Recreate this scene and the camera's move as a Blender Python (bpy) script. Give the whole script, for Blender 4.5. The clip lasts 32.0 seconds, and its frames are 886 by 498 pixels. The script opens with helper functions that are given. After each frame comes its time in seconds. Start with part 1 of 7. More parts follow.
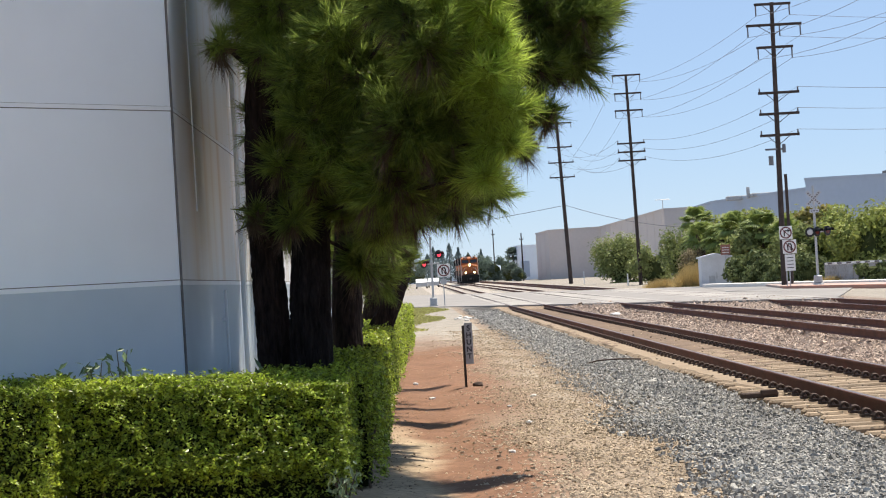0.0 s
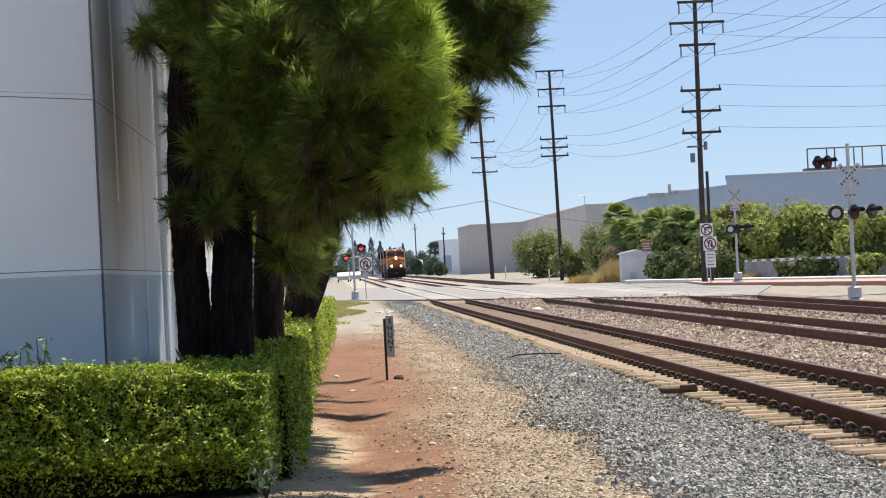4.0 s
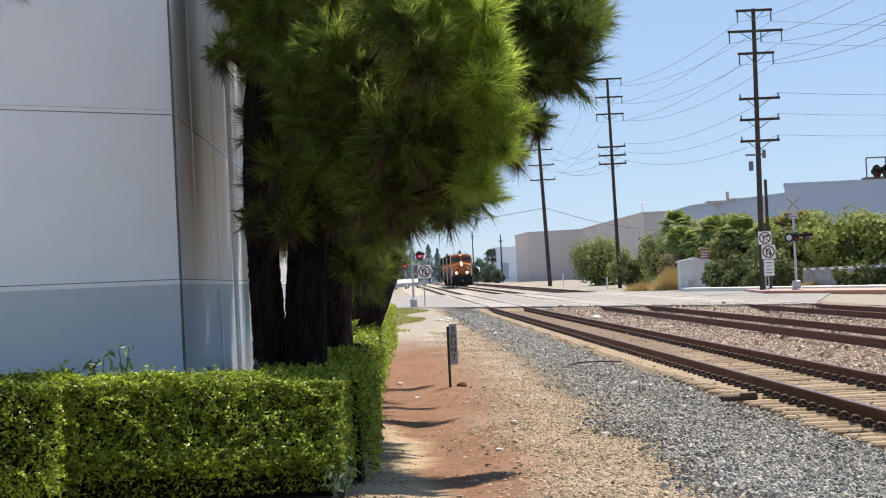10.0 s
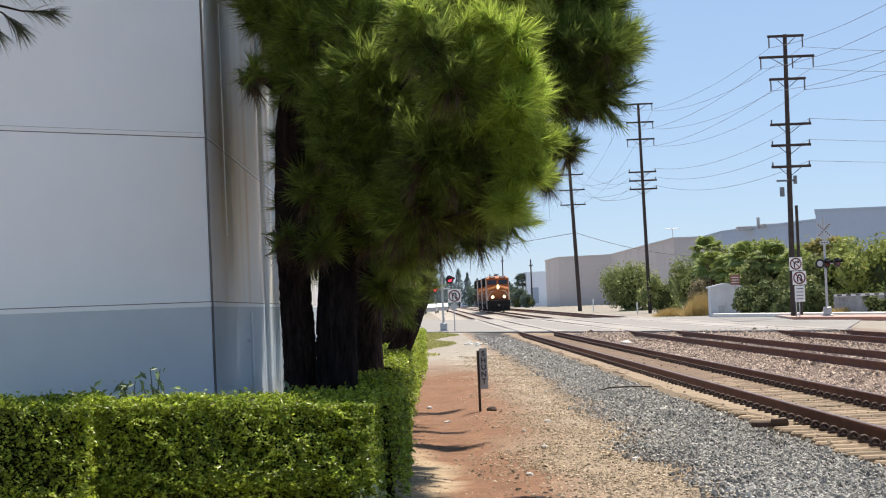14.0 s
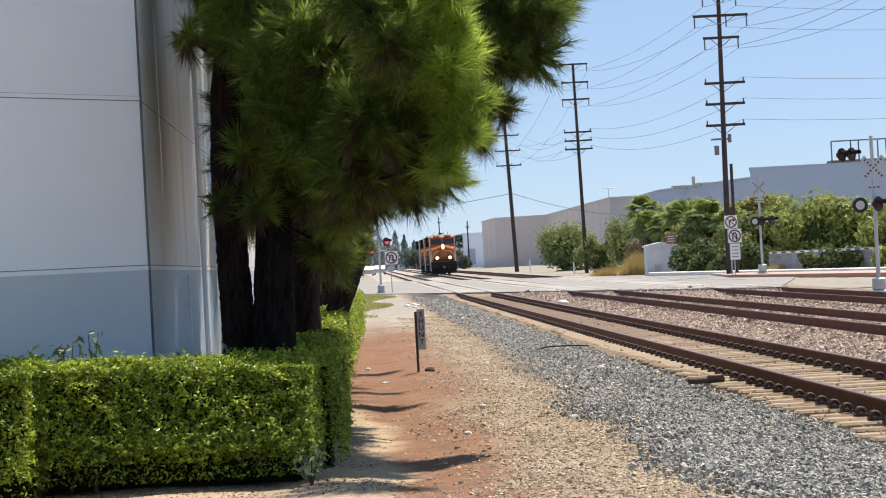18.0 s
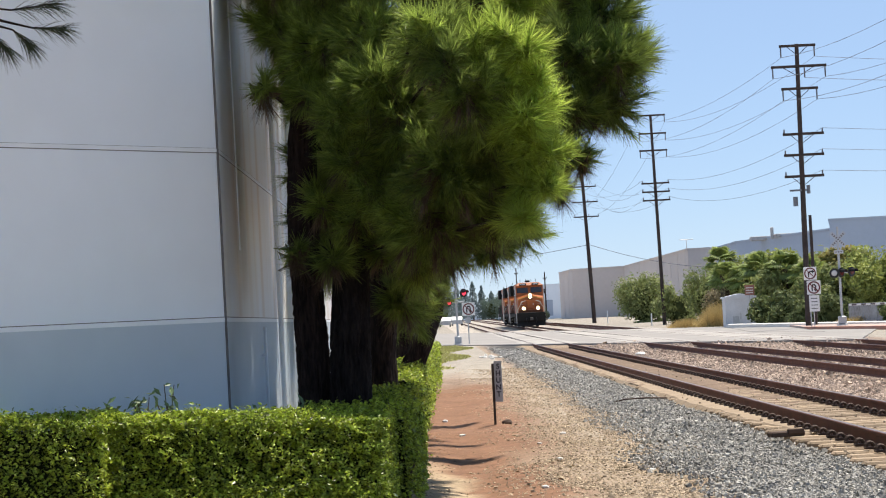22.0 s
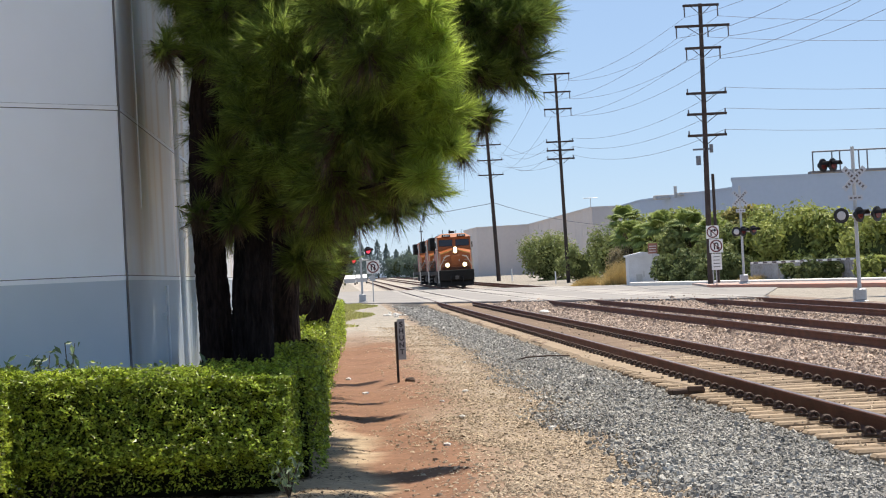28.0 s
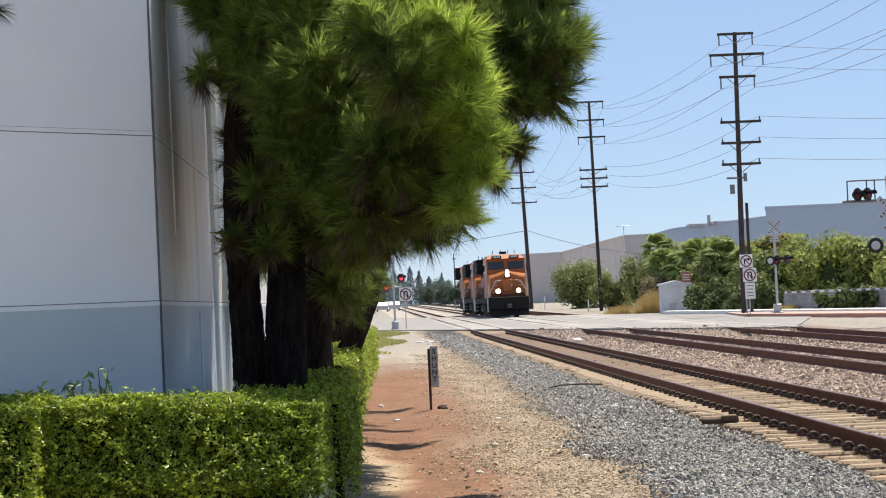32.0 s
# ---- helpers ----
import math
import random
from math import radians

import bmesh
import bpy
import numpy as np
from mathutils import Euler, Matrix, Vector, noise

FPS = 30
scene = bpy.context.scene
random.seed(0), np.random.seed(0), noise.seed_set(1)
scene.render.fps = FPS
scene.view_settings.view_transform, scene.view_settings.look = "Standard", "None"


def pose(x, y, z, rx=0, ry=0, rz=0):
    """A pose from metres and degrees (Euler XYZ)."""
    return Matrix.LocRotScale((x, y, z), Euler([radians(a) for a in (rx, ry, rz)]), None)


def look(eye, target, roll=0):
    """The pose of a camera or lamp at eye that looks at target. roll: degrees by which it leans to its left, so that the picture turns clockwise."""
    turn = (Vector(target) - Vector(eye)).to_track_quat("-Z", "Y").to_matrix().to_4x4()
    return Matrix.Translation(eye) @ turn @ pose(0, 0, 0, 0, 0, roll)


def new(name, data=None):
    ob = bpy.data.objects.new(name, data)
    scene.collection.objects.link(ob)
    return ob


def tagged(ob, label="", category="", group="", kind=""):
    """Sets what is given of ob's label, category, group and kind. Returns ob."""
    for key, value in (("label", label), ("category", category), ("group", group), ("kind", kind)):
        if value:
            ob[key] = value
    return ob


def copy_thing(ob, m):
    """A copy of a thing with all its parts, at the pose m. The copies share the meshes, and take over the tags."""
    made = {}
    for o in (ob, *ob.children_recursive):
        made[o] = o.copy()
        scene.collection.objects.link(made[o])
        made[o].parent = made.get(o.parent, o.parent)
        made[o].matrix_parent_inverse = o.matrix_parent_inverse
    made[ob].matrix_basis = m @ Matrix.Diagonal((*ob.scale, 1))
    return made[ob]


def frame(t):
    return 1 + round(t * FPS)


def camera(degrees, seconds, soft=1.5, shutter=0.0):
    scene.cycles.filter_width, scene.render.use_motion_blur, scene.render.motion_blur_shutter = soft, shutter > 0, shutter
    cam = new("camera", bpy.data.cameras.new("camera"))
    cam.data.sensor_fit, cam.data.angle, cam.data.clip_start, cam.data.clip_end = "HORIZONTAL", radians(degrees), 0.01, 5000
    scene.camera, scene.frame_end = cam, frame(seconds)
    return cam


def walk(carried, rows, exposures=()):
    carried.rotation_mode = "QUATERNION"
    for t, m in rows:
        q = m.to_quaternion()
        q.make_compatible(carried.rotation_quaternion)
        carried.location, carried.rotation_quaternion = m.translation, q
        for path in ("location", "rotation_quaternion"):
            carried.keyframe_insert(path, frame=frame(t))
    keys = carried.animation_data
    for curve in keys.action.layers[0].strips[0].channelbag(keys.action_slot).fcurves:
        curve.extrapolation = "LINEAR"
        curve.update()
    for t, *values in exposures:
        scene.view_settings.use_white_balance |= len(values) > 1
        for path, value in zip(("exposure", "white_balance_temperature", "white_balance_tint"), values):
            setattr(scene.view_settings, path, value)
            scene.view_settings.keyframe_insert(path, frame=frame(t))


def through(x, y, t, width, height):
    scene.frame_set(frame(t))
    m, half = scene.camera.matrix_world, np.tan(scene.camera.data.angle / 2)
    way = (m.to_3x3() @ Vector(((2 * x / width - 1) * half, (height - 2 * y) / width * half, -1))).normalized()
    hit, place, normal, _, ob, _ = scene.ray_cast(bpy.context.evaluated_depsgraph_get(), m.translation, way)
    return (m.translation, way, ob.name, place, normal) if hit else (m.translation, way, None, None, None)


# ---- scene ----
cam = camera(22.54, 32.0, soft=1.1)
PATH = [
    (0, (0.104, 0.439, 1.655), (1.73, 100.42, 3.13), -3.38),
    (0.5, (0.110, 0.461, 1.660), (1.46, 100.43, 3.64), -3.52),
    (1, (0.106, 0.441, 1.656), (1.56, 100.40, 3.97), -3.86),
    (1.5, (0.106, 0.432, 1.652), (2.00, 100.39, 3.84), -4.05),
    (2, (0.103, 0.449, 1.652), (2.53, 100.40, 3.43), -3.85),
    (2.5, (0.099, 0.414, 1.650), (3.39, 100.35, 3.17), -3.46),
    (4.5, (0.100, 0.451, 1.638), (5.35, 100.31, 2.51), -2.81),
    (5, (0.073, 0.511, 1.643), (3.77, 100.44, 2.46), -2.45),
    (5.5, (0.055, 0.488, 1.639), (3.02, 100.44, 2.54), -2.32),
    (6, (0.081, 0.378, 1.645), (3.40, 100.32, 2.00), -2.31),
    (6.5, (0.075, 0.182, 1.614), (3.68, 100.12, 1.29), -2.43),
    (7, (0.007, 0.044, 1.653), (3.65, 99.97, 0.91), -2.43),
    (7.5, (-0.098, -0.103, 1.665), (4.27, 99.80, 0.71), -2.63),
    (8, (-0.076, -0.130, 1.672), (5.33, 99.72, 0.80), -2.72),
    (8.5, (-0.014, -0.136, 1.668), (5.88, 99.69, 1.29), -2.69),
    (9, (-0.013, -0.077, 1.673), (5.21, 99.79, 2.05), -2.83),
    (9.5, (-0.010, -0.093, 1.675), (3.72, 99.83, 2.73), -2.78),
    (10, (-0.020, -0.096, 1.671), (2.56, 99.86, 3.14), -2.74),
    (10.5, (-0.027, -0.115, 1.667), (2.15, 99.84, 3.49), -2.82),
    (11, (-0.027, -0.102, 1.669), (2.08, 99.86, 3.71), -2.87),
    (11.5, (-0.030, -0.096, 1.668), (2.05, 99.86, 3.86), -2.86),
    (12, (-0.031, -0.100, 1.667), (1.87, 99.85, 4.03), -2.74),
    (12.5, (-0.036, -0.080, 1.667), (1.54, 99.88, 4.19), -2.59),
    (13, (-0.033, -0.083, 1.666), (1.31, 99.88, 4.24), -2.44),
    (13.5, (-0.029, -0.108, 1.666), (1.27, 99.85, 4.25), -2.42),
    (15.5, (-0.036, -0.086, 1.663), (1.77, 99.86, 4.42), -2.87),
    (16, (-0.036, -0.100, 1.654), (2.85, 99.84, 3.62), -3.03),
    (16.5, (-0.031, -0.166, 1.653), (4.19, 99.74, 3.00), -3.24),
    (17, (-0.028, -0.161, 1.647), (4.94, 99.71, 2.67), -3.38),
    (17.5, (-0.027, -0.158, 1.650), (4.78, 99.72, 2.49), -3.32),
    (18, (-0.032, -0.158, 1.652), (4.01, 99.76, 2.43), -3.11),
    (18.5, (-0.034, -0.126, 1.654), (3.08, 99.82, 2.63), -2.84),
    (19, (-0.038, -0.103, 1.655), (2.24, 99.86, 2.99), -2.80),
    (19.5, (-0.037, -0.128, 1.654), (1.77, 99.84, 3.29), -3.02),
    (20, (-0.035, -0.124, 1.656), (1.57, 99.85, 3.56), -3.30),
    (20.5, (-0.035, -0.102, 1.657), (1.33, 99.87, 3.69), -3.44),
    (21, (-0.032, -0.105, 1.657), (0.96, 99.87, 3.81), -3.35),
    (21.5, (-0.033, -0.085, 1.658), (0.72, 99.88, 4.22), -3.20),
    (22, (-0.026, -0.059, 1.663), (0.67, 99.89, 4.92), -3.02),
    (22.5, (-0.015, -0.064, 1.662), (0.68, 99.86, 5.54), -3.00),
    (23, (-0.006, -0.063, 1.661), (0.67, 99.84, 5.94), -2.87),
    (23.5, (0.004, -0.077, 1.660), (0.68, 99.82, 6.25), -2.68),
    (24, (0.000, -0.041, 1.658), (0.78, 99.84, 6.48), -2.52),
    (24.5, (-0.008, -0.075, 1.659), (0.97, 99.80, 6.60), -2.48),
    (25, (-0.007, -0.064, 1.661), (1.24, 99.81, 6.42), -2.58),
    (25.5, (-0.014, -0.103, 1.654), (1.99, 99.81, 5.44), -2.87),
    (26, (-0.002, -0.148, 1.656), (3.36, 99.77, 3.88), -3.29),
    (26.5, (-0.002, -0.139, 1.672), (4.84, 99.74, 2.68), -3.56),
    (28.5, (-0.001, -0.073, 1.664), (4.78, 99.80, 2.97), -2.92),
    (29, (-0.010, -0.016, 1.669), (4.67, 99.86, 3.31), -3.05),
    (29.5, (-0.002, -0.054, 1.668), (4.48, 99.83, 3.66), -3.12),
    (30, (-0.007, -0.058, 1.672), (4.20, 99.83, 3.90), -2.91),
    (30.5, (-0.007, -0.059, 1.658), (3.87, 99.84, 4.08), -2.66),
    (31, (-0.011, -0.048, 1.665), (3.53, 99.86, 4.22), -2.51),
    (31.5, (-0.010, -0.031, 1.669), (3.26, 99.88, 4.30), -2.48),
    (32, (-0.010, -0.067, 1.665), (3.44, 99.84, 4.11), -2.63),
]
walk(cam, [(t, look(eye, target, roll)) for t, eye, target, roll in PATH], [(0, 0.82, 6600, 12), (8, 0.80, 6600, 12), (20, 0.82, 6600, 12), (24.5, 0.92, 6550, 12), (27, 0.82, 6600, 12), (32, 0.81, 6600, 12)])

# ---- light ----
SUN_TO = Vector((0.265, 0.295, 0.92)).normalized()
world = bpy.data.worlds.new("sky")
scene.world = world
world.use_nodes = True
_wn = world.node_tree.nodes
_sky = _wn.new("ShaderNodeTexSky")
_sky.sky_type = "NISHITA"
_sky.sun_disc = False
_sky.sun_elevation = math.asin(SUN_TO.z)
_sky.sun_rotation = math.atan2(SUN_TO.x, SUN_TO.y)
_sky.air_density, _sky.dust_density, _sky.ozone_density = 1.0, 0.0, 4.0
_sky.altitude = 2500
_haze = _wn.new("ShaderNodeMix")
_haze.data_type = "RGBA"
_haze.inputs["Factor"].default_value = 0.62
_haze.inputs["B"].default_value = (2.75, 3.85, 5.6, 1.0)
world.node_tree.links.new(_sky.outputs[0], _haze.inputs["A"])
world.node_tree.links.new(_haze.outputs["Result"], _wn["Background"].inputs[0])
_wn["Background"].inputs[1].default_value = 0.083
sun_data = bpy.data.lights.new("sun", "SUN")
sun_data.energy, sun_data.angle, sun_data.color = 4.15, radians(0.55), (1.0, 0.92, 0.79)
sun = new("sun", sun_data)
sun.matrix_world = look((60, 90, 200), Vector((60, 90, 200)) - SUN_TO)


# ---- materials ----
def mat(name, a, b=None, rough=0.8, metal=0.0, scale=3.0, fine=40.0, bump=0.3, bump_dist=0.01, spec=0.4, island=0.0, rand=0.0, c=None, emit=None, strength=0.0, stretch=1.0):
    """Two colours mixed by coarse and fine noise, with bump; a shift of tone by island or object."""
    m = bpy.data.materials.new(name)
    m.use_nodes = True
    nt = m.node_tree
    n, l = nt.nodes, nt.links
    p = n["Principled BSDF"]
    b = b or tuple(v * 0.75 for v in a)
    tc = n.new("ShaderNodeTexCoord")
    n1, n2 = n.new("ShaderNodeTexNoise"), n.new("ShaderNodeTexNoise")
    n1.inputs["Scale"].default_value, n2.inputs["Scale"].default_value = scale, fine
    n1.inputs["Detail"].default_value, n2.inputs["Detail"].default_value = 4, 3
    mp0 = n.new("ShaderNodeMapping")
    mp0.inputs["Scale"].default_value = (1.0, 1.0, stretch)
    l.new(tc.outputs["Object"], mp0.inputs["Vector"])
    for q in (n1, n2):
        l.new(mp0.outputs[0], q.inputs["Vector"])
    add = n.new("ShaderNodeMath")
    add.operation = "MULTIPLY_ADD"
    add.inputs[1].default_value = 0.55
    l.new(n1.outputs[0], add.inputs[0])
    half = n.new("ShaderNodeMath")
    half.operation = "MULTIPLY"
    half.inputs[1].default_value = 0.45
    l.new(n2.outputs[0], half.inputs[0])
    l.new(half.outputs[0], add.inputs[2])
    ramp = n.new("ShaderNodeValToRGB")
    ramp.color_ramp.elements[0].position, ramp.color_ramp.elements[1].position = 0.33, 0.67
    ramp.color_ramp.elements[0].color, ramp.color_ramp.elements[1].color = (*b, 1), (*a, 1)
    if c:
        e = ramp.color_ramp.elements.new(0.5)
        e.color = (*c, 1)
    l.new(add.outputs[0], ramp.inputs[0])
    col = ramp.outputs[0]
    if island or rand:
        src = n.new("ShaderNodeNewGeometry").outputs["Random Per Island"] if island else n.new("ShaderNodeObjectInfo").outputs["Random"]
        mp = n.new("ShaderNodeMapRange")
        mp.inputs["To Min"].default_value, mp.inputs["To Max"].default_value = 1 - (island or rand), 1 + (island or rand)
        l.new(src, mp.inputs["Value"])
        hs = n.new("ShaderNodeHueSaturation")
        l.new(mp.outputs[0], hs.inputs["Value"])
        l.new(col, hs.inputs["Color"])
        col = hs.outputs[0]
    l.new(col, p.inputs["Base Color"])
    p.inputs["Roughness"].default_value, p.inputs["Metallic"].default_value = rough, metal
    p.inputs["Specular IOR Level"].default_value = spec
    if bump:
        bp = n.new("ShaderNodeBump")
        bp.inputs["Strength"].default_value, bp.inputs["Distance"].default_value = bump, bump_dist
        l.new(add.outputs[0], bp.inputs["Height"])
        l.new(bp.outputs[0], p.inputs["Normal"])
    if emit:
        p.inputs["Emission Color"].default_value = (*emit, 1)
        p.inputs["Emission Strength"].default_value = strength
    return m


def leaf_mat(name, a, b, rough=0.45, island=0.35, through=0.35, spec=0.4, lit=1.0):
    m = mat(name, a, b, rough=rough, scale=1.3, fine=9.0, bump=0, island=island, spec=spec)
    n, l = m.node_tree.nodes, m.node_tree.links
    p = n["Principled BSDF"]
    tr = n.new("ShaderNodeBsdfTranslucent")
    hv = n.new("ShaderNodeHueSaturation")
    hv.inputs["Value"].default_value = lit
    l.new(p.inputs["Base Color"].links[0].from_socket, hv.inputs["Color"])
    l.new(hv.outputs[0], tr.inputs[0])
    mx = n.new("ShaderNodeMixShader")
    mx.inputs[0].default_value = through
    l.new(p.outputs[0], mx.inputs[1])
    l.new(tr.outputs[0], mx.inputs[2])
    l.new(mx.outputs[0], n["Material Output"].inputs[0])
    return m


def banded(name, spots, axis, wobble=0.35, freq=0.5, fine=25.0, bump=0.5, bump_dist=0.02, rough=0.95, far=None, shift=None, patch=None):
    """Ground whose colours follow one another along an axis, with uneven borders: spots are (place, colour)."""
    m = bpy.data.materials.new(name)
    m.use_nodes = True
    n, l = m.node_tree.nodes, m.node_tree.links
    p = n["Principled BSDF"]
    tc, sep = n.new("ShaderNodeTexCoord"), n.new("ShaderNodeSeparateXYZ")
    l.new(tc.outputs["Object"], sep.inputs[0])
    nz = n.new("ShaderNodeTexNoise")
    nz.inputs["Scale"].default_value, nz.inputs["Detail"].default_value = freq, 5
    l.new(tc.outputs["Object"], nz.inputs["Vector"])
    ma = n.new("ShaderNodeMath")
    ma.operation = "MULTIPLY_ADD"
    ma.inputs[1].default_value = wobble * 4
    l.new(nz.outputs[0], ma.inputs[0])
    l.new(sep.outputs[axis], ma.inputs[2])
    place = ma.outputs[0]
    if shift:
        sh = n.new("ShaderNodeMapRange")
        sh.interpolation_type = "SMOOTHSTEP"
        sh.inputs["From Min"].default_value, sh.inputs["From Max"].default_value = shift[0], shift[1]
        sh.inputs["To Max"].default_value = shift[2]
        l.new(sep.outputs[1], sh.inputs["Value"])
        sa = n.new("ShaderNodeMath")
        sa.operation = "ADD"
        l.new(place, sa.inputs[0])
        l.new(sh.outputs[0], sa.inputs[1])
        place = sa.outputs[0]
    lo, hi = spots[0][0], spots[-1][0]
    mr = n.new("ShaderNodeMapRange")
    mr.inputs["From Min"].default_value, mr.inputs["From Max"].default_value = lo + wobble * 2, hi + wobble * 2
    l.new(place, mr.inputs["Value"])
    ramp = n.new("ShaderNodeValToRGB")
    el = ramp.color_ramp.elements
    while len(el) < len(spots):
        el.new(0.5)
    for e, (at, colour) in zip(el, spots):
        e.position, e.color = (at - lo) / (hi - lo), (*colour, 1)
    l.new(mr.outputs[0], ramp.inputs[0])
    col = ramp.outputs[0]
    if patch:
        # a worn stretch along y, up to an uneven edge across
        def step(src, a, b):
            q = n.new("ShaderNodeMapRange")
            q.interpolation_type = "SMOOTHSTEP"
            q.inputs["From Min"].default_value, q.inputs["From Max"].default_value = a, b
            l.new(src, q.inputs["Value"])
            return q.outputs[0]

        def times(a, b):
            q = n.new("ShaderNodeMath")
            q.operation = "MULTIPLY"
            l.new(a, q.inputs[0])
            l.new(b, q.inputs[1])
            return q.outputs[0]
        y0, y1, y2, y3, x0, x1, tone = patch
        k = times(times(step(sep.outputs[1], y0, y1), step(sep.outputs[1], y3, y2)), step(ma.outputs[0], x1 + wobble * 2, x0 + wobble * 2))
        pm = n.new("ShaderNodeMix")
        pm.data_type = "RGBA"
        l.new(k, pm.inputs["Factor"])
        l.new(col, pm.inputs["A"])
        pm.inputs["B"].default_value = (*tone, 1)
        col = pm.outputs["Result"]
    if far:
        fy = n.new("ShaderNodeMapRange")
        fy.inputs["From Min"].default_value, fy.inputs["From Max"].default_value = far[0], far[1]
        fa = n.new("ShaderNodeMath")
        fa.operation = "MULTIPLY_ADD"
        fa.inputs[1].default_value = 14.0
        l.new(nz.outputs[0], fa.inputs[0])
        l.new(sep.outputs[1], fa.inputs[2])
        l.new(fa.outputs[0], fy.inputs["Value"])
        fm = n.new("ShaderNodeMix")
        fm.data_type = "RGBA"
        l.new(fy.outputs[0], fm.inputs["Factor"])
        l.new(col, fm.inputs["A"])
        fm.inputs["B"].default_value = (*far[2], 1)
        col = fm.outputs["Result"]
    g1, g2 = n.new("ShaderNodeTexNoise"), n.new("ShaderNodeTexVoronoi")
    g1.inputs["Scale"].default_value, g1.inputs["Detail"].default_value = 2.2, 8
    g2.inputs["Scale"].default_value = fine
    l.new(tc.outputs["Object"], g1.inputs["Vector"])
    l.new(tc.outputs["Object"], g2.inputs["Vector"])
    mixv = n.new("ShaderNodeMath")
    mixv.operation = "ADD"
    l.new(g1.outputs[0], mixv.inputs[0])
    sc = n.new("ShaderNodeMath")
    sc.operation = "MULTIPLY"
    sc.inputs[1].default_value = 0.5
    l.new(g2.outputs["Color"], sc.inputs[0])
    l.new(sc.outputs[0], mixv.inputs[1])
    vr = n.new("ShaderNodeMapRange")
    vr.inputs["From Min"].default_value, vr.inputs["From Max"].default_value = 0.35, 1.15
    vr.inputs["To Min"].default_value, vr.inputs["To Max"].default_value = 0.62, 1.35
    l.new(mixv.outputs[0], vr.inputs["Value"])
    hs = n.new("ShaderNodeHueSaturation")
    l.new(vr.outputs[0], hs.inputs["Value"])
    l.new(col, hs.inputs["Color"])
    l.new(hs.outputs[0], p.inputs["Base Color"])
    p.inputs["Roughness"].default_value = rough
    p.inputs["Specular IOR Level"].default_value = 0.2
    bp = n.new("ShaderNodeBump")
    bp.inputs["Strength"].default_value, bp.inputs["Distance"].default_value = bump, bump_dist
    l.new(mixv.outputs[0], bp.inputs["Height"])
    l.new(bp.outputs[0], p.inputs["Normal"])
    return m


TAN, SAND, RED, PALE = (0.29, 0.225, 0.165), (0.37, 0.285, 0.19), (0.205, 0.112, 0.068), (0.38, 0.335, 0.265)
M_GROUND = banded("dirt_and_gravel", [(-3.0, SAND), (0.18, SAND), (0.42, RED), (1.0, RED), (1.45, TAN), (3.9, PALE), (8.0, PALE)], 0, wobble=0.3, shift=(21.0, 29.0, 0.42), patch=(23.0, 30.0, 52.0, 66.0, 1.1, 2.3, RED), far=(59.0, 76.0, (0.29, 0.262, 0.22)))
# The near-black band under the grey stones stands in for shade between them.
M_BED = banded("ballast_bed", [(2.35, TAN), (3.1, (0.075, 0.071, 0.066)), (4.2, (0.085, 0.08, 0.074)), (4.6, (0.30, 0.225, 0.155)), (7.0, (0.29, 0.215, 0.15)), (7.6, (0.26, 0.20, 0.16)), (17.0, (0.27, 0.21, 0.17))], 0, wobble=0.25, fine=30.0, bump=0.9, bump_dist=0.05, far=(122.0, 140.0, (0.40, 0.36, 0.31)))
M_STONE_GREY = mat("grey_ballast_stone", (0.43, 0.415, 0.375), (0.17, 0.163, 0.148), rough=0.9, scale=4, fine=60, bump=0, island=0.5, spec=0.25)
M_STONE_PINK = mat("pink_ballast_stone", (0.52, 0.41, 0.33), (0.31, 0.245, 0.195), rough=0.9, scale=3, fine=60, bump=0, island=0.45, spec=0.25)
M_STONE_TAN = mat("tan_gravel_stone", (0.47, 0.38, 0.27), (0.30, 0.235, 0.165), rough=0.95, scale=4, fine=60, bump=0, island=0.45, spec=0.2)
M_RAIL = mat("rusty_rail_steel", (0.15, 0.066, 0.046), (0.07, 0.033, 0.026), rough=0.75, metal=0.0, spec=0.15, scale=2, fine=60, bump=0.3)
M_RAILTOP = mat("worn_rail_head", (0.20, 0.165, 0.15), (0.12, 0.085, 0.075), rough=0.4, metal=0.8, scale=0.6, fine=30, bump=0.1)
M_TIE = mat("dusty_concrete_tie", (0.37, 0.285, 0.195), (0.21, 0.155, 0.105), rough=0.95, scale=4, fine=40, rand=0.2)
M_CLIP = mat("rusty_clip_steel", (0.10, 0.066, 0.05), (0.045, 0.03, 0.025), rough=0.7, metal=0.3, bump=0.2)
M_ROAD = mat("sunbleached_asphalt", (0.30, 0.285, 0.262), (0.215, 0.20, 0.187), rough=0.9, scale=0.25, fine=14, bump=0.2)
M_PANEL = mat("concrete_crossing_panel", (0.37, 0.345, 0.315), (0.28, 0.265, 0.24), rough=0.9, scale=0.4, fine=14, bump=0.2, rand=0.12)
M_FLANGE = mat("dark_rubber_flangeway", (0.06, 0.05, 0.045), (0.035, 0.03, 0.028), rough=0.9)
M_FENCE_PALE = mat("pale_grey_rust_stained_panel", (0.33, 0.33, 0.345), (0.10, 0.085, 0.08), rough=0.9, scale=0.8, fine=7, c=(0.27, 0.26, 0.26))
M_KERB = mat("pale_concrete_kerb", (0.72, 0.70, 0.66), (0.6, 0.58, 0.54), rough=0.9, scale=0.8, fine=20)
M_REDKERB = mat("faded_red_kerb_paint", (0.48, 0.20, 0.13), (0.38, 0.22, 0.17), rough=0.8, scale=1.0, fine=15)
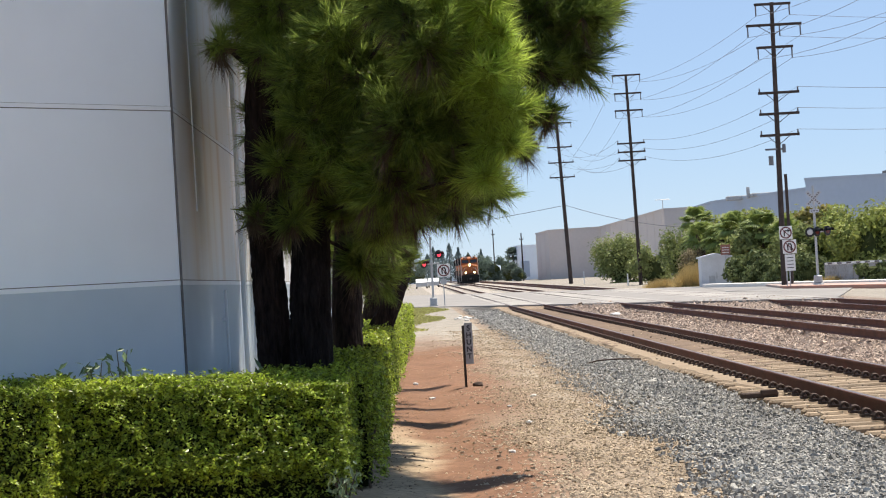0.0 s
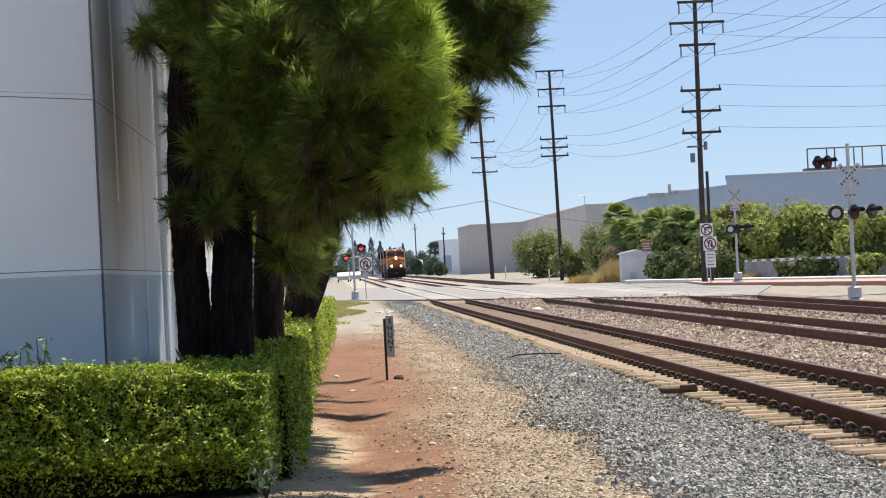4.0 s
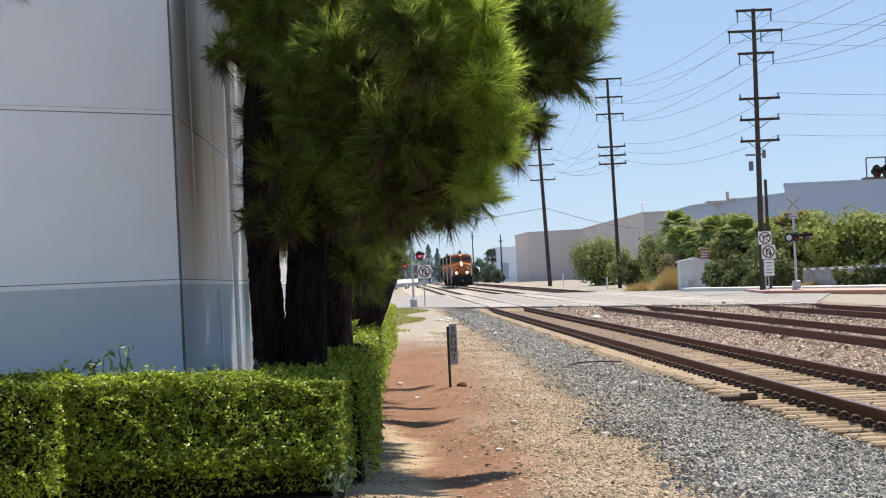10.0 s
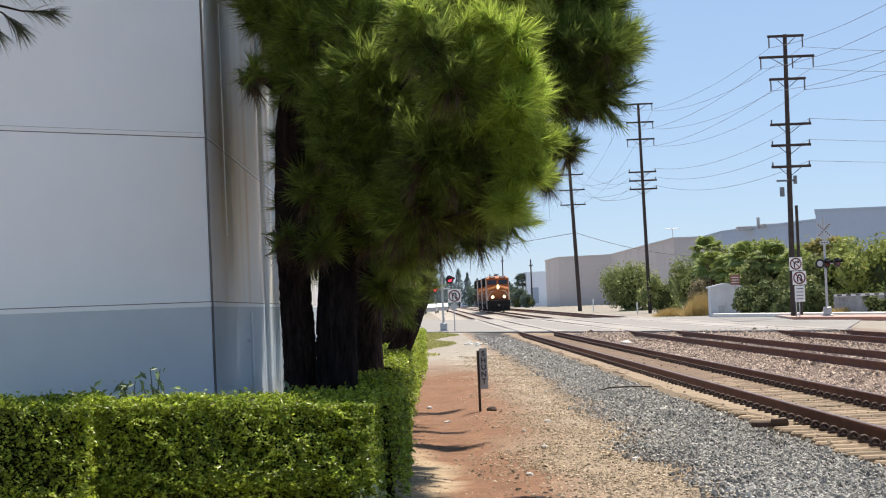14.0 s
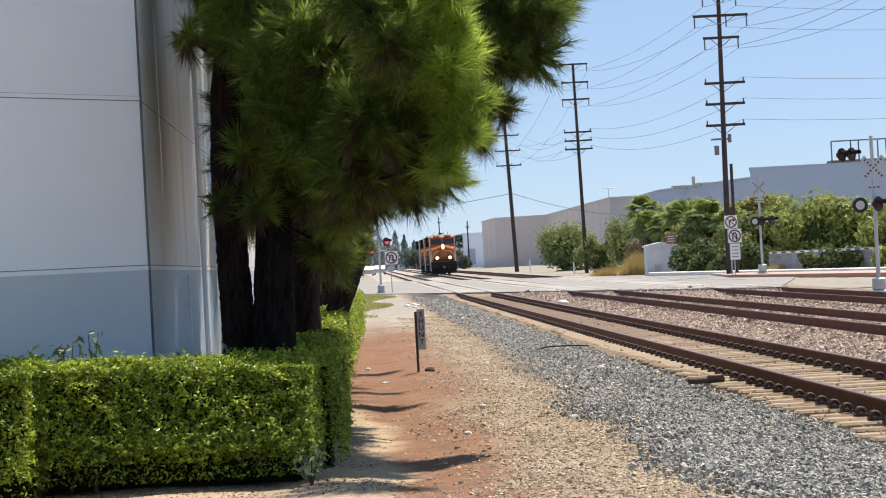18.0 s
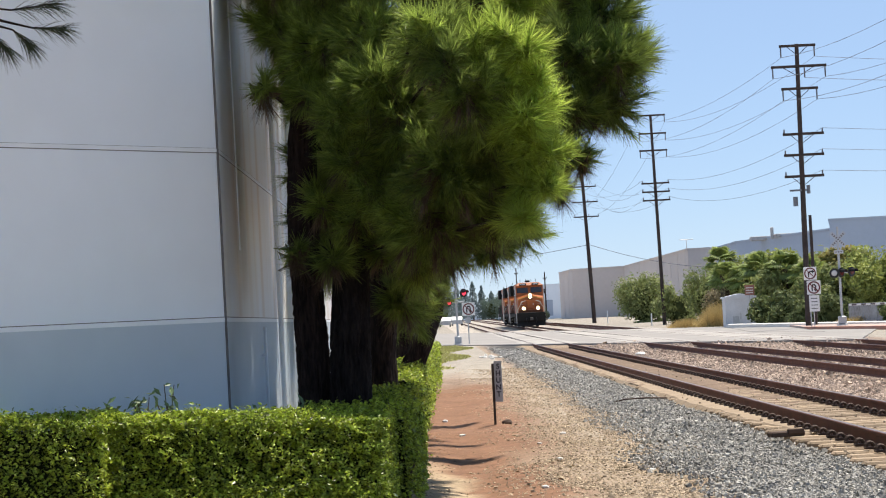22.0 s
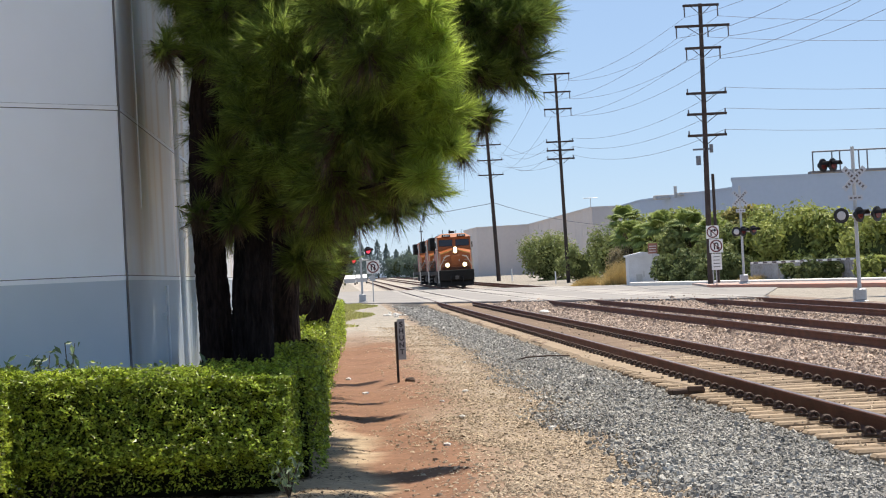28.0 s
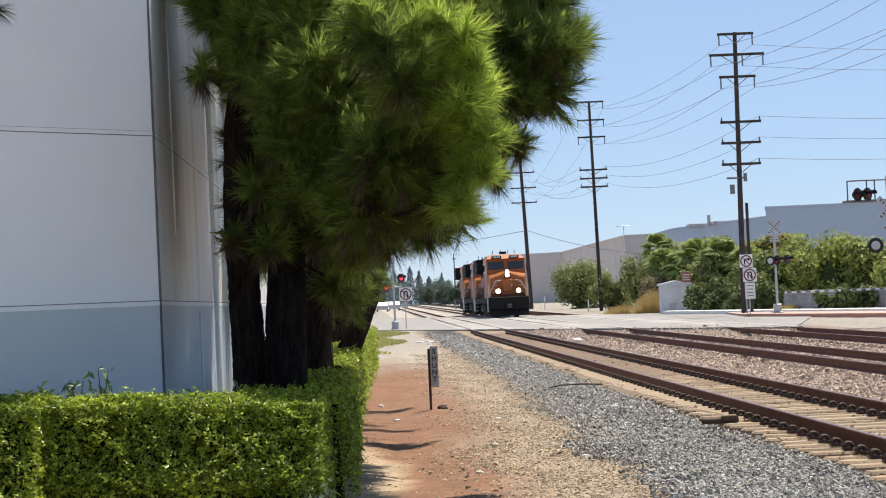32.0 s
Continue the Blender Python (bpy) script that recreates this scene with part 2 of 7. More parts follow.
M_WALK = mat("concrete_sidewalk", (0.45, 0.35, 0.30), (0.38, 0.29, 0.25), rough=0.9, scale=0.6, fine=18)
M_WALL = mat("off_white_tilt_up_concrete", (0.81, 0.88, 0.95), (0.77, 0.835, 0.90), rough=0.75, scale=0.3, fine=2.5, bump=0.03)
M_WALL_LOW = mat("blue_grey_painted_concrete", (0.53, 0.61, 0.68), (0.48, 0.56, 0.63), rough=0.75, scale=0.3, fine=2.5, bump=0.03)
M_JOINT = mat("dark_panel_joint_sealant", (0.28, 0.28, 0.30), (0.20, 0.20, 0.215), rough=0.9)
M_SEAL = mat("dark_joint_sealant", (0.17, 0.165, 0.165), (0.09, 0.09, 0.095), rough=0.9)
M_WALL_STAINED = mat("off_white_concrete_with_brown_run_stains", (0.80, 0.85, 0.90), (0.63, 0.555, 0.485), rough=0.8, scale=0.9, fine=2.2, bump=0.03, c=(0.77, 0.79, 0.80), stretch=0.07)
M_GREY_BLDG = mat("blue_grey_warehouse_paint", (0.41, 0.48, 0.59), (0.37, 0.44, 0.54), rough=0.8, scale=0.06, fine=2, bump=0.05)
M_TAN_BLDG = mat("tan_grey_warehouse_paint", (0.64, 0.57, 0.53), (0.58, 0.52, 0.48), rough=0.8, scale=0.06, fine=2, bump=0.05)
M_ROOF = mat("light_roof_edge", (0.5, 0.5, 0.5), rough=0.8)
M_BARK = mat("dark_pine_bark", (0.040, 0.027, 0.023), (0.005, 0.004, 0.004), rough=0.9, scale=11, fine=45, bump=1.0, bump_dist=0.04, spec=0.12, stretch=0.22)
M_BARK_DARK = mat("blackened_pine_bark", (0.024, 0.019, 0.018), (0.0024, 0.002, 0.002), rough=0.9, scale=13, fine=50, bump=1.0, bump_dist=0.04, spec=0.1, stretch=0.2)
M_NEEDLE = leaf_mat("green_pine_needles", (0.175, 0.228, 0.046), (0.044, 0.064, 0.019), island=0.5, through=0.41, spec=0.15, lit=3.1)
# Lighter needle copy; sunlight on the crown's right rim is put into its colour.
M_NEEDLE_SUNLIT = leaf_mat("yellow_green_young_pine_needles", (0.30, 0.375, 0.07), (0.12, 0.17, 0.035), island=0.4, through=0.45, spec=0.15, lit=2.5)
# Darker needle copy; the hanging tips' shade is put into its colour.
M_NEEDLE_SHADED = leaf_mat("deep_green_pine_needles", (0.055, 0.07, 0.028), (0.022, 0.03, 0.014), island=0.4, through=0.12, spec=0.2)
M_NEEDLE_OLD = leaf_mat("dry_brown_pine_needles", (0.125, 0.085, 0.045), (0.06, 0.04, 0.022), island=0.4, through=0.2)
# Dark core colour stands in for shade between the shrub leaves.
M_SHRUB_SHADE = mat("green_shrub_inner_growth", (0.085, 0.10, 0.035), (0.04, 0.052, 0.02), rough=0.9, scale=3, fine=14, bump=0.9, bump_dist=0.1, spec=0.1)
M_HEDGE = leaf_mat("glossy_hedge_leaves", (0.41, 0.49, 0.055), (0.135, 0.21, 0.029), rough=0.36, island=0.75, through=0.44, spec=0.32)
# Near-black core colour stands in for shade in the hedge's gaps.
M_HEDGE_SHADE = mat("dark_hedge_core", (0.014, 0.018, 0.007), (0.007, 0.009, 0.004), rough=1.0, scale=6, fine=40, bump=0.8, bump_dist=0.04, spec=0.05)
M_WEED = leaf_mat("dusty_green_weed_leaves", (0.13, 0.20, 0.09), (0.08, 0.13, 0.06), rough=0.5, island=0.35, through=0.3)
M_WEEDPALE = leaf_mat("pale_grey_green_weed_leaves", (0.26, 0.32, 0.17), (0.18, 0.24, 0.12), rough=0.5, island=0.3, through=0.3)
M_STEEL = mat("dull_dark_grey_steel", (0.20, 0.21, 0.23), (0.14, 0.145, 0.16), rough=0.6, metal=0.3, bump=0.05)
M_STRIP = mat("pale_grey_reveal_paint", (0.84, 0.89, 0.94), (0.78, 0.83, 0.88), rough=0.8, bump=0.03)
M_DUST = mat("sandy_track_dust", (0.33, 0.265, 0.19), (0.23, 0.175, 0.125), rough=0.97, scale=1.5, fine=30, bump=0.6, bump_dist=0.02, spec=0.15)
M_FILL = mat("brown_track_dust", (0.225, 0.165, 0.12), (0.12, 0.086, 0.062), rough=0.97, scale=1.2, fine=18, bump=0.7, bump_dist=0.02, spec=0.15)
M_TWIG = mat("grey_brown_twig", (0.12, 0.085, 0.06), (0.06, 0.045, 0.035), rough=0.95)
M_BUSH = leaf_mat("mid_green_shrub_leaves", (0.37, 0.40, 0.115), (0.24, 0.28, 0.08), rough=0.5, island=0.38, spec=0.15)
M_BUSH_DARK = leaf_mat("dark_green_shrub_leaves", (0.31, 0.34, 0.13), (0.20, 0.24, 0.09), rough=0.5, island=0.4, spec=0.15)
# Darker leaf colour that carries the shade under the shrub row.
M_BUSH_SHADED = leaf_mat("deep_green_undergrowth_leaves", (0.17, 0.20, 0.075), (0.085, 0.11, 0.045), rough=0.5, island=0.45, spec=0.1, through=0.2)
M_BUSH_DRY = leaf_mat("dry_yellow_brush", (0.52, 0.38, 0.16), (0.40, 0.30, 0.12), rough=0.8, island=0.3)
# Distance haze is mixed into these two leaf colours.
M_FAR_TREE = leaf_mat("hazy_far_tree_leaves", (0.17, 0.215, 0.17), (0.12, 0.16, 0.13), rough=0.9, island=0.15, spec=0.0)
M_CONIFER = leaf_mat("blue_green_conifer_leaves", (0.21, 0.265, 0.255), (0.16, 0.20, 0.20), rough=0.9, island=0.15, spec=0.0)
M_PALM = leaf_mat("sunlit_palm_fronds", (0.30, 0.36, 0.11), (0.19, 0.25, 0.07), rough=0.6, island=0.35)
M_TANBUSH = leaf_mat("dull_brown_brush", (0.32, 0.27, 0.16), (0.22, 0.19, 0.12), rough=0.8, island=0.3)
M_BUSH_GOLD = leaf_mat("olive_gold_shrub_leaves", (0.36, 0.31, 0.11), (0.25, 0.23, 0.08), rough=0.6, island=0.4, spec=0.15)
M_GRASS = leaf_mat("yellow_green_grass", (0.44, 0.42, 0.15), (0.34, 0.34, 0.11), rough=0.8, island=0.3)
M_POLE = mat("weathered_utility_pole_wood", (0.075, 0.055, 0.048), (0.035, 0.027, 0.024), rough=0.95, scale=3, fine=25, bump=0.5)
M_WIRE = mat("dark_cable", (0.12, 0.13, 0.15), rough=0.7, bump=0)
M_INSUL = mat("grey_porcelain_insulator", (0.16, 0.16, 0.17), rough=0.3, bump=0)
M_GALV = mat("galvanised_steel", (0.50, 0.51, 0.52), (0.38, 0.39, 0.40), rough=0.5, metal=0.5, scale=4, fine=30, bump=0.1)
M_BLACK = mat("black_painted_metal", (0.02, 0.02, 0.022), rough=0.5, bump=0.05)
M_WHITE = mat("white_sign_paint", (0.80, 0.80, 0.78), (0.70, 0.70, 0.68), rough=0.5, bump=0.03)
M_RING = mat("dark_faded_red_sign_ring", (0.17, 0.045, 0.045), rough=0.6, bump=0)
M_BUCK = mat("weathered_grey_white_board", (0.50, 0.52, 0.56), (0.40, 0.42, 0.46), rough=0.6, bump=0.03)
M_SIGN_RED = mat("faded_red_sign_paint", (0.34, 0.14, 0.10), rough=0.5, bump=0)
M_LAMP_DARK = mat("dark_red_lens", (0.17, 0.04, 0.035), rough=0.25, bump=0)
M_LAMP_ON = mat("lit_red_lens", (0.5, 0.02, 0.05), rough=0.3, bump=0, emit=(1.0, 0.06, 0.10), strength=0.7)
M_LAMP_BACK = mat("grey_lamp_backplate", (0.55, 0.55, 0.56), rough=0.5, bump=0)
M_CABINET = mat("white_painted_cabinet_metal", (0.60, 0.61, 0.63), (0.48, 0.49, 0.51), rough=0.5, scale=1.5, fine=20, bump=0.05)
M_SHUNT = mat("weathered_grey_sign_face", (0.40, 0.41, 0.44), (0.31, 0.32, 0.35), rough=0.6, scale=6, fine=40, bump=0.05)
M_INK = mat("faded_dark_lettering", (0.06, 0.06, 0.075), rough=0.7, bump=0)
M_POST = mat("dark_brown_sign_post", (0.05, 0.035, 0.028), rough=0.8)
M_DEBRIS = mat("rusty_scrap", (0.09, 0.06, 0.045), rough=0.9)
M_PAPER = mat("pale_litter", (0.75, 0.75, 0.73), rough=0.8)
M_STRIPE = mat("dark_faded_stripe", (0.14, 0.12, 0.12), rough=0.6, bump=0)
M_PALEGREY = mat("pale_grey_gate_paint", (0.72, 0.72, 0.70), rough=0.6, bump=0)


# ---- building helpers ----
rng = np.random.default_rng(7)


def thing(name, at=(0, 0, 0), label="", category="", group="", kind="", turn=0.0):
    ob = new(name)
    ob.matrix_world = pose(*at, 0, 0, turn)
    ob.empty_display_size = 0.2
    return tagged(ob, label, category, group, kind)


def part(name, bm, material, parent=None, label="", smooth=False):
    me = bpy.data.meshes.new(name)
    bmesh.ops.recalc_face_normals(bm, faces=bm.faces)
    bm.to_mesh(me)
    bm.free()
    me.materials.append(material)
    if smooth:
        me.polygons.foreach_set("use_smooth", [True] * len(me.polygons))
    ob = new(name, me)
    ob.parent = parent
    return tagged(ob, label)


def raw(name, verts, faces, material, parent=None, label=""):
    """A mesh object from arrays of corners and equal-sided faces."""
    verts, faces = np.asarray(verts, np.float32), np.asarray(faces, np.int32)
    k = faces.shape[1]
    me = bpy.data.meshes.new(name)
    me.vertices.add(len(verts))
    me.vertices.foreach_set("co", verts.ravel())
    me.loops.add(faces.size)
    me.loops.foreach_set("vertex_index", faces.ravel())
    me.polygons.add(len(faces))
    me.polygons.foreach_set("loop_start", np.arange(0, faces.size, k, dtype=np.int32))
    me.polygons.foreach_set("loop_total", np.full(len(faces), k, np.int32))
    me.polygons.foreach_set("use_smooth", np.zeros(len(faces), bool))
    me.update(calc_edges=True)
    me.materials.append(material)
    ob = new(name, me)
    ob.parent = parent
    return tagged(ob, label)


def again(ob, parent, m):
    """The same mesh once more, as a part of a thing."""
    o = new(ob.name.split(".")[0], ob.data)
    o.parent = parent
    o.matrix_local = m
    for key in ("label",):
        if key in ob:
            o[key] = ob[key]
    return o


def box(bm, x0, x1, y0, y1, z0, z1, m=None, bevel=0.0):
    r = bmesh.ops.create_cube(bm, size=1.0)
    vs = r["verts"]
    bmesh.ops.transform(bm, verts=vs, matrix=Matrix.Translation(((x0 + x1) / 2, (y0 + y1) / 2, (z0 + z1) / 2)) @ Matrix.Diagonal((x1 - x0, y1 - y0, z1 - z0, 1)))
    if bevel:
        es = list({e for v in vs for e in v.link_edges})
        vs = bmesh.ops.bevel(bm, geom=es, offset=bevel, segments=1, affect="EDGES")["verts"]
    if m:
        bmesh.ops.transform(bm, verts=vs, matrix=m)
    return bm


def cyl(bm, a, b, r0, r1=None, seg=10):
    a, b = Vector(a), Vector(b)
    d = b - a
    m = Matrix.Translation((a + b) / 2) @ d.to_track_quat("Z", "Y").to_matrix().to_4x4()
    bmesh.ops.create_cone(bm, cap_ends=True, segments=seg, radius1=r0, radius2=r0 if r1 is None else r1, depth=d.length, matrix=m)
    return bm


def tube(bm, pts, radii, seg=8, rough=0.0, seed=0):
    """A tapered, uneven limb through the points."""
    rnd = random.Random(seed)
    rings = []
    pts = [Vector(p) for p in pts]
    whole = (pts[-1] - pts[0]).normalized()
    ref = Vector((1, 0, 0)) if abs(whole.x) < 0.8 else Vector((0, 0, 1))
    for i, (p, r) in enumerate(zip(pts, radii)):
        d = (pts[min(i + 1, len(pts) - 1)] - pts[max(i - 1, 0)]).normalized()
        e1 = (ref - d * ref.dot(d)).normalized()
        e2 = d.cross(e1)
        rings.append([bm.verts.new(p + (e1 * math.cos(6.2832 * k / seg) + e2 * math.sin(6.2832 * k / seg)) * r * (1 + rough * (rnd.random() - 0.5))) for k in range(seg)])
    for a, b in zip(rings, rings[1:]):
        for k in range(seg):
            bm.faces.new((a[k], a[(k + 1) % seg], b[(k + 1) % seg], b[k]))
    bm.faces.new(rings[0][::-1])
    bm.faces.new(rings[-1])
    return bm


def prism(bm, outline, x0, x1, m=None):
    """An outline in (y, z) pushed from x0 to x1."""
    a = [bm.verts.new((x0, y, z)) for y, z in outline]
    b = [bm.verts.new((x1, y, z)) for y, z in outline]
    fs = [bm.faces.new(a[::-1]), bm.faces.new(b)]
    n = len(outline)
    fs += [bm.faces.new((a[i], a[(i + 1) % n], b[(i + 1) % n], b[i])) for i in range(n)]
    if m:
        bmesh.ops.transform(bm, verts=a + b, matrix=m)
    return bm


def B():
    return bmesh.new()


# ---- lie of the land ----
def rail_z(y):
    y = np.minimum(y, 620.0)
    return 0.20 + 0.0018 * (y - 60) + 0.0011 * np.maximum(0.0, y - 160.0)


def bend(y):
    """How far the line drifts to the right beyond the crossing."""
    return 0.0022 * max(0.0, y - 110.0)


def base_z(y):
    return np.interp(y, [-50, 17, 24, 36, 60, 105, 140, 620, 4000], [0.12, 0.12, 0.02, -0.05, 0.05, 0.24, 0.28, 1.5, 1.5])


def ground_z(x, y):
    x, y = np.asarray(x, float), np.asarray(y, float)
    k = np.clip((x - 2.3) / 1.9, 0, 1) * np.clip((17.6 - x) / 1.2, 0, 1)
    k = k * k * (3 - 2 * k)
    dip = 0.05 * (np.cos((x - 5.81) / 4.4 * 2 * np.pi) - 1) * 0.5 * (x > 5.8) * (x < 14.7)
    bed = rail_z(y) - 0.27 + dip
    b = base_z(y)
    lump = 0.02 * np.sin(x * 2.1 + y * 0.5) * np.sin(y * 0.9 - x) + 0.012 * np.sin(5 * x + 1.3 * y)
    rut = -0.06 * np.exp(-((x - 0.35) / 0.35) ** 2) * (y < 60)
    lip = np.clip((5.0 - (near_edge(x) - y)) / 5.0, 0, 1) * (y < 150)
    bed = bed + (rail_z(y) - 0.07 - bed) * lip
    return b + (bed - b) * k + (lump + rut) * (1 - k) * (y < 110)


def near_edge(x):
    return 128 - 3.05 * x


def far_edge(x):
    return 214 - 3.4 * x


TRACKS = (5.81, 10.2, 14.65)

gx = np.unique(np.concatenate([np.linspace(-2600, -60, 12), np.linspace(-60, -6, 20), np.arange(-6, 20, 0.25), np.linspace(20, 70, 26), np.linspace(70, 2600, 12)]))
gy = np.unique(np.concatenate([np.linspace(-1500, -10, 6), np.arange(-10, 60, 0.6), np.arange(60, 150, 2.0), np.arange(150, 640, 15.0), np.linspace(640, 4200, 10)]))
GX, GY = np.meshgrid(gx, gy)
GV = np.stack([GX, GY, ground_z(GX, GY)], -1).reshape(-1, 3)
nx = len(gx)
gi = np.arange((len(gy) - 1) * (nx - 1))
gi = gi // (nx - 1) * nx + gi % (nx - 1)
GF = np.stack([gi, gi + 1, gi + nx + 1, gi + nx], 1)
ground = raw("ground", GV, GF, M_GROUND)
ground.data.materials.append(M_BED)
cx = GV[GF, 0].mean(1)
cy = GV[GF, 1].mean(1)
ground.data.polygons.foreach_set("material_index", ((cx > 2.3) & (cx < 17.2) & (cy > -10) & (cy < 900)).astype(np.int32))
ground.data.polygons.foreach_set("use_smooth", np.ones(len(GF), bool))
tagged(ground, "tan and reddish dirt with pale gravel beside a railway", "ground", kind="structure")


# ---- loose stones ----
# a broken stone: a blunt block of five corners and a top, sunk into the ground
OCTA = np.array([(0.85, 0.6, -0.5), (-0.8, 0.7, -0.5), (-0.85, -0.65, -0.5), (0.8, -0.7, -0.5), (0.5, 0.12, 0.5), (-0.5, -0.12, 0.5)], float)
OCTF = np.array([(3, 0, 4), (0, 1, 4), (1, 5, 4), (1, 2, 5), (2, 3, 5), (3, 4, 5)])


def stones(name, material, n, x_lo, x_hi, y0, y1, size, label, power=1.0, keep=None, lift=0.25, spread=(0.2, 1.8), flat=0.9):
    u = rng.random(n)
    if power == 1.0:
        y = y0 * (y1 / y0) ** u
    else:
        y = y0 + (y1 - y0) * u
    lo, hi = x_lo(y), x_hi(y)
    x = lo + (hi - lo) * rng.random(n)
    if keep is not None:
        k = keep(x, y)
        x, y = x[k], y[k]
    n = len(x)
    s = size * np.exp(rng.normal(0, 0.28, n)) * (1 + np.maximum(y - 40, 0) / 140)
    v = OCTA[None] * (0.8 + 0.4 * rng.random((n, 6, 1))) + rng.normal(0, 0.13, (n, 6, 3))
    v *= np.array([1, 0.85, flat])
    a = rng.random(n) * 6.283
    t = rng.normal(0, 0.3, n)
    ca, sa, ct, st = np.cos(a), np.sin(a), np.cos(t), np.sin(t)
    vy, vz = v[..., 1] * ct[:, None] - v[..., 2] * st[:, None], v[..., 1] * st[:, None] + v[..., 2] * ct[:, None]
    vx, vy = v[..., 0] * ca[:, None] - vy * sa[:, None], v[..., 0] * sa[:, None] + vy * ca[:, None]
    v = np.stack([vx, vy, vz], -1) * s[:, None, None] * 0.5
    v += np.stack([x, y, ground_z(x, y) + s * lift * rng.uniform(*spread, n)], -1)[:, None]
    f = OCTF[None] + 6 * np.arange(n)[:, None, None]
    ob = raw(name, v.reshape(-1, 3), f.reshape(-1, 3), material)
    return tagged(ob, label, "gravel", kind="stuff")


wob = lambda y, s: 0.18 * np.sin(y * 0.7 + s) + 0.12 * np.sin(y * 1.9 + 2 * s)  # noqa: E731
def blocks(name, material, x_lo, x_hi, y0, y1, gap, size, label):
    """Broken angular stones lying side by side, each a lopsided block turned its own way."""
    gy_, gx_ = np.meshgrid(np.arange(y0, y1, gap * 0.9), np.arange(1.5, 4.75, gap), indexing="ij")
    gx_ = gx_ + gap * 0.5 * (np.arange(len(gy_)) % 2)[:, None]
    x, y = gx_.ravel() + rng.normal(0, gap * 0.22, gx_.size), gy_.ravel() + rng.normal(0, gap * 0.22, gx_.size)
    k = (x > x_lo(y)) & (x < x_hi(y)) & (rng.random(len(x)) < 0.94)
    x, y = x[k], y[k]
    n = len(x)
    c = np.array([(a, b, d) for a in (-0.5, 0.5) for b in (-0.5, 0.5) for d in (-0.5, 0.5)])
    v = c[None] * rng.uniform(0.8, 1.15, (n, 1, 3)) * np.where(c[:, 2:] > 0, [0.6, 0.6, 1.0], 1.0) + rng.normal(0, 0.11, (n, 8, 3))
    turn = rng.uniform(0, 6.283, n)[:, None]
    lean = rng.normal(0, 0.38, (n, 1))
    vy, vz = v[..., 1] * np.cos(lean) - v[..., 2] * np.sin(lean), v[..., 1] * np.sin(lean) + v[..., 2] * np.cos(lean)
    vx, vy = v[..., 0] * np.cos(turn) - vy * np.sin(turn), v[..., 0] * np.sin(turn) + vy * np.cos(turn)
    sz = size * np.exp(rng.normal(0, 0.18, n))
    v = np.stack([vx, vy, vz], -1) * sz[:, None, None]
    v += np.stack([x, y, ground_z(x, y) + sz * rng.uniform(0.05, 0.6, n)], -1)[:, None]
    f = np.array([(0, 1, 3, 2), (4, 6, 7, 5), (0, 4, 5, 1), (2, 3, 7, 6), (1, 5, 7, 3)])
    f = f[None] + 8 * np.arange(n)[:, None, None]
    return tagged(raw(name, v.reshape(-1, 3), f.reshape(-1, 4), material), label, "gravel", kind="stuff")


grey_lo = lambda y: np.interp(y, [12, 22, 30, 45], [2.48, 2.55, 2.74, 3.0]) + 0.7 * wob(y, 0) - 0.5 * rng.random(len(y)) ** 2.5  # noqa: E731
blocks("grey_ballast", M_STONE_GREY, grey_lo, lambda y: 4.6 + 0.06 * np.sin(3 * y), 11.5, 25.5, 0.0335, 0.032, "grey crushed stone ballast along the track shoulder")
stones("grey_ballast", M_STONE_GREY, 45000, grey_lo, lambda y: 4.56 + 0.1 * rng.random(len(y)) ** 2, 24.5, 112, 0.041, "grey crushed stone ballast farther along the track")
stones("pink_ballast", M_STONE_PINK, 22000, lambda y: 7.05 + 0 * y, lambda y: 9.4 + 0 * y, 20, 104, 0.058, "pinkish crushed stone ballast between the tracks")
stones("pale_ballast", M_STONE_PINK, 17000, lambda y: 9.5 + 0 * y, lambda y: 15.4 + 0 * y, 32, 95, 0.063, "pinkish grey ballast between the farther tracks")
stones("tan_gravel", M_STONE_TAN, 44000, lambda y: 1.15 + 0.4 * np.clip((y - 23) / 6, 0, 1) + wob(y, 1) - 0.9 * rng.random(len(y)) ** 3, lambda y: np.interp(y, [12, 22, 30, 45], [2.65, 2.8, 2.95, 3.2]) + 0.7 * wob(y, 0) + 0.5 * rng.random(len(y)) ** 2, 12, 70, 0.027, "tan gravel scattered over the dirt path edge", flat=0.5)
stones("path_pebbles", M_STONE_TAN, 1500, lambda y: -0.2 + 0 * y, lambda y: 1.6 + 0 * y, 13, 100, 0.016, "small pale pebbles scattered on the dirt path", flat=0.6)

stones("tie_ballast", M_STONE_TAN, 9000, lambda y: 4.6 + 0 * y, lambda y: 7.0 + 0 * y, 16, 60, 0.030, "sandy ballast between the ties", lift=1.7, spread=(0.8, 1.1), keep=lambda x, y: np.abs(((y - 15.1) / 0.61 + 0.5) % 1 - 0.5) > 0.27)

# smooth dusty shoulder along the outer ends of the ties
sv, sf = [], []
sy = np.arange(29.0, 113.0, 0.4)
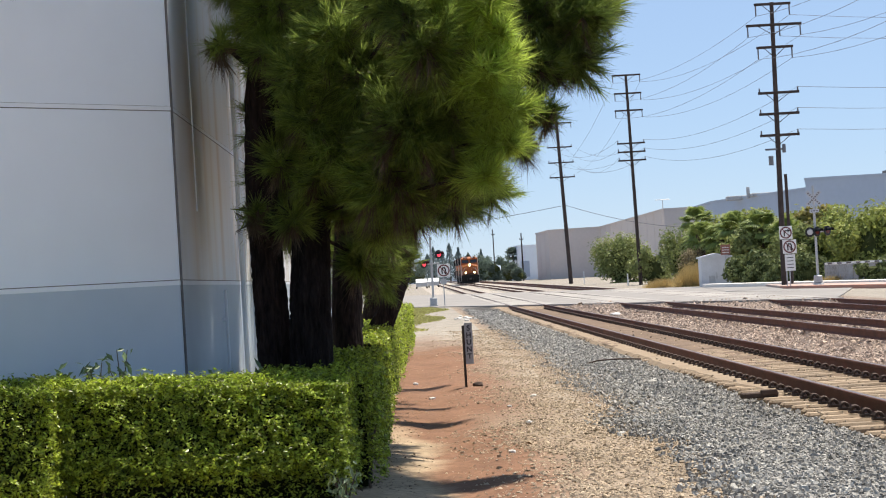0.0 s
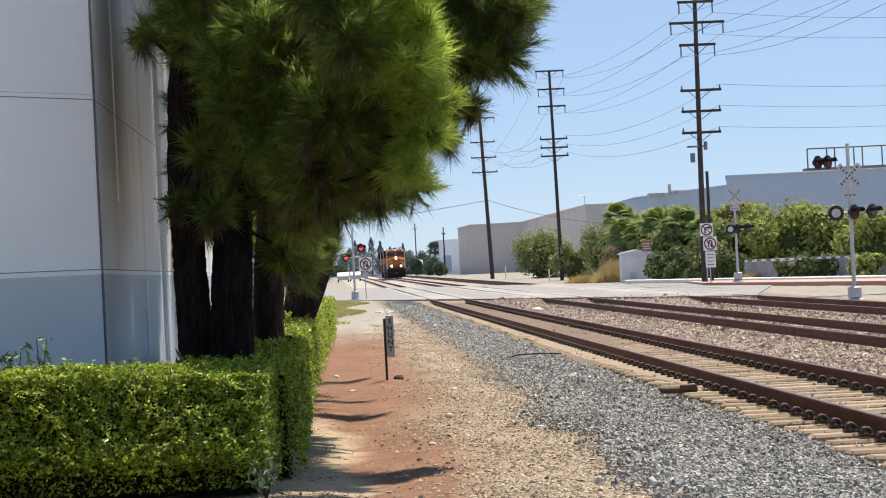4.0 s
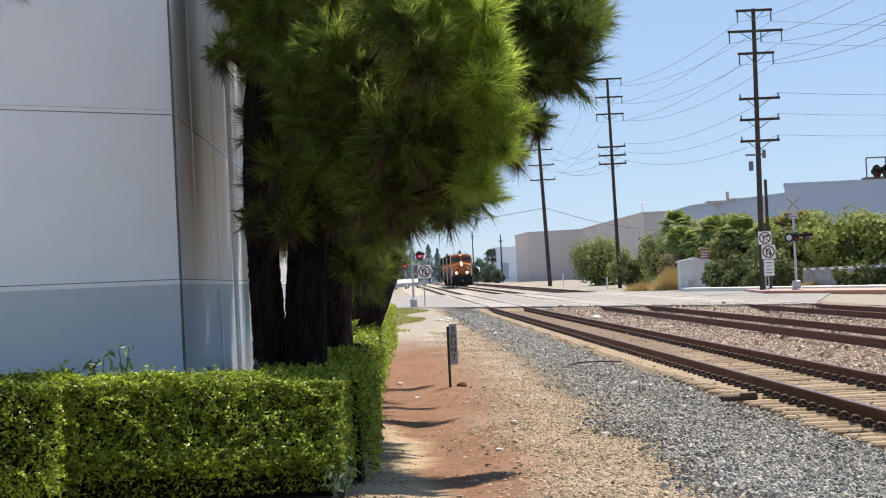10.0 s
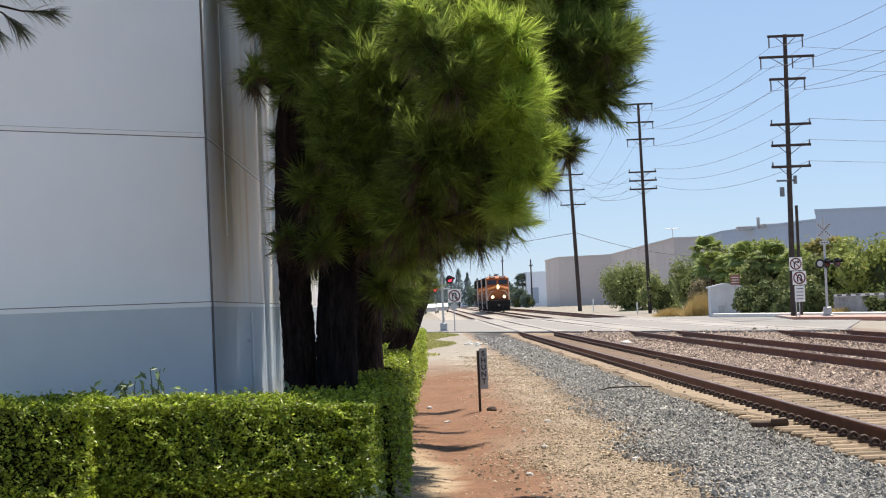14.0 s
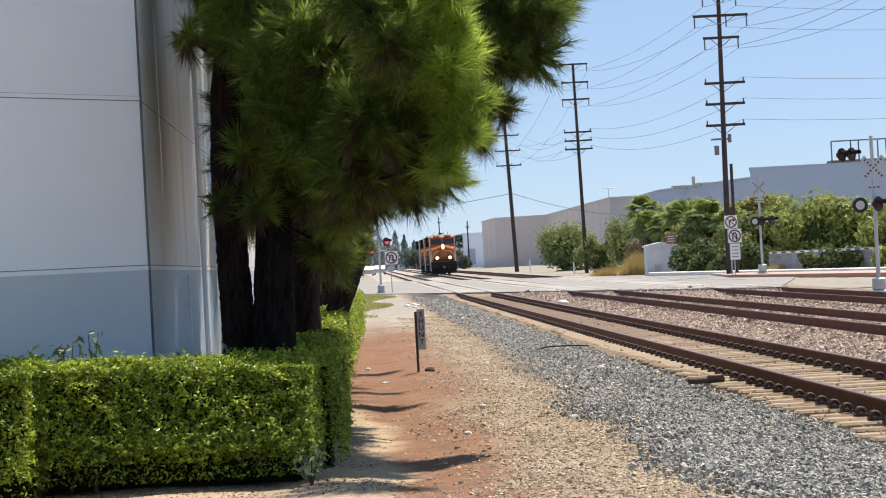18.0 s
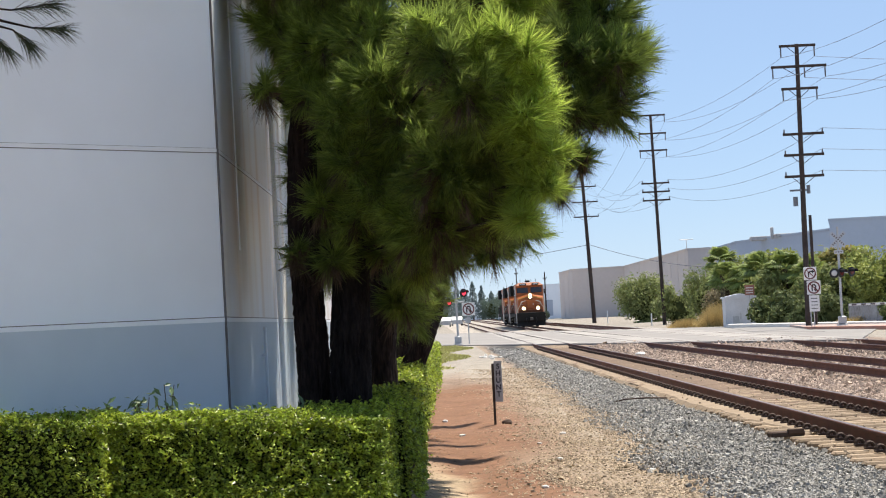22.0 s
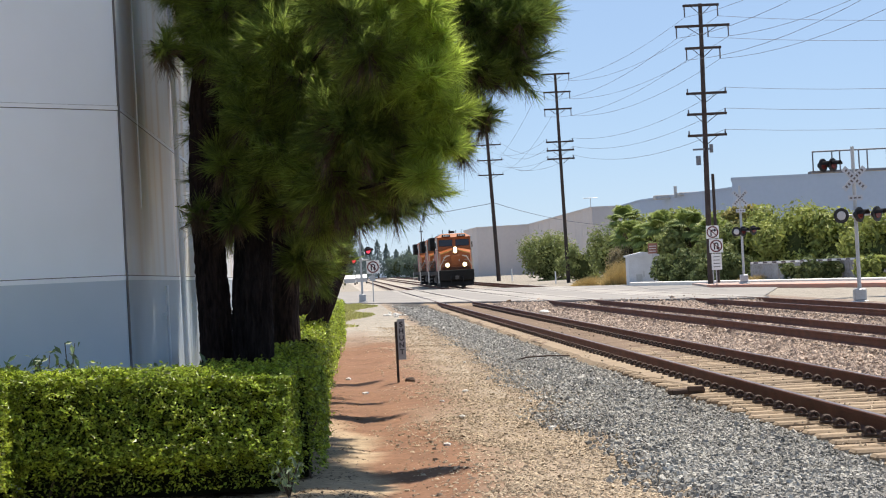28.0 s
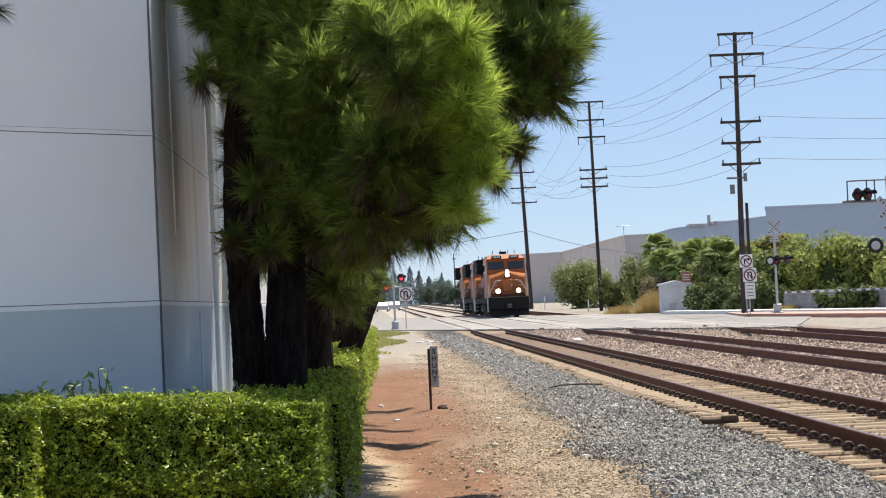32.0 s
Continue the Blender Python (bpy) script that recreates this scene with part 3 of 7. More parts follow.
for k, y in enumerate(sy):
    e = min(1.0, (y - 29.0) / 10.0)
    x0 = 4.70 - 0.25 * e + 0.03 * math.sin(0.9 * y) + 0.02 * math.sin(3.3 * y)
    zr = float(rail_z(y)) - 0.19
    wv = 0.006 * math.sin(2.3 * y) * math.sin(0.7 * y)
    sv += [(x0, y, zr - 0.09), (x0 + 0.1, y, zr + 0.006 + wv), (4.85, y, zr + 0.010 - wv), (5.0, y, zr + 0.012 + wv)]
    if k:
        for m_ in range(3):
            a_ = 4 * (k - 1) + m_
            sf.append((a_, a_ + 1, a_ + 5, a_ + 4))
tagged(raw("track_shoulder", sv, sf, M_DUST), "sandy dust along the outer edge of the ties", "dust", kind="stuff")

# sandy dust that fills the middle of the track towards the crossing
fy_ = np.concatenate([np.arange(14.0, 42.0, 0.09), np.arange(42.0, 113.0, 0.45)])
fx_ = np.concatenate([np.linspace(4.55, 5.0, 5), np.linspace(5.12, 6.5, 13), np.linspace(6.64, 7.05, 5)])
FX, FY = np.meshgrid(fx_, fy_)
bury = np.interp(FY, [14, 30, 38, 48], [-0.050, -0.040, -0.024, 0.004]) - 0.03 * (np.abs(FX - 5.81) > 1.0) * (FY < 50)
lumps_ = 0.016 * np.sin(5.1 * FX + 1.7 * FY) * np.sin(2.3 * FY - 3 * FX) + 0.010 * np.sin(13 * FX + 7 * FY) + 0.006 * np.sin(31 * FX - 17 * FY)
FZ = rail_z(FY) - 0.19 + bury + lumps_ * np.interp(FY, [14, 40, 60], [1.0, 0.8, 0.35])
sv = np.stack([FX, FY, FZ], -1).reshape(-1, 3)
qi = np.arange((len(fy_) - 1) * (len(fx_) - 1))
qi = qi // (len(fx_) - 1) * len(fx_) + qi % (len(fx_) - 1)
sf = np.stack([qi, qi + 1, qi + len(fx_) + 1, qi + len(fx_)], 1)
tagged(raw("track_fill", sv, sf, M_FILL), "brown sandy dust between the rails", "dust", kind="stuff")

# ---- railway tracks ----
RAIL_OUT = [(-0.070, 0.0), (0.070, 0.0), (0.070, 0.012), (0.010, 0.035), (0.009, 0.13), (0.036, 0.14), (0.036, 0.172), (0.026, 0.18), (-0.026, 0.18), (-0.036, 0.172), (-0.036, 0.14), (-0.009, 0.13), (-0.010, 0.035), (-0.070, 0.012)]


def rail(parent, x, y0, y1):
    bm = B()
    ends = []
    for y in (y0, 110.0, 160.0, 620.0, y1):
        ends.append([bm.verts.new((x + bend(y) + a, y, rail_z(y) - 0.18 + b)) for a, b in RAIL_OUT])
    n = len(RAIL_OUT)
    for e0, e1 in zip(ends, ends[1:]):
        for i in range(n):
            bm.faces.new((e0[i], e0[(i + 1) % n], e1[(i + 1) % n], e1[i]))
    bm.faces.new(ends[0])
    bm.faces.new(ends[-1][::-1])
    ob = part("rail", bm, M_RAIL, parent, "rust-brown steel rail")
    ob.data.materials.append(M_RAILTOP)
    for f in ob.data.polygons:
        f.material_index = 1 if f.normal.z > 0.9 and f.center.z > rail_z(f.center.y) - 0.03 else 0
    return ob


for k, tx in enumerate(TRACKS):
    track = tagged(new("railway_track"), "rust-brown rails on concrete ties in ballast", "track", "parallel tracks", "structure")
    for side in (-0.7525, 0.7525):
        rail(track, tx + side, 8.0, 900.0)
    if k == 0:
        first = None
        for i in range(152):
            y = 15.1 + 0.61 * i
            if y > near_edge(tx) - 1.5:
                break
            m = pose(tx + random.uniform(-0.05, 0.05), y + random.uniform(-0.02, 0.02), float(rail_z(y)) - 0.19 - random.uniform(0.0, 0.02), 0, random.uniform(-0.4, 0.4), random.uniform(-1.3, 1.3))
            if first is None:
                bm = B()
                box(bm, -1.3, 1.3, -0.125, 0.125, -0.16, 0.0, bevel=0.025)
                first = part("tie", bm, M_TIE, track)
                first.matrix_local = m
            else:
                again(first, track, m)
        clip0 = None
        for i in range(148):
            y = 15.1 + 0.61 * i
            for sx in (-0.7525 - 0.115, 0.7525 - 0.115):
                m = pose(tx + sx, y, float(rail_z(y)) - 0.19)
                if clip0 is None:
                    bm = B()
                    for yy in (-0.03, 0.03):
                        tube(bm, [(-0.02 - 0.045 * math.cos(3.14 * a / 6), yy, 0.025 + 0.055 * math.sin(3.14 * a / 6)) for a in range(7)], [0.019] * 7, seg=6)
                    tube(bm, [(-0.035, -0.045, 0.07), (-0.035, 0.045, 0.07)], [0.016] * 2, seg=6)
                    box(bm, -0.085, 0.05, -0.06, 0.06, 0.0, 0.030, bevel=0.008)
                    clip0 = part("rail_clip", bm, M_CLIP, track)
                    clip0.matrix_local = m
                else:
                    again(clip0, track, m)

# ---- road over the crossing ----
def road_near(x):
    return min(max(near_edge(x), 80.7 + (x - 15.5) * 4.4 if x > 15.5 else -1e9), far_edge(x) - 0.5)


xs = [-60, -20, -6, 0, 3, 4.55, 7.1, 8.9, 11.5, 13.4, 15.5, 16.5, 18, 20, 22, 26, 31]
rv, rf = [], []
for i, x in enumerate(xs):
    for y in (road_near(x), (road_near(x) + far_edge(x)) / 2, far_edge(x)):
        rv.append((x, y, float(rail_z(y)) - 0.012))
for i in range(len(xs) - 1):
    for j in (0, 1):
        a = i * 3 + j
        rf.append((a, a + 3, a + 4, a + 1))
road = raw("road", rv, rf, M_ROAD)
tagged(road, "sun-bleached grey asphalt road crossing the tracks at a skew", "road", kind="structure")
sol = road.modifiers.new("thick", "SOLIDIFY")
sol.thickness, sol.offset = 0.3, -1

# concrete panels between and beside the rails in the crossing
for k, tx in enumerate(TRACKS):
    for x0, x1 in ((tx - 1.25, tx - 0.80), (tx - 0.69, tx + 0.69), (tx + 0.80, tx + 1.25)):
        y = near_edge((x0 + x1) / 2) + 1.0
        while y + 4.9 < far_edge((x0 + x1) / 2):
            bm = B()
            box(bm, x0, x1, -2.42, 2.42, -0.2, 0.004, bevel=0.012)
            o = part("crossing_panel", bm, M_PANEL, road)
            o.matrix_local = pose(bend(y + 2.45), y + 2.45, float(rail_z(y + 2.45)) - 0.004, math.degrees(0.0018))
            y += 4.9

# Dark strips stand in for the shade in the open grooves beside the rails.
for tx in TRACKS:
    for side in (-0.7525, 0.7525):
        for u0, u1 in ((-0.095, -0.037), (0.037, 0.095)):
            bm = B()
            q = [bm.verts.new((tx + side + bend(y) + u, y, rail_z(y) - dz)) for y in (near_edge(tx + side) + 0.3, far_edge(tx + side) - 0.3) for u, dz in ((u0, 0.006), (u1, 0.006), (u1, 0.05), (u0, 0.05))]
            for i in range(4):
                bm.faces.new((q[i], q[(i + 1) % 4], q[4 + (i + 1) % 4], q[4 + i]))
            bm.faces.new(q[:4])
            bm.faces.new(q[7:3:-1])
            part("flangeway", bm, M_FLANGE, road, "dark strip standing in for the shaded groove beside the rail")

# kerb, red kerb and sidewalk on the far side of the road
LOW = lambda s: (16.4 + 13.0 * s, 114.0 - 88.0 * s)  # noqa: E731
UP = lambda s: (19.0 + 15.0 * s, 144.5 - 90.0 * s)  # noqa: E731


def verge(name, material, a, b, h, label, s0=0.0, s1=1.0, n=16):
    """A raised strip between two fractions of the way from the road's edge to the back of the walk."""
    v, f = [], []
    for i in range(n + 1):
        s = s0 + (s1 - s0) * i / n
        (x0, y0), (x1, y1) = LOW(s), UP(s)
        for k, up in ((a, 0), (a, 1), (b, 1), (b, 0)):
            x, y = x0 + (x1 - x0) * k, y0 + (y1 - y0) * k
            v.append((x, y, float(rail_z(y)) + (h if up else -0.3)))
    for i in range(n):
        for j in range(3):
            q = 4 * i + j
            f.append((q, q + 4, q + 5, q + 1))
    f += [(0, 1, 2, 3), (4 * n + 3, 4 * n + 2, 4 * n + 1, 4 * n)]
    return tagged(raw(name, v, f, material), label, name.replace("_", " "), kind="structure")


verge("kerb", M_REDKERB, 0.36, 0.42, 0.12, "faded red painted kerb along the road", s0=0.13)
verge("sidewalk", M_WALK, 0.42, 0.80, 0.105, "salmon-tinted concrete sidewalk behind the kerb", s0=0.13)
verge("ramp", M_ROAD, 0.0, 0.80, 0.0, "pale concrete ramp at the end of the sidewalk", s1=0.13, n=3)
verge("retaining_kerb", M_KERB, 0.80, 1.0, 0.19, "low white kerb wall at the back of the sidewalk")

# ---- near building, with a chamfered corner ----
CORNER = Vector((-1.76, 18.7, 0))


building = tagged(new("warehouse"), "off-white tilt-up concrete warehouse with a blue-grey lower band", "building")
BANDS = ((-0.3, 1.77, M_WALL_LOW), (1.77, 3.2, M_WALL), (3.2, 6.1, M_WALL), (6.1, 9.2, M_WALL))
ang = math.degrees(math.atan2(-1.05, -1.0))
m_front = Matrix.Translation(CORNER) @ pose(0, 0, 0, 0, 0, ang + 180) @ Matrix.Diagonal((-1, 1, 1, 1))
m_side = Matrix.Translation(CORNER) @ pose(0, 0, 0, 0, 0, 90)
bm = B()
box(bm, 0.0, 9.0, 0.02, 0.3, -0.3, 9.2, m=m_front)
box(bm, 0.0, 60.0, 0.02, 0.3, -0.3, 9.2, m=m_side)
part("wall_core", bm, M_JOINT, building, "dark recessed joints between the wall panels")
for z0, z1, mm in BANDS:
    for u0, u1 in ((0.0, 7.2), (7.2, 9.0)):
        bm = B()
        box(bm, u0 + 0.012, u1 - 0.006, -0.005, 0.022, z0 + 0.007, z1 - 0.007, m=m_front, bevel=0.002)
        part("wall_panel", bm, mm, building)
    for u0, u1 in ((0.0, 6.4), (6.4, 12.8), (12.8, 19.2), (19.2, 25.6), (25.6, 60)):
        bm = B()
        box(bm, u0 + 0.012, u1 - 0.006, -0.005, 0.022, z0 + 0.007, z1 - 0.007, m=m_side, bevel=0.002)
        part("wall_panel", bm, M_WALL_STAINED if mm is M_WALL else mm, building)
# pale reveal strip above the lower band
for mm_, ln in ((m_front, 9.0), (m_side, 60.0)):
    bm = B()
    box(bm, 0.01, ln, -0.0085, -0.002, 1.757, 1.793, m=mm_)
    part("reveal_strip", bm, M_STRIP, building, "thin pale strip above the lower band")
    bm = B()
    box(bm, 0.01, ln, -0.0085, -0.002, 3.190, 3.222, m=mm_)
    part("reveal_strip", bm, M_STRIP, building)
    bm = B()
    box(bm, 0.01, ln, -0.0065, -0.002, 1.7945, 1.801, m=mm_)
    box(bm, 0.01, ln, -0.0065, -0.002, 3.2235, 3.2255, m=mm_)
    box(bm, 0.01, ln, -0.0065, -0.002, 3.1825, 3.189, m=mm_)
    part("joint_line", bm, M_SEAL, building, "thin dark line above the reveal")
bm = B()
cyl(bm, CORNER + Vector((0.006, -0.006, -0.3)), CORNER + Vector((0.006, -0.006, 9.1)), 0.010, seg=8)
part("corner_joint", bm, M_SEAL, building, "dark sealant joint on the wall's corner")
bm = B()
box(bm, -40, -1.9, 19.2, 78, 9.0, 9.25)
part("roof", bm, M_ROOF, building)
for u, z0, z1, r in ((6.2, -0.2, 9.1, 0.03), (3.75, -0.2, 1.7, 0.016), (9.4, -0.2, 9.1, 0.04), (1.25, 2.4, 5.2, 0.006)):
    bm = B()
    cyl(bm, m_side @ Vector((u, -0.05, z0)), m_side @ Vector((u, -0.05, z1)), r, seg=10)
    for zz in (z0 + 0.4, (z0 + z1) / 2, z1 - 0.3) if r > 0.01 else ():
        box(bm, u - r - 0.015, u + r + 0.015, -0.06, 0.0, zz, zz + 0.03, m=m_side)
    part("downspout", bm, M_WALL, building, "painted vertical pipe on the side wall")


# ---- hedges ----
def leaf_quads(p, nrm, size, flat=0.5, ratio=0.55):
    """Small pointed leaves at the places p, facing about nrm: arrays of corners and faces."""
    n = len(p)
    d = nrm + rng.normal(0, flat, (n, 3))
    d /= np.linalg.norm(d, axis=1, keepdims=True)
    a = np.cross(d, rng.normal(0, 1, (n, 3)))
    a /= np.linalg.norm(a, axis=1, keepdims=True) + 1e-9
    b = np.cross(d, a)
    s = (size * np.exp(rng.normal(0, 0.25, n)))[:, None] * 0.5
    v = np.stack([p - a * s, p + b * s * ratio + d * s * 0.15, p + a * s, p - b * s * ratio + d * s * 0.15], 1)
    return v.reshape(-1, 3), np.arange(4 * n).reshape(-1, 4)


def hedge(name, x0, x1, y0, y1, z1, n, label, size=0.036, skew=0.0, group="clipped hedges", ragged=0.03, rise=0.0, bulge=0.0):
    """A clipped hedge on the ground; its long sides lean over by skew metres in x along y."""
    z0 = float(ground_z((x0 + x1) / 2, y0)) + 0.02
    h = tagged(new(name), label, "hedge", group)
    h.matrix_world = pose(x0, y0, z0)
    w, d, hh = x1 - x0, y1 - y0, z1 - z0
    sh = lambda q: q + np.stack([skew * q[:, 1] / d, 0 * q[:, 1], rise * (1 - q[:, 0] / w) * q[:, 2] / hh], 1)  # noqa: E731
    lean = lambda f: bulge * np.interp(f, [0.0, 0.12, 0.35, 1.0], [0.2, 0.75, 1.0, 0.0])  # noqa: E731
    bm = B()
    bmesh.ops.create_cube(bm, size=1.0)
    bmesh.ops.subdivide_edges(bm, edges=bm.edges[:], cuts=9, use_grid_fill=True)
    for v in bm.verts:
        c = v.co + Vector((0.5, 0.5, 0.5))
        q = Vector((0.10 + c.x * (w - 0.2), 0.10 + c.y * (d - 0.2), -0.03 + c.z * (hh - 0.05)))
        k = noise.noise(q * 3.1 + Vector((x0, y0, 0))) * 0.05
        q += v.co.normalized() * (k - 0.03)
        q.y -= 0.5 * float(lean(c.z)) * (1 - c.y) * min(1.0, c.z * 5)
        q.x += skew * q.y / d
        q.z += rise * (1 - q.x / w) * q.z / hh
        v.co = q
    part("inner_growth", bm, M_HEDGE_SHADE, h)
    areas = np.array([w * hh, w * d, d * hh, d * hh * 0.4, w * hh * 0.3])
    cnt = (n * areas / areas.sum()).astype(int)
    ps, ns = [], []
    for k, c in enumerate(cnt):
        u, v, e = rng.random(c), rng.random(c), np.abs(rng.normal(0, ragged, c))
        zz = 0.03 + (hh - 0.03) * v
        # the skirt thins out towards the ground
        zz = np.where((rng.random(c) > 0.3) & (zz < 0.17), zz + 0.2, zz)
        wav = 0.035 * np.sin(5.3 * u * max(w, d) + 4 * v) * np.sin(7 * v + 3.1 * u * w + k) + 0.02 * np.sin(17 * u * max(w, d) + 13 * v)
        wav = wav + 0.05 * (rng.random(c) < 0.06) * rng.random(c) * (-1 if k in (0, 3) else 1)
        a1, a2 = u * max(w, d), v * (hh if k != 1 else d)
        clump = np.sin(23 * a1 + 3 * np.sin(9 * a2) + k) * np.sin(27 * a2 + 3 * np.sin(8 * a1)) + 0.6 * np.sin(47 * a1 + 2 * k) * np.sin(51 * a2 + 2 * np.sin(20 * a1))
        e = e + np.where(clump < -0.3, 0.095, 0.0) * (1.0 if k in (0, 2) else 0.35) - 0.02 * np.maximum(clump, 0)
        if k == 0:
            p, q = np.stack([u * w, e + wav - lean(zz / hh), zz], 1), (0, -0.6, 1.0)
        elif k == 1:
            p, q = np.stack([u * w, v * d, hh - e + wav], 1), (0, 0, 1)
        elif k == 2:
            p, q = np.stack([w - e + wav, u * d, zz], 1), (0.8, 0, 0.7)
        elif k == 3:
            p, q = np.stack([e + 0 * u, u * d, zz], 1), (-1, 0, 0.35)
        else:
            p, q = np.stack([u * w, d - e, zz], 1), (0, 1, 0.35)
        ps.append(p)
        ns.append(np.tile(np.array(q, float), (c, 1)))
    v, f = leaf_quads(sh(np.concatenate(ps)), np.concatenate(ns), size * 1.08, 0.6, 0.5)
    raw("leaves", v, f, M_HEDGE, h)
    bm = B()
    for i in range(max(5, int(w * 7))):
        x, y = rng.uniform(0.1, w - 0.1), rng.uniform(0.1, min(d - 0.1, 0.6))
        tube(bm, [(x, y, -0.03), (x + rng.normal(0, 0.04), y + rng.normal(0, 0.04), 0.15), (x + rng.normal(0, 0.1), y + rng.normal(0, 0.1), 0.45)], [0.014, 0.011, 0.006], seg=5)
    tagged(part("undergrowth", bm, M_TWIG, h, "bare brown stems at the foot of the hedge"), kind="stuff")
    return h


hedge("hedge", -2.46, -0.38, 16.2, 17.3, 0.98, 62000, "dense clipped green hedge, sunlit on top, beside the dirt path", size=0.029, rise=0.09, bulge=0.2)
hedge("hedge", -3.9, -2.4, 15.85, 16.95, 1.09, 34000, "bright clipped hedge at the end of the row", size=0.029, rise=0.03, bulge=0.2)
hedge("hedge", -1.1, -0.17, 17.35, 24.2, 1.0, 44000, "clipped hedge in tree shade along the dirt path", size=0.031, skew=-0.03)
hedge("hedge", -1.0, -0.20, 25.0, 35.5, 1.1, 26000, "bright yellow-green sunlit hedge along the path", size=0.034, skew=0.06, bulge=0.2)
hedge("hedge", -0.9, -0.08, 37.5, 47.0, 1.12, 9000, "clipped green hedge under the pine row", size=0.042, skew=0.05)
hedge("hedge", -0.8, 0.08, 49.0, 62.0, 1.1, 9000, "clipped green hedge at the end of the pine row", size=0.05, skew=0.08)

# loose shoots that stand over the hedge and at its foot
def weed(x, y, z, h, n, label, material=M_HEDGE, leaf=0.09):
    w = thing("weed", (x, y, z), label, "weed", "weeds by the hedge")
    ps, ns = [], []
    bm = B()
    for i in range(n):
        a = rng.uniform(0, 6.28)
        top = np.array([math.cos(a) * rng.uniform(0.02, 0.12), math.sin(a) * 0.1, h * rng.uniform(0.6, 1.0)])
        tube(bm, [(0, 0, -0.02), tuple(top * 0.5 + np.array([0, 0, 0.02])), tuple(top)], [0.006, 0.005, 0.003], seg=4)
        for k in range(9):
            ps.append(top * (0.4 + 0.6 * k / 8) + rng.normal(0, 0.03, 3))
            ns.append((math.cos(a + k), -0.6, 0.5))
    tagged(part("stem", bm, M_TWIG, w), kind="stuff")
    v, f = leaf_quads(np.array(ps), np.array(ns, float), leaf, 0.4, 0.35)
    raw("leaves", v, f, material, w)


for x, y, z, h, n in ((-2.12, 17.4, 0.95, 0.45, 5), (-2.3, 17.4, 0.95, 0.36, 6), (-1.38, 17.42, 0.9, 0.30, 4), (-1.1, 17.45, 0.9, 0.31, 3), (-2.55, 17.4, 0.95, 0.30, 4), (-1.75, 17.4, 0.9, 0.26, 3), (-1.95, 17.4, 0.9, 0.28, 3), (-2.8, 17.3, 0.95, 0.30, 4)):
    weed(x, y, z - 0.1, h, n, "dark leafy weed shoot standing above the hedge", M_WEED)
weed(-0.42, 15.95, float(ground_z(-0.42, 15.95)), 0.26, 10, "pale green weed at the foot of the hedge", M_WEEDPALE, leaf=0.06)


# ---- pines ----
def tufts(lobes, per, needle, n_needle, inner=0.3, droop=0.25, up=0.35, least=10, thin=1.0):
    """Needle tufts on the outside of leafy lobes (x, y, z, radius): corners and faces of thin needles."""
    P, D = [], []
    for x, y, z, r in lobes:
        c = max(least, int(per * r * r))
        d = rng.normal(0, 1, (c, 3))
        d /= np.linalg.norm(d, axis=1, keepdims=True)
        rad = r * np.where(rng.random(c) < inner, rng.uniform(0.25, 0.75, c), rng.uniform(0.72, 0.98, c))
        rad *= 1 + 0.16 * np.sin(5 * d[:, 0] + 4 * d[:, 2] + 9 * x) + 0.1 * np.sin(11 * d[:, 1] + 7 * d[:, 2])
        P.append(np.array([x, y, z]) + d * rad[:, None])
        D.append(d + np.array([0, -0.1, up]))
    P, D = np.concatenate(P), np.concatenate(D)
    D /= np.linalg.norm(D, axis=1, keepdims=True)
    n = len(P)
    q = D[:, None] * 0.95 + rng.normal(0, 0.34, (n, n_needle, 3))
    q /= np.linalg.norm(q, axis=2, keepdims=True)
    ln = needle * rng.uniform(0.65, 1.1, (n, n_needle, 1))
    stem = P[:, None] - D[:, None] * rng.uniform(0.0, 0.24, (n, n_needle, 1))
    tip = stem + q * ln + np.array([0, 0, -1.0]) * droop * ln * rng.uniform(0.1, 0.8, (n, n_needle, 1))
    side = np.cross(q, rng.normal(0, 1, (n, n_needle, 3)))
    side /= np.linalg.norm(side, axis=2, keepdims=True) + 1e-9
    wd = 0.0030 * thin * (needle / 0.2)
    V = np.stack([stem - side * wd, stem + side * wd, tip], 2)
    F = np.arange(3 * n * n_needle).reshape(-1, 3)
    return V.reshape(-1, 3), F


def brush(twig, n, needle, wide, droop=0.3):
    """Needles along the outer half of a twig, swept forward past its tip like a bottle brush."""
    a, b = np.array(twig[-2]), np.array(twig[-1])
    d = (b - a) / np.linalg.norm(b - a)
    u = 1 - 1.0 * rng.random(n) ** 1.6
    stem = a + (b - a) * u[:, None]
    side = rng.normal(0, 1, (n, 3))
    side -= (side @ d)[:, None] * d
    side /= np.linalg.norm(side, axis=1, keepdims=True)
    q = d * rng.uniform(0.55, 1.0, (n, 1)) + side * rng.uniform(0.1, 0.6, (n, 1)) + np.array([0, 0, -1.0]) * droop * rng.uniform(0.3, 1.2, (n, 1))
    q /= np.linalg.norm(q, axis=1, keepdims=True)
    mid = stem + q * needle * rng.uniform(0.42, 0.58, (n, 1))
    tip = mid + (q + np.array([0, 0, -0.22])) * needle * rng.uniform(0.35, 0.55, (n, 1))
    w = np.cross(q, rng.normal(0, 1, (n, 3)))
    w *= wide / (np.linalg.norm(w, axis=1, keepdims=True) + 1e-9)
    V = np.stack([stem - w, stem + w, mid + w * 0.8, mid - w * 0.8, tip], 1).reshape(-1, 3)
    o = 5 * np.arange(n)[:, None]
    F = np.concatenate([o + [0, 1, 2], o + [0, 2, 3], o + [3, 2, 4]])
    return V, F


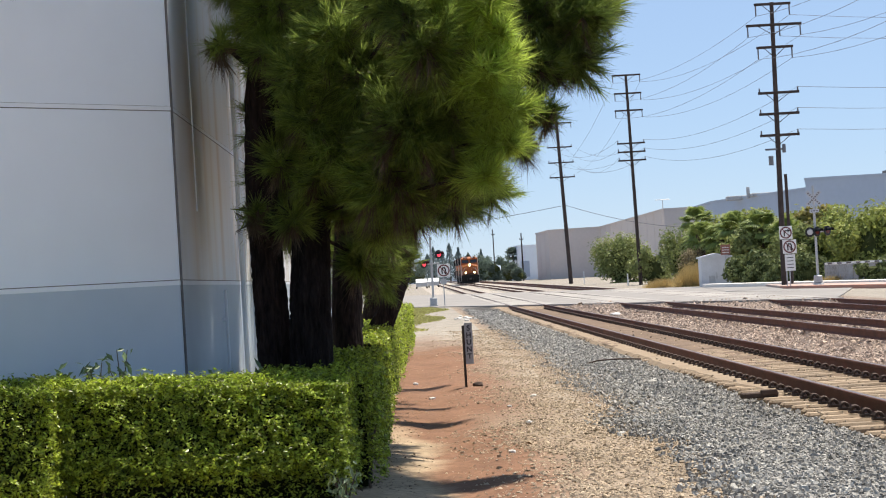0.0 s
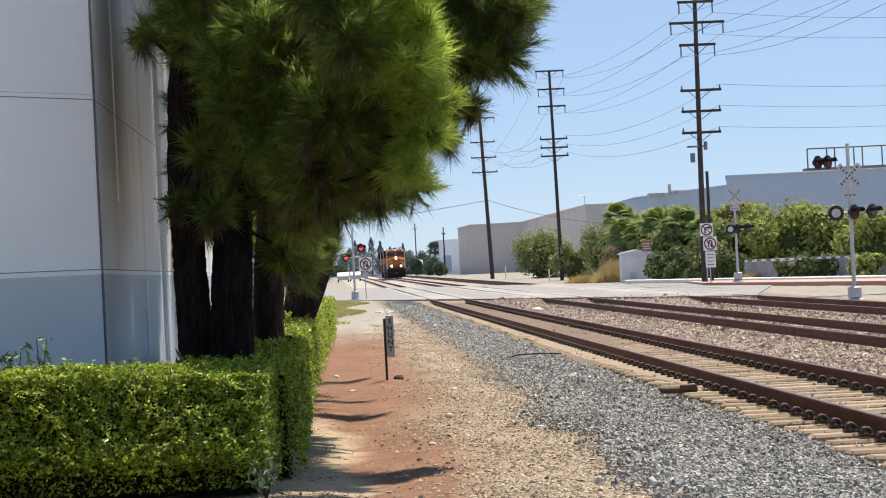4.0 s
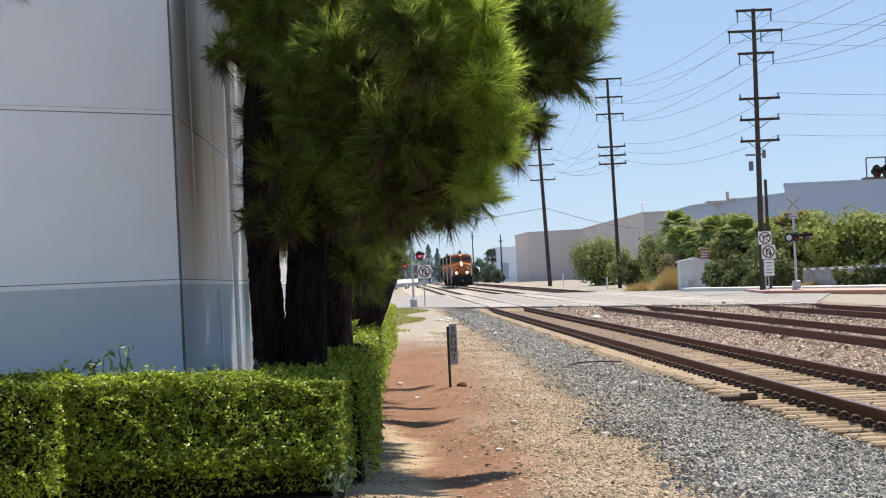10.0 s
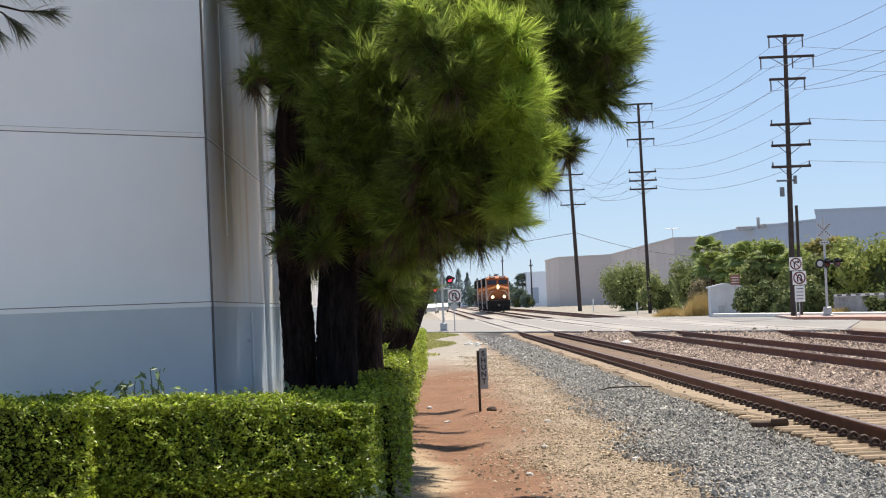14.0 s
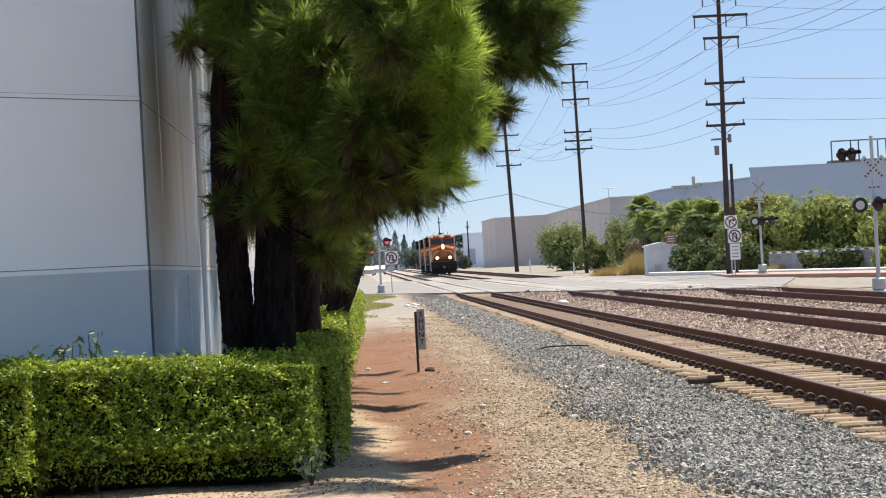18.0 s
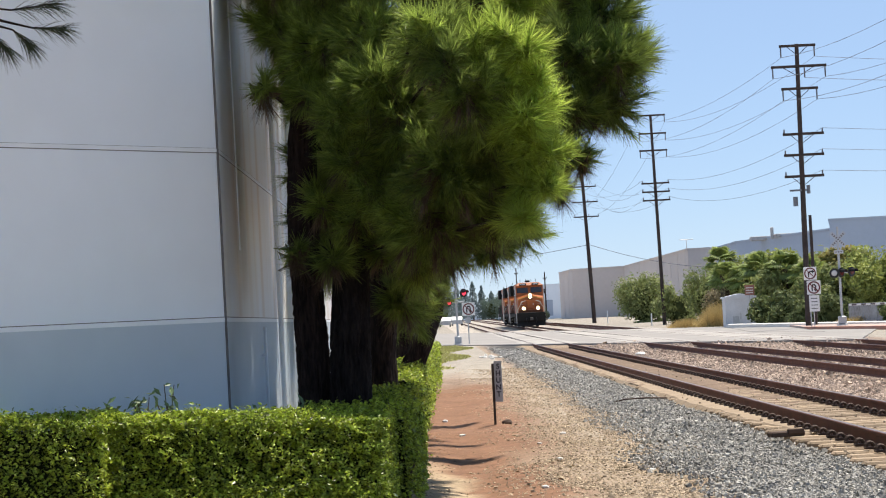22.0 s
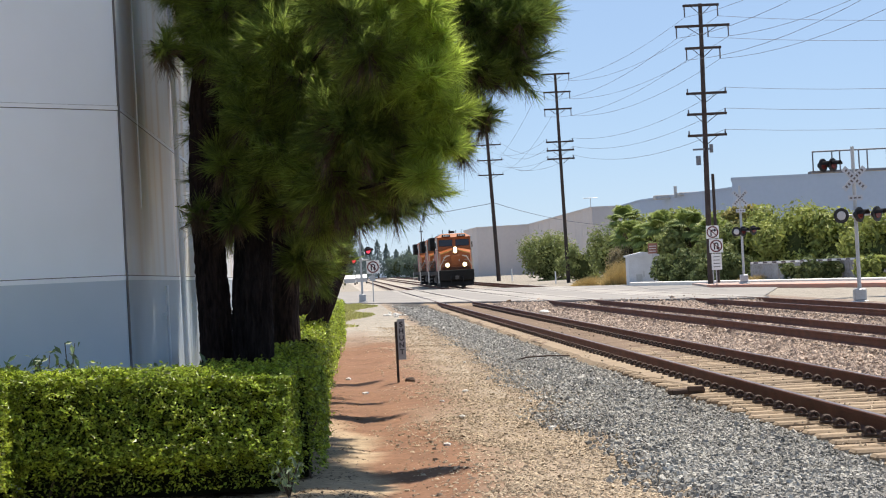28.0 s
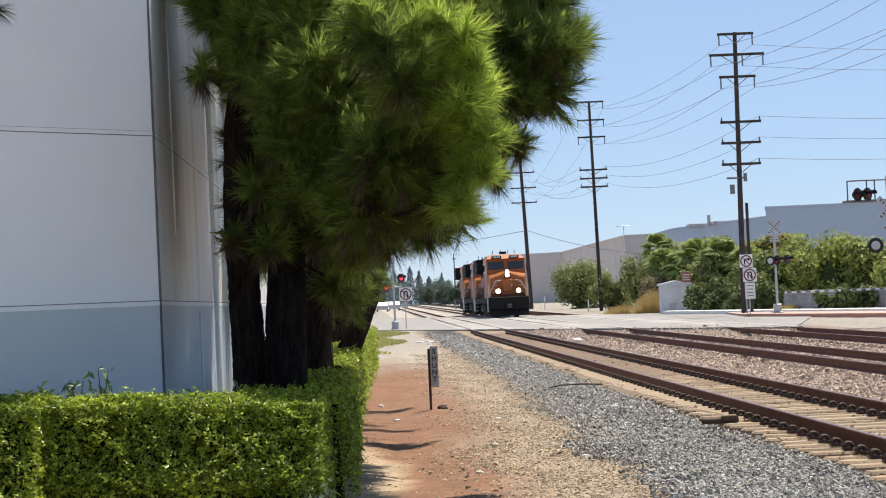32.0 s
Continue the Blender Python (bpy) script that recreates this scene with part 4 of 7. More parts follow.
def bark_tube(bm, pts, radii, seed, seg=72, step=0.022):
    """A trunk through the points whose skin is broken into upright plates with furrows between them."""
    P, R = np.array(pts, float), np.array(radii, float)
    along = np.concatenate([[0], np.cumsum(np.linalg.norm(np.diff(P, axis=0), axis=1))])
    tall = min(along[-1], 3.6)
    n = int(tall / step)
    old = None
    for i in range(n + 1):
        q = tall * i / n
        c = [float(np.interp(q, along, P[:, k])) for k in range(3)]
        r = float(np.interp(q, along, R)) * (1 + 0.25 * math.exp(-q / 0.25))
        ring_ = []
        for k in range(seg):
            a = 6.2832 * k / seg
            ca, sa = math.cos(a), math.sin(a)
            w = noise.noise(Vector((ca * 1.6, sa * 1.6, q * 1.7 + seed))) * 0.5
            ridge = abs(noise.noise(Vector((ca * 4.6 + w, sa * 4.6 + w, q * 1.5 + 7 * seed))))
            crack = abs(noise.noise(Vector((ca * 2.6, sa * 2.6 + 5, q * 6.5 + 3 * seed))))
            dent = 0.030 * min(1.0, ridge * 5.0) + 0.012 * min(1.0, crack * 6.0) + 0.008 * noise.noise(Vector((ca * 14, sa * 14, q * 22 + seed)))
            rr = r * (1 + 0.10 * w) - 0.030 + dent
            ring_.append(bm.verts.new((c[0] + ca * rr, c[1] + sa * rr, c[2])))
        if old:
            for k in range(seg):
                bm.faces.new((old[k], old[(k + 1) % seg], ring_[(k + 1) % seg], ring_[k]))
        old = ring_
    bm.faces.new(old)
    j = int(np.searchsorted(along, tall - 0.1))
    if j < len(pts) - 2:
        tube(bm, pts[j:], radii[j:], seg=18, rough=0.16, seed=seed)
    return bm


def pine(trunk, radii, lobes, label, top=(), per=1050, needle=0.20, n_needle=54, seed=1, dry=0.16, group="row of pines", young=(), branches=(), thin=1.25, furrowed=False, bark=None, leaf=None):
    bark, leaf = bark or M_BARK, leaf or M_NEEDLE
    t = tagged(new("pine_tree"), label, "tree", group)
    bx, by, bz = trunk[0]
    t.matrix_world = pose(bx, by, bz)
    org = np.array([bx, by, bz])
    loc = [tuple(np.array(p) - org) for p in trunk]
    bm = B()
    fine, fr = [], []
    for (a, b), (ra, rb) in zip(zip(loc, loc[1:]), zip(radii, radii[1:])):
        for k in range(6):
            s = k / 6
            fine.append(tuple(np.array(a) * (1 - s) + np.array(b) * s))
            fr.append(ra * (1 - s) + rb * s)
    fine.append(loc[-1])
    fr.append(radii[-1])
    if furrowed:
        bark_tube(bm, fine, fr, seed)
    else:
        tube(bm, fine, fr, seg=18, rough=0.16, seed=seed)
    part("trunk", bm, bark, t, "dark furrowed pine bark", smooth=furrowed)
    # limbs from the trunk to each lobe
    L = [(x - bx, y - by, z - bz, r * 1.05 + (0.02 if r > 0.12 else 0.0)) for x, y, z, r in lobes]
    sun_local = [(x - bx, y - by, z - bz, r * 1.05 + 0.02) for x, y, z, r in young]
    for way in branches:
        bm = B()
        tube(bm, [(x - bx, y - by, z - bz) for x, y, z in way], [0.013 - 0.003 * k for k in range(len(way))], seg=6)
        part("limb", bm, M_BARK, t)
    for x, y, z, r in (L + sun_local if not branches else []) + [(x - bx, y - by, z - bz, r) for x, y, z, r in top]:
        e = np.array([x, y, z])
        k = min(range(len(fine)), key=lambda i: np.linalg.norm(np.array(fine[i]) - e - np.array([0, 0.25, 0.1])))
        s = np.array(fine[k])
        bm = B()
        m1 = s * 0.55 + e * 0.45 + np.array([0, 0.05, -0.06]) + rng.normal(0, 0.04, 3)
        tube(bm, [tuple(s), tuple(m1), tuple(e)], [0.03, 0.02, 0.009], seg=6)
        for _ in range(7):
            dd = rng.normal(0, 1, 3)
            dd /= np.linalg.norm(dd)
            tube(bm, [tuple(e * 0.9 + m1 * 0.1), tuple(e + dd * r * 0.4), tuple(e + dd * r * 0.75)], [0.008, 0.006, 0.003], seg=4)
        part("limb", bm, M_BARK, t)
    for way in branches:
        v, f = brush([(x - bx, y - by, z - bz) for x, y, z in way], per, needle, 0.0026)
        raw("needle_tuft", v, f, leaf, t, "needles in a shaded tone swept forward along a twig")
    if L:
        v, f = tufts(L, per, needle, n_needle, thin=thin)
        raw("crown", v, f, leaf, t, "long green needle tufts")
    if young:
        v, f = tufts(sun_local, per * 1.1, needle, n_needle, thin=thin, inner=0.15)
        raw("young_crown", v, f, M_NEEDLE_SUNLIT, t, "needle tufts in a lighter yellow-green sunlit tone")
    # top lobes lie out of view and are added to cast shade
    if top:
        v, f = tufts([(x - bx, y - by, z - bz, r) for x, y, z, r in top], 400, 0.42, 28, thin=1.4)
        raw("upper_crown", v, f, M_NEEDLE, t, "unseen high needle tufts added to cast shade")
    if dry <= 0:
        return t
    # dry needles, set denser to put shade into the crown's lower inside
    low = [(x, y, z - 0.12, r * 0.85) for x, y, z, r in L]
    v, f = tufts(low, per * dry, needle * 0.9, n_needle, inner=0.45, droop=0.7, up=-0.6)
    raw("dry_needles", v, f, M_NEEDLE_OLD, t, "dry brown needles inside the crown")
    return t


CROWN_A = [(-0.8, 19.2, 4.8, 0.36), (-0.3, 19.0, 4.8, 0.36), (-1.3, 19.5, 4.85, 0.3), (0.1, 18.9, 4.85, 0.32), (-1.0, 21.0, 3.9, 0.36), (-0.97, 21.0, 3.3, 0.36), (-0.93, 20.8, 2.75, 0.34), (-0.98, 21.0, 2.3, 0.28), (-1.25, 19.60, 4.40, 0.27), (-1.36, 19.00, 3.76, 0.11), (-0.87, 19.20, 4.13, 0.37), (-0.97, 19.00, 3.72, 0.19), (-0.39, 18.80, 4.11, 0.38), (-0.65, 18.70, 3.48, 0.33), (-0.18, 18.50, 3.40, 0.40), (-0.62, 18.60, 3.09, 0.24), (-0.91, 19.00, 2.75, 0.15), (-0.83, 18.90, 2.28, 0.16), (-1.15, 19.10, 2.36, 0.06), (-0.61, 20.60, 4.99, 0.52), (-1.24, 20.60, 5.07, 0.45), (0.03, 20.80, 5.15, 0.53), (-0.35, 18.40, 3.73, 0.28)]
# The first five lobes hide behind the crown, added to shade the hedge.
CROWN_B = [(0.3, 19.8, 3.3, 0.45), (0.35, 20.6, 3.6, 0.5), (0.3, 21.5, 3.8, 0.55), (0.4, 22.6, 4, 0.55), (0.1, 20.4, 2.9, 0.4), (0.21, 17.5, 3.76, 0.22), (0.18, 18.1, 2.97, 0.39), (-0.40, 18.7, 2.86, 0.30), (-0.60, 18.9, 2.62, 0.18), (0.03, 18.5, 2.58, 0.41), (0.5, 19, 2.37, 0.23), (-0.42, 19.3, 2.36, 0.16), (-0.12, 19.3, 2.27, 0.28), (0.14, 19.2, 2.32, 0.22), (0.67, 19.8, 4.5, 0.4), (1.05, 19.6, 4.2, 0.25), (0.46, 20.6, 5.26, 0.52), (1.14, 20.2, 4.96, 0.39), (-0.31, 20, 1.91, 0.2), (0.11, 17.8, 3.96, 0.28), (0.34, 17.6, 3.52, 0.31), (0.64, 18.25, 2.75, 0.2), (0.69, 18.25, 3, 0.2), (0.56, 18.35, 2.51, 0.18), (0.85, 18.15, 3.44, 0.22), (0.47, 17.85, 3.32, 0.33), (0.58, 18.25, 3.62, 0.25), (0.64, 18.05, 3.21, 0.22), (0.5, 18.05, 3.02, 0.25), (0.46, 18.35, 2.72, 0.28), (0.57, 18.55, 2.59, 0.19)]
# Rim lobes that take the sunlit needle colour.
SUNLIT_B = [(0.43, 17.6, 3.92, 0.14), (0.66, 17.6, 3.95, 0.15), (0.83, 17.6, 3.82, 0.16), (0.91, 17.6, 3.59, 0.15), (0.95, 17.6, 3.36, 0.15), (0.8, 17.5, 3.28, 0.16), (0.66, 17.7, 3.54, 0.15), (0.8, 17.7, 2.97, 0.13), (0.81, 17.8, 2.74, 0.14), (0.7, 18, 2.51, 0.13), (0.49, 17.6, 3.76, 0.15), (0.12, 17.5, 4, 0.09), (-0.01, 17.5, 4.07, 0.07), (1.02, 19, 4.55, 0.16), (0.84, 19, 4.41, 0.16), (0.86, 17.6, 3.1, 0.15), (0.98, 17.6, 2.98, 0.14), (0.95, 17.7, 2.72, 0.13), (0.62, 17.6, 3.18, 0.13), (0.76, 17.7, 2.5, 0.13)]
CROWN_C = [(0.6, 24.6, 4.6, 0.7), (0.2, 24.4, 3.4, 0.55), (-0.5, 24.5, 4.2, 0.7)]
# Lobes hidden within the crown, added to shade the path-side hedge.
SHADE = [(0.6, 21.6, 3.2, 0.4), (0.62, 22.5, 3.2, 0.4), (0.62, 23.4, 3.3, 0.4), (0.62, 24.3, 3.4, 0.4), (0.42, 19.2, 3.1, 0.4), (0.45, 20.1, 3.1, 0.42), (0.45, 21.0, 3.2, 0.45), (0.45, 21.9, 3.3, 0.45), (0.1, 20.6, 4.0, 0.5), (0.1, 21.8, 4.2, 0.5), (0.0, 19.4, 3.7, 0.45)]
REACH = [(1.33, 18.76, 3.88, 0.31), (1.65, 18.76, 3.82, 0.29), (1.87, 19.07, 3.9, 0.19), (1.58, 18.91, 3.5, 0.27), (1.25, 18.76, 3.43, 0.27), (1.05, 18.76, 2.98, 0.21), (1.31, 18.6, 3.01, 0.12), (1.12, 18.76, 2.78, 0.09), (1.58, 19.15, 4.26, 0.33), (1.6, 19.23, 4.67, 0.28), (1.21, 19.54, 4.38, 0.34)]
# The first two lobes are hidden from view, added to cast path shadows.
CROWN_D = [(1.45, 32.2, 4, 0.28), (1.05, 31.6, 3.9, 0.28), (1.19, 28, 2.79, 0.31), (0.93, 28, 2.68, 0.27), (0.72, 28.4, 2.58, 0.2), (0.3, 28, 2.66, 0.34), (-0.14, 27.5, 2.25, 0.32), (-0.02, 30, 2.08, 0.2), (-0.28, 28.5, 1.86, 0.32), (-0.6, 27, 2.14, 0.38), (-0.73, 28.5, 1.69, 0.22), (-0.93, 26.5, 2.21, 0.3), (1.09, 28.5, 3.25, 0.34), (0.3, 33.4, 3.9, 0.8), (-0.6, 32, 3.7, 0.7)]
# The first three lobes are likewise unseen, added for shadows on the path.
CROWN_E = [(1.6, 38.4, 4.2, 0.3), (1.2, 38.3, 4.1, 0.28), (0.9, 37.6, 3.9, 0.3), (-0.15, 36, 1.78, 0.16), (-0.16, 36, 2.08, 0.42), (-0.46, 36, 1.54, 0.18), (0.02, 36, 2.25, 0.22), (0.3, 36.5, 3.05, 0.42), (-0.5, 36, 2.8, 0.6)]
# Unseen lobes added to shade the crowns, the wall and the path.
SHADE_TOP_A = [(0.15, 19.9, 5.85, 0.5), (-0.4, 19.7, 6.1, 0.45), (0.1, 19.75, 6.15, 0.5), (0.55, 19.8, 6.2, 0.5), (-0.9, 19.8, 6.0, 0.45), (0.35, 19.6, 5.5, 0.38), (-0.2, 19.6, 5.5, 0.38), (-0.75, 19.6, 5.45, 0.35), (0.4, 20.6, 6.2, 0.6), (-1.45, 19.9, 5.5, 0.5), (-1.05, 20.3, 5.9, 0.6), (-0.5, 20.2, 5.7, 0.5), (-1.0, 20.9, 6.6, 0.8), (-0.3, 20.8, 6.4, 0.7), (-1.2, 21.6, 5.9, 0.7), (-0.6, 22.0, 6.6, 0.8), (-1.5, 20.6, 7.0, 0.7)]
SHADE_TOP_B = [(1.9, 17.8, 7.0, 0.38), (0.7, 20.2, 7.0, 0.6), (1.95, 19.2, 5.5, 0.3)]
SHADE_TOP_C = [(-1.3, 23.2, 5.9, 0.8), (-0.5, 23.6, 6.3, 0.9), (0.3, 24.2, 6.2, 0.8), (-1.2, 24.8, 6.4, 0.9), (-0.2, 25.4, 6.8, 0.9)]
SHADE_TOP_D = [(-1.4, 26.6, 5.4, 0.8), (-1.3, 28.4, 5.2, 0.8), (-1.0, 31.6, 5.0, 0.9), (0.5, 29.7, 4.2, 0.5), (-0.2, 29.7, 4.2, 0.55), (0.4, 30.6, 4.4, 0.5)]
pine([(-1.04, 19.5, 0.05), (-1.075, 19.5, 0.9), (-1.08, 19.5, 1.5), (-1.105, 19.5, 2.18), (-1.11, 19.5, 2.78), (-1.08, 19.5, 3.3), (-0.98, 19.6, 4.13), (-0.8, 19.9, 5.2), (-0.7, 20.3, 6.3)], [0.15, 0.14, 0.135, 0.13, 0.125, 0.12, 0.10, 0.07, 0.03], CROWN_A, "tall pine with dark furrowed bark behind the hedge", top=SHADE_TOP_A, seed=3, furrowed=True)
pine([(-0.76, 19.3, 0.05), (-0.76, 19.3, 0.98), (-0.735, 19.3, 1.62), (-0.695, 19.4, 2.21), (-0.60, 19.6, 2.9), (-0.40, 20.0, 3.7), (0.0, 20.3, 4.7), (0.3, 20.5, 6.0)], [0.185, 0.175, 0.165, 0.15, 0.13, 0.11, 0.08, 0.04], CROWN_B + REACH + SHADE, "bushy pine with bright sunlit needles over the path", top=SHADE_TOP_B, seed=5, dry=0.26, young=SUNLIT_B, furrowed=True, bark=M_BARK_DARK)
pine([(-0.60, 24.6, 0.0), (-0.59, 24.6, 1.3), (-0.5, 24.6, 2.6), (0.0, 24.5, 3.6), (0.7, 24.4, 4.6), (1.2, 24.6, 5.6)], [0.19, 0.16, 0.14, 0.11, 0.08, 0.04], CROWN_C, "pine with a dark limb reaching over the path", top=SHADE_TOP_C, seed=7, per=700, n_needle=44, thin=1.5)
pine([(-0.66, 28.0, -0.02), (-0.66, 28.0, 1.24), (-0.63, 28.0, 1.86), (-0.5, 28.0, 2.5), (-0.1, 28.4, 3.6), (0.2, 29, 4.4)], [0.19, 0.17, 0.16, 0.14, 0.09, 0.04], CROWN_D, "pine whose low branches hang over the hedge", top=SHADE_TOP_D, seed=9, per=700, n_needle=42, thin=1.5)
pine([(-0.55, 30.5, -0.04), (-0.33, 30.5, 1.05), (-0.1, 30.5, 1.52), (0.02, 30.7, 1.80), (0.12, 31.0, 2.5), (0.2, 31.5, 3.4)], [0.19, 0.16, 0.14, 0.12, 0.09, 0.05], [(0.3, 31.2, 2.95, 0.3), (0.3, 31.5, 3.3, 0.5), (-0.05, 31.2, 2.4, 0.25), (0.08, 29.0, 2.12, 0.17), (-0.08, 29.0, 1.98, 0.2), (-0.03, 29.0, 2.26, 0.22), (-0.22, 29.2, 1.86, 0.14), (-0.45, 29.0, 1.86, 0.18), (-0.5, 29.0, 2.2, 0.25)], "leaning pine trunk at the edge of the path", seed=11, per=750, n_needle=44)
pine([(-0.55, 36.0, -0.05), (-0.52, 36.0, 1.2), (-0.3, 36.0, 2.3), (0.1, 36.3, 3.3)], [0.17, 0.15, 0.12, 0.06], CROWN_E, "farther pine in the row beside the hedge", seed=13, per=750, n_needle=44)
# a pine just outside the row whose branch tips reach into view
# Unseen lobes added to shade the hanging branch tips.
SHADE_TOP_F = [(-2.4, 16.4, 6.0, 0.55), (-3.1, 16.3, 6.0, 0.6), (-1.5, 18.0, 6.0, 0.4), (-4.0, 15.8, 6.2, 0.7)]
BRANCH_F = [
    [(-4.5, 14.9, 4.5), (-3.5, 15.8, 4.15), (-2.95, 16.0, 4.08), (-2.64, 16.0, 4.11)],
    [(-3.5, 15.8, 4.15), (-3.0, 16.0, 4.0), (-2.81, 16.05, 3.95), (-2.60, 16.0, 3.93)],
    [(-3.5, 15.8, 4.15), (-3.08, 16.0, 3.98), (-2.96, 16.1, 3.95), (-2.86, 16.1, 3.85)],
    [(-3.5, 15.8, 4.15), (-3.14, 16.1, 3.96), (-3.02, 16.1, 3.82)],
    [(-4.5, 14.9, 4.5), (-3.4, 15.9, 4.3), (-3.1, 16.0, 4.3), (-2.93, 16.0, 4.32)],
    [(-3.4, 15.9, 4.3), (-3.0, 16.0, 4.45), (-2.74, 16.0, 4.38)],
    [(-2.9, 16.5, 5.45), (-2.3, 17.2, 4.75), (-2.14, 17.4, 4.68), (-1.95, 17.5, 4.62)],
    [(-2.9, 16.5, 5.45), (-2.1, 17.3, 4.78), (-1.90, 17.5, 4.70), (-1.74, 17.5, 4.60)],
    [(-2.9, 16.5, 5.45), (-1.9, 17.4, 4.80), (-1.70, 17.6, 4.72), (-1.56, 17.6, 4.62)],
]
pine([(-4.6, 14.2, 0.1), (-4.6, 14.3, 2.5), (-4.5, 14.8, 4.6), (-3.9, 15.8, 5.2), (-2.9, 16.5, 5.45), (-1.8, 17.4, 5.4)], [0.17, 0.15, 0.12, 0.08, 0.05, 0.02], (), "pine whose branch tips hang in front of the warehouse wall", top=SHADE_TOP_F, seed=15, per=95, needle=0.20, dry=0, branches=BRANCH_F, leaf=M_NEEDLE_SHADED)


# ---- things at the crossing ----
def text_part(name, body, size, material, parent, m, label="", bold=0.0):
    cu = bpy.data.curves.new(name, "FONT")
    cu.body, cu.size, cu.align_x, cu.align_y, cu.extrude = body, size, "CENTER", "CENTER", 0.002
    cu.offset = bold
    tmp = bpy.data.objects.new(name, cu)
    scene.collection.objects.link(tmp)
    bpy.context.view_layer.update()
    me = bpy.data.meshes.new_from_object(tmp.evaluated_get(bpy.context.evaluated_depsgraph_get()))
    bpy.data.objects.remove(tmp)
    me.materials.clear()
    me.materials.append(material)
    ob = new(name, me)
    ob.parent = parent
    ob.matrix_local = m
    return tagged(ob, label)



# small post with an upright word
shunt = thing("marker_post", (0.98, 36.0, float(ground_z(0.98, 36.0))), "grey marker sign on a dark post, lettered downwards", "sign")
bm = B()
box(bm, -0.075, -0.035, -0.01, 0.03, -0.1, 0.98, bevel=0.004)
part("post", bm, M_POST, shunt)
bm = B()
box(bm, -0.035, 0.09, -0.012, 0.0, 0.36, 1.02, bevel=0.003)
part("plate", bm, M_SHUNT, shunt)
for i, ch in enumerate("SHUNT"):
    text_part("letter", ch, 0.115, M_INK, shunt, pose(0.028, -0.0145, 0.93 - 0.112 * i, 90), bold=0.004)
rock = thing("stone", (1.12, 36.05, float(ground_z(1.12, 36.05))), "rust-brown stone beside the marker post", "stone")
bm = B()
bmesh.ops.create_icosphere(bm, subdivisions=2, radius=0.07)
for v in bm.verts:
    v.co = Vector((v.co.x * 1.3, v.co.y, v.co.z * 0.7 + 0.02)) * (1 + 0.25 * noise.noise(v.co * 20))
part("stone_body", bm, M_DEBRIS, rock)

# scrap beside the rail, litter
scrap = thing("scrap_plank", (4.47, 28.6, float(ground_z(4.47, 28.6)) + 0.13), "dark rusty scrap of track fitting on the ballast", "scrap", turn=12)
bm = B()
box(bm, -0.24, 0.22, -0.09, 0.09, -0.05, 0.02, bevel=0.015)
box(bm, -0.02, 0.2, -0.11, -0.05, -0.02, 0.05, bevel=0.01)
part("scrap_body", bm, M_DEBRIS, scrap)
hose = thing("cable_piece", (3.9, 42.5, float(ground_z(3.9, 42.5)) + 0.06), "dark cable end lying on the ballast", "cable")
bm = B()
tube(bm, [(-0.6, 0.4, -0.05), (-0.3, 0.1, 0.03), (0.1, 0, 0.04), (0.5, -0.05, 0.02)], [0.014, 0.014, 0.015, 0.015], seg=6)
part("cable_body", bm, M_CLIP, hose)
lit = thing("litter_bag", (8.1, 87, float(ground_z(8.1, 87)) + 0.06), "crumpled white litter on the ballast", "litter")
bm = B()
bmesh.ops.create_icosphere(bm, subdivisions=2, radius=0.15)
for v in bm.verts:
    v.co = Vector((v.co.x * 1.5, v.co.y, v.co.z * 0.55)) * (1 + 0.3 * noise.noise(v.co * 9))
part("litter_body", bm, M_PAPER, lit)


def lamp_unit(parent, x, z, on=False, r=0.15, back=False, y=-0.2, yaw=42.0):
    """One flasher: round backplate, lens and hood, turned towards its road."""
    m = pose(x, y, z, 0, 0, -12.0 if back else yaw)
    bm = B()
    cyl(bm, (0, 0.05, 0), (0, 0, 0), r + 0.10, r + 0.10, seg=24)
    cyl(bm, (0, 0.2, 0), (0, 0.05, 0), r * 0.7, r, seg=16)
    bm.transform(m)
    o = part("lamp", bm, M_BLACK, parent)
    bm = B()
    cyl(bm, (0, -0.01, 0), (0, -0.035, 0), r * 0.98, r * 0.9, seg=20)
    bm.transform(m)
    part("lens", bm, M_LAMP_BACK if back else (M_LAMP_ON if on else M_LAMP_DARK), o)
    if not back:
        bm = B()
        n = 9
        for i in range(n):
            a0, a1 = math.pi * i / n, math.pi * (i + 1) / n
            q = [(r * math.cos(a), yy, r * math.sin(a) + 0.01) for a in (a0, a1) for yy in (0.0, -0.30)]
            bm.faces.new([bm.verts.new(c) for c in (q[0], q[1], q[3], q[2])])
        bmesh.ops.solidify(bm, geom=bm.faces[:], thickness=0.008)
        bm.transform(m)
        part("hood", bm, M_BLACK, o)
    return o


def crossbuck(parent, z, y=-0.08, half=0.6):
    for s in (1, -1):
        bm = B()
        box(bm, -half, half, -0.01, 0.01, -0.095, 0.095, m=pose(0, y - 0.015 * (s > 0), z, 0, 45 * s))
        o = part("crossbuck_arm", bm, M_BUCK, parent, "weathered white crossbuck board")
        bm = B()
        for k in range(-3, 4):
            if k == 0 and s < 0:
                continue
            box(bm, half * 0.25 * k - 0.03, half * 0.25 * k + 0.03, -0.003, 0.0, -0.045, 0.045, m=pose(0, y - 0.015 * (s > 0) - 0.0105, z, 0, 45 * s))
        tagged(part("letter_bars", bm, M_STRIPE, o), kind="stuff")


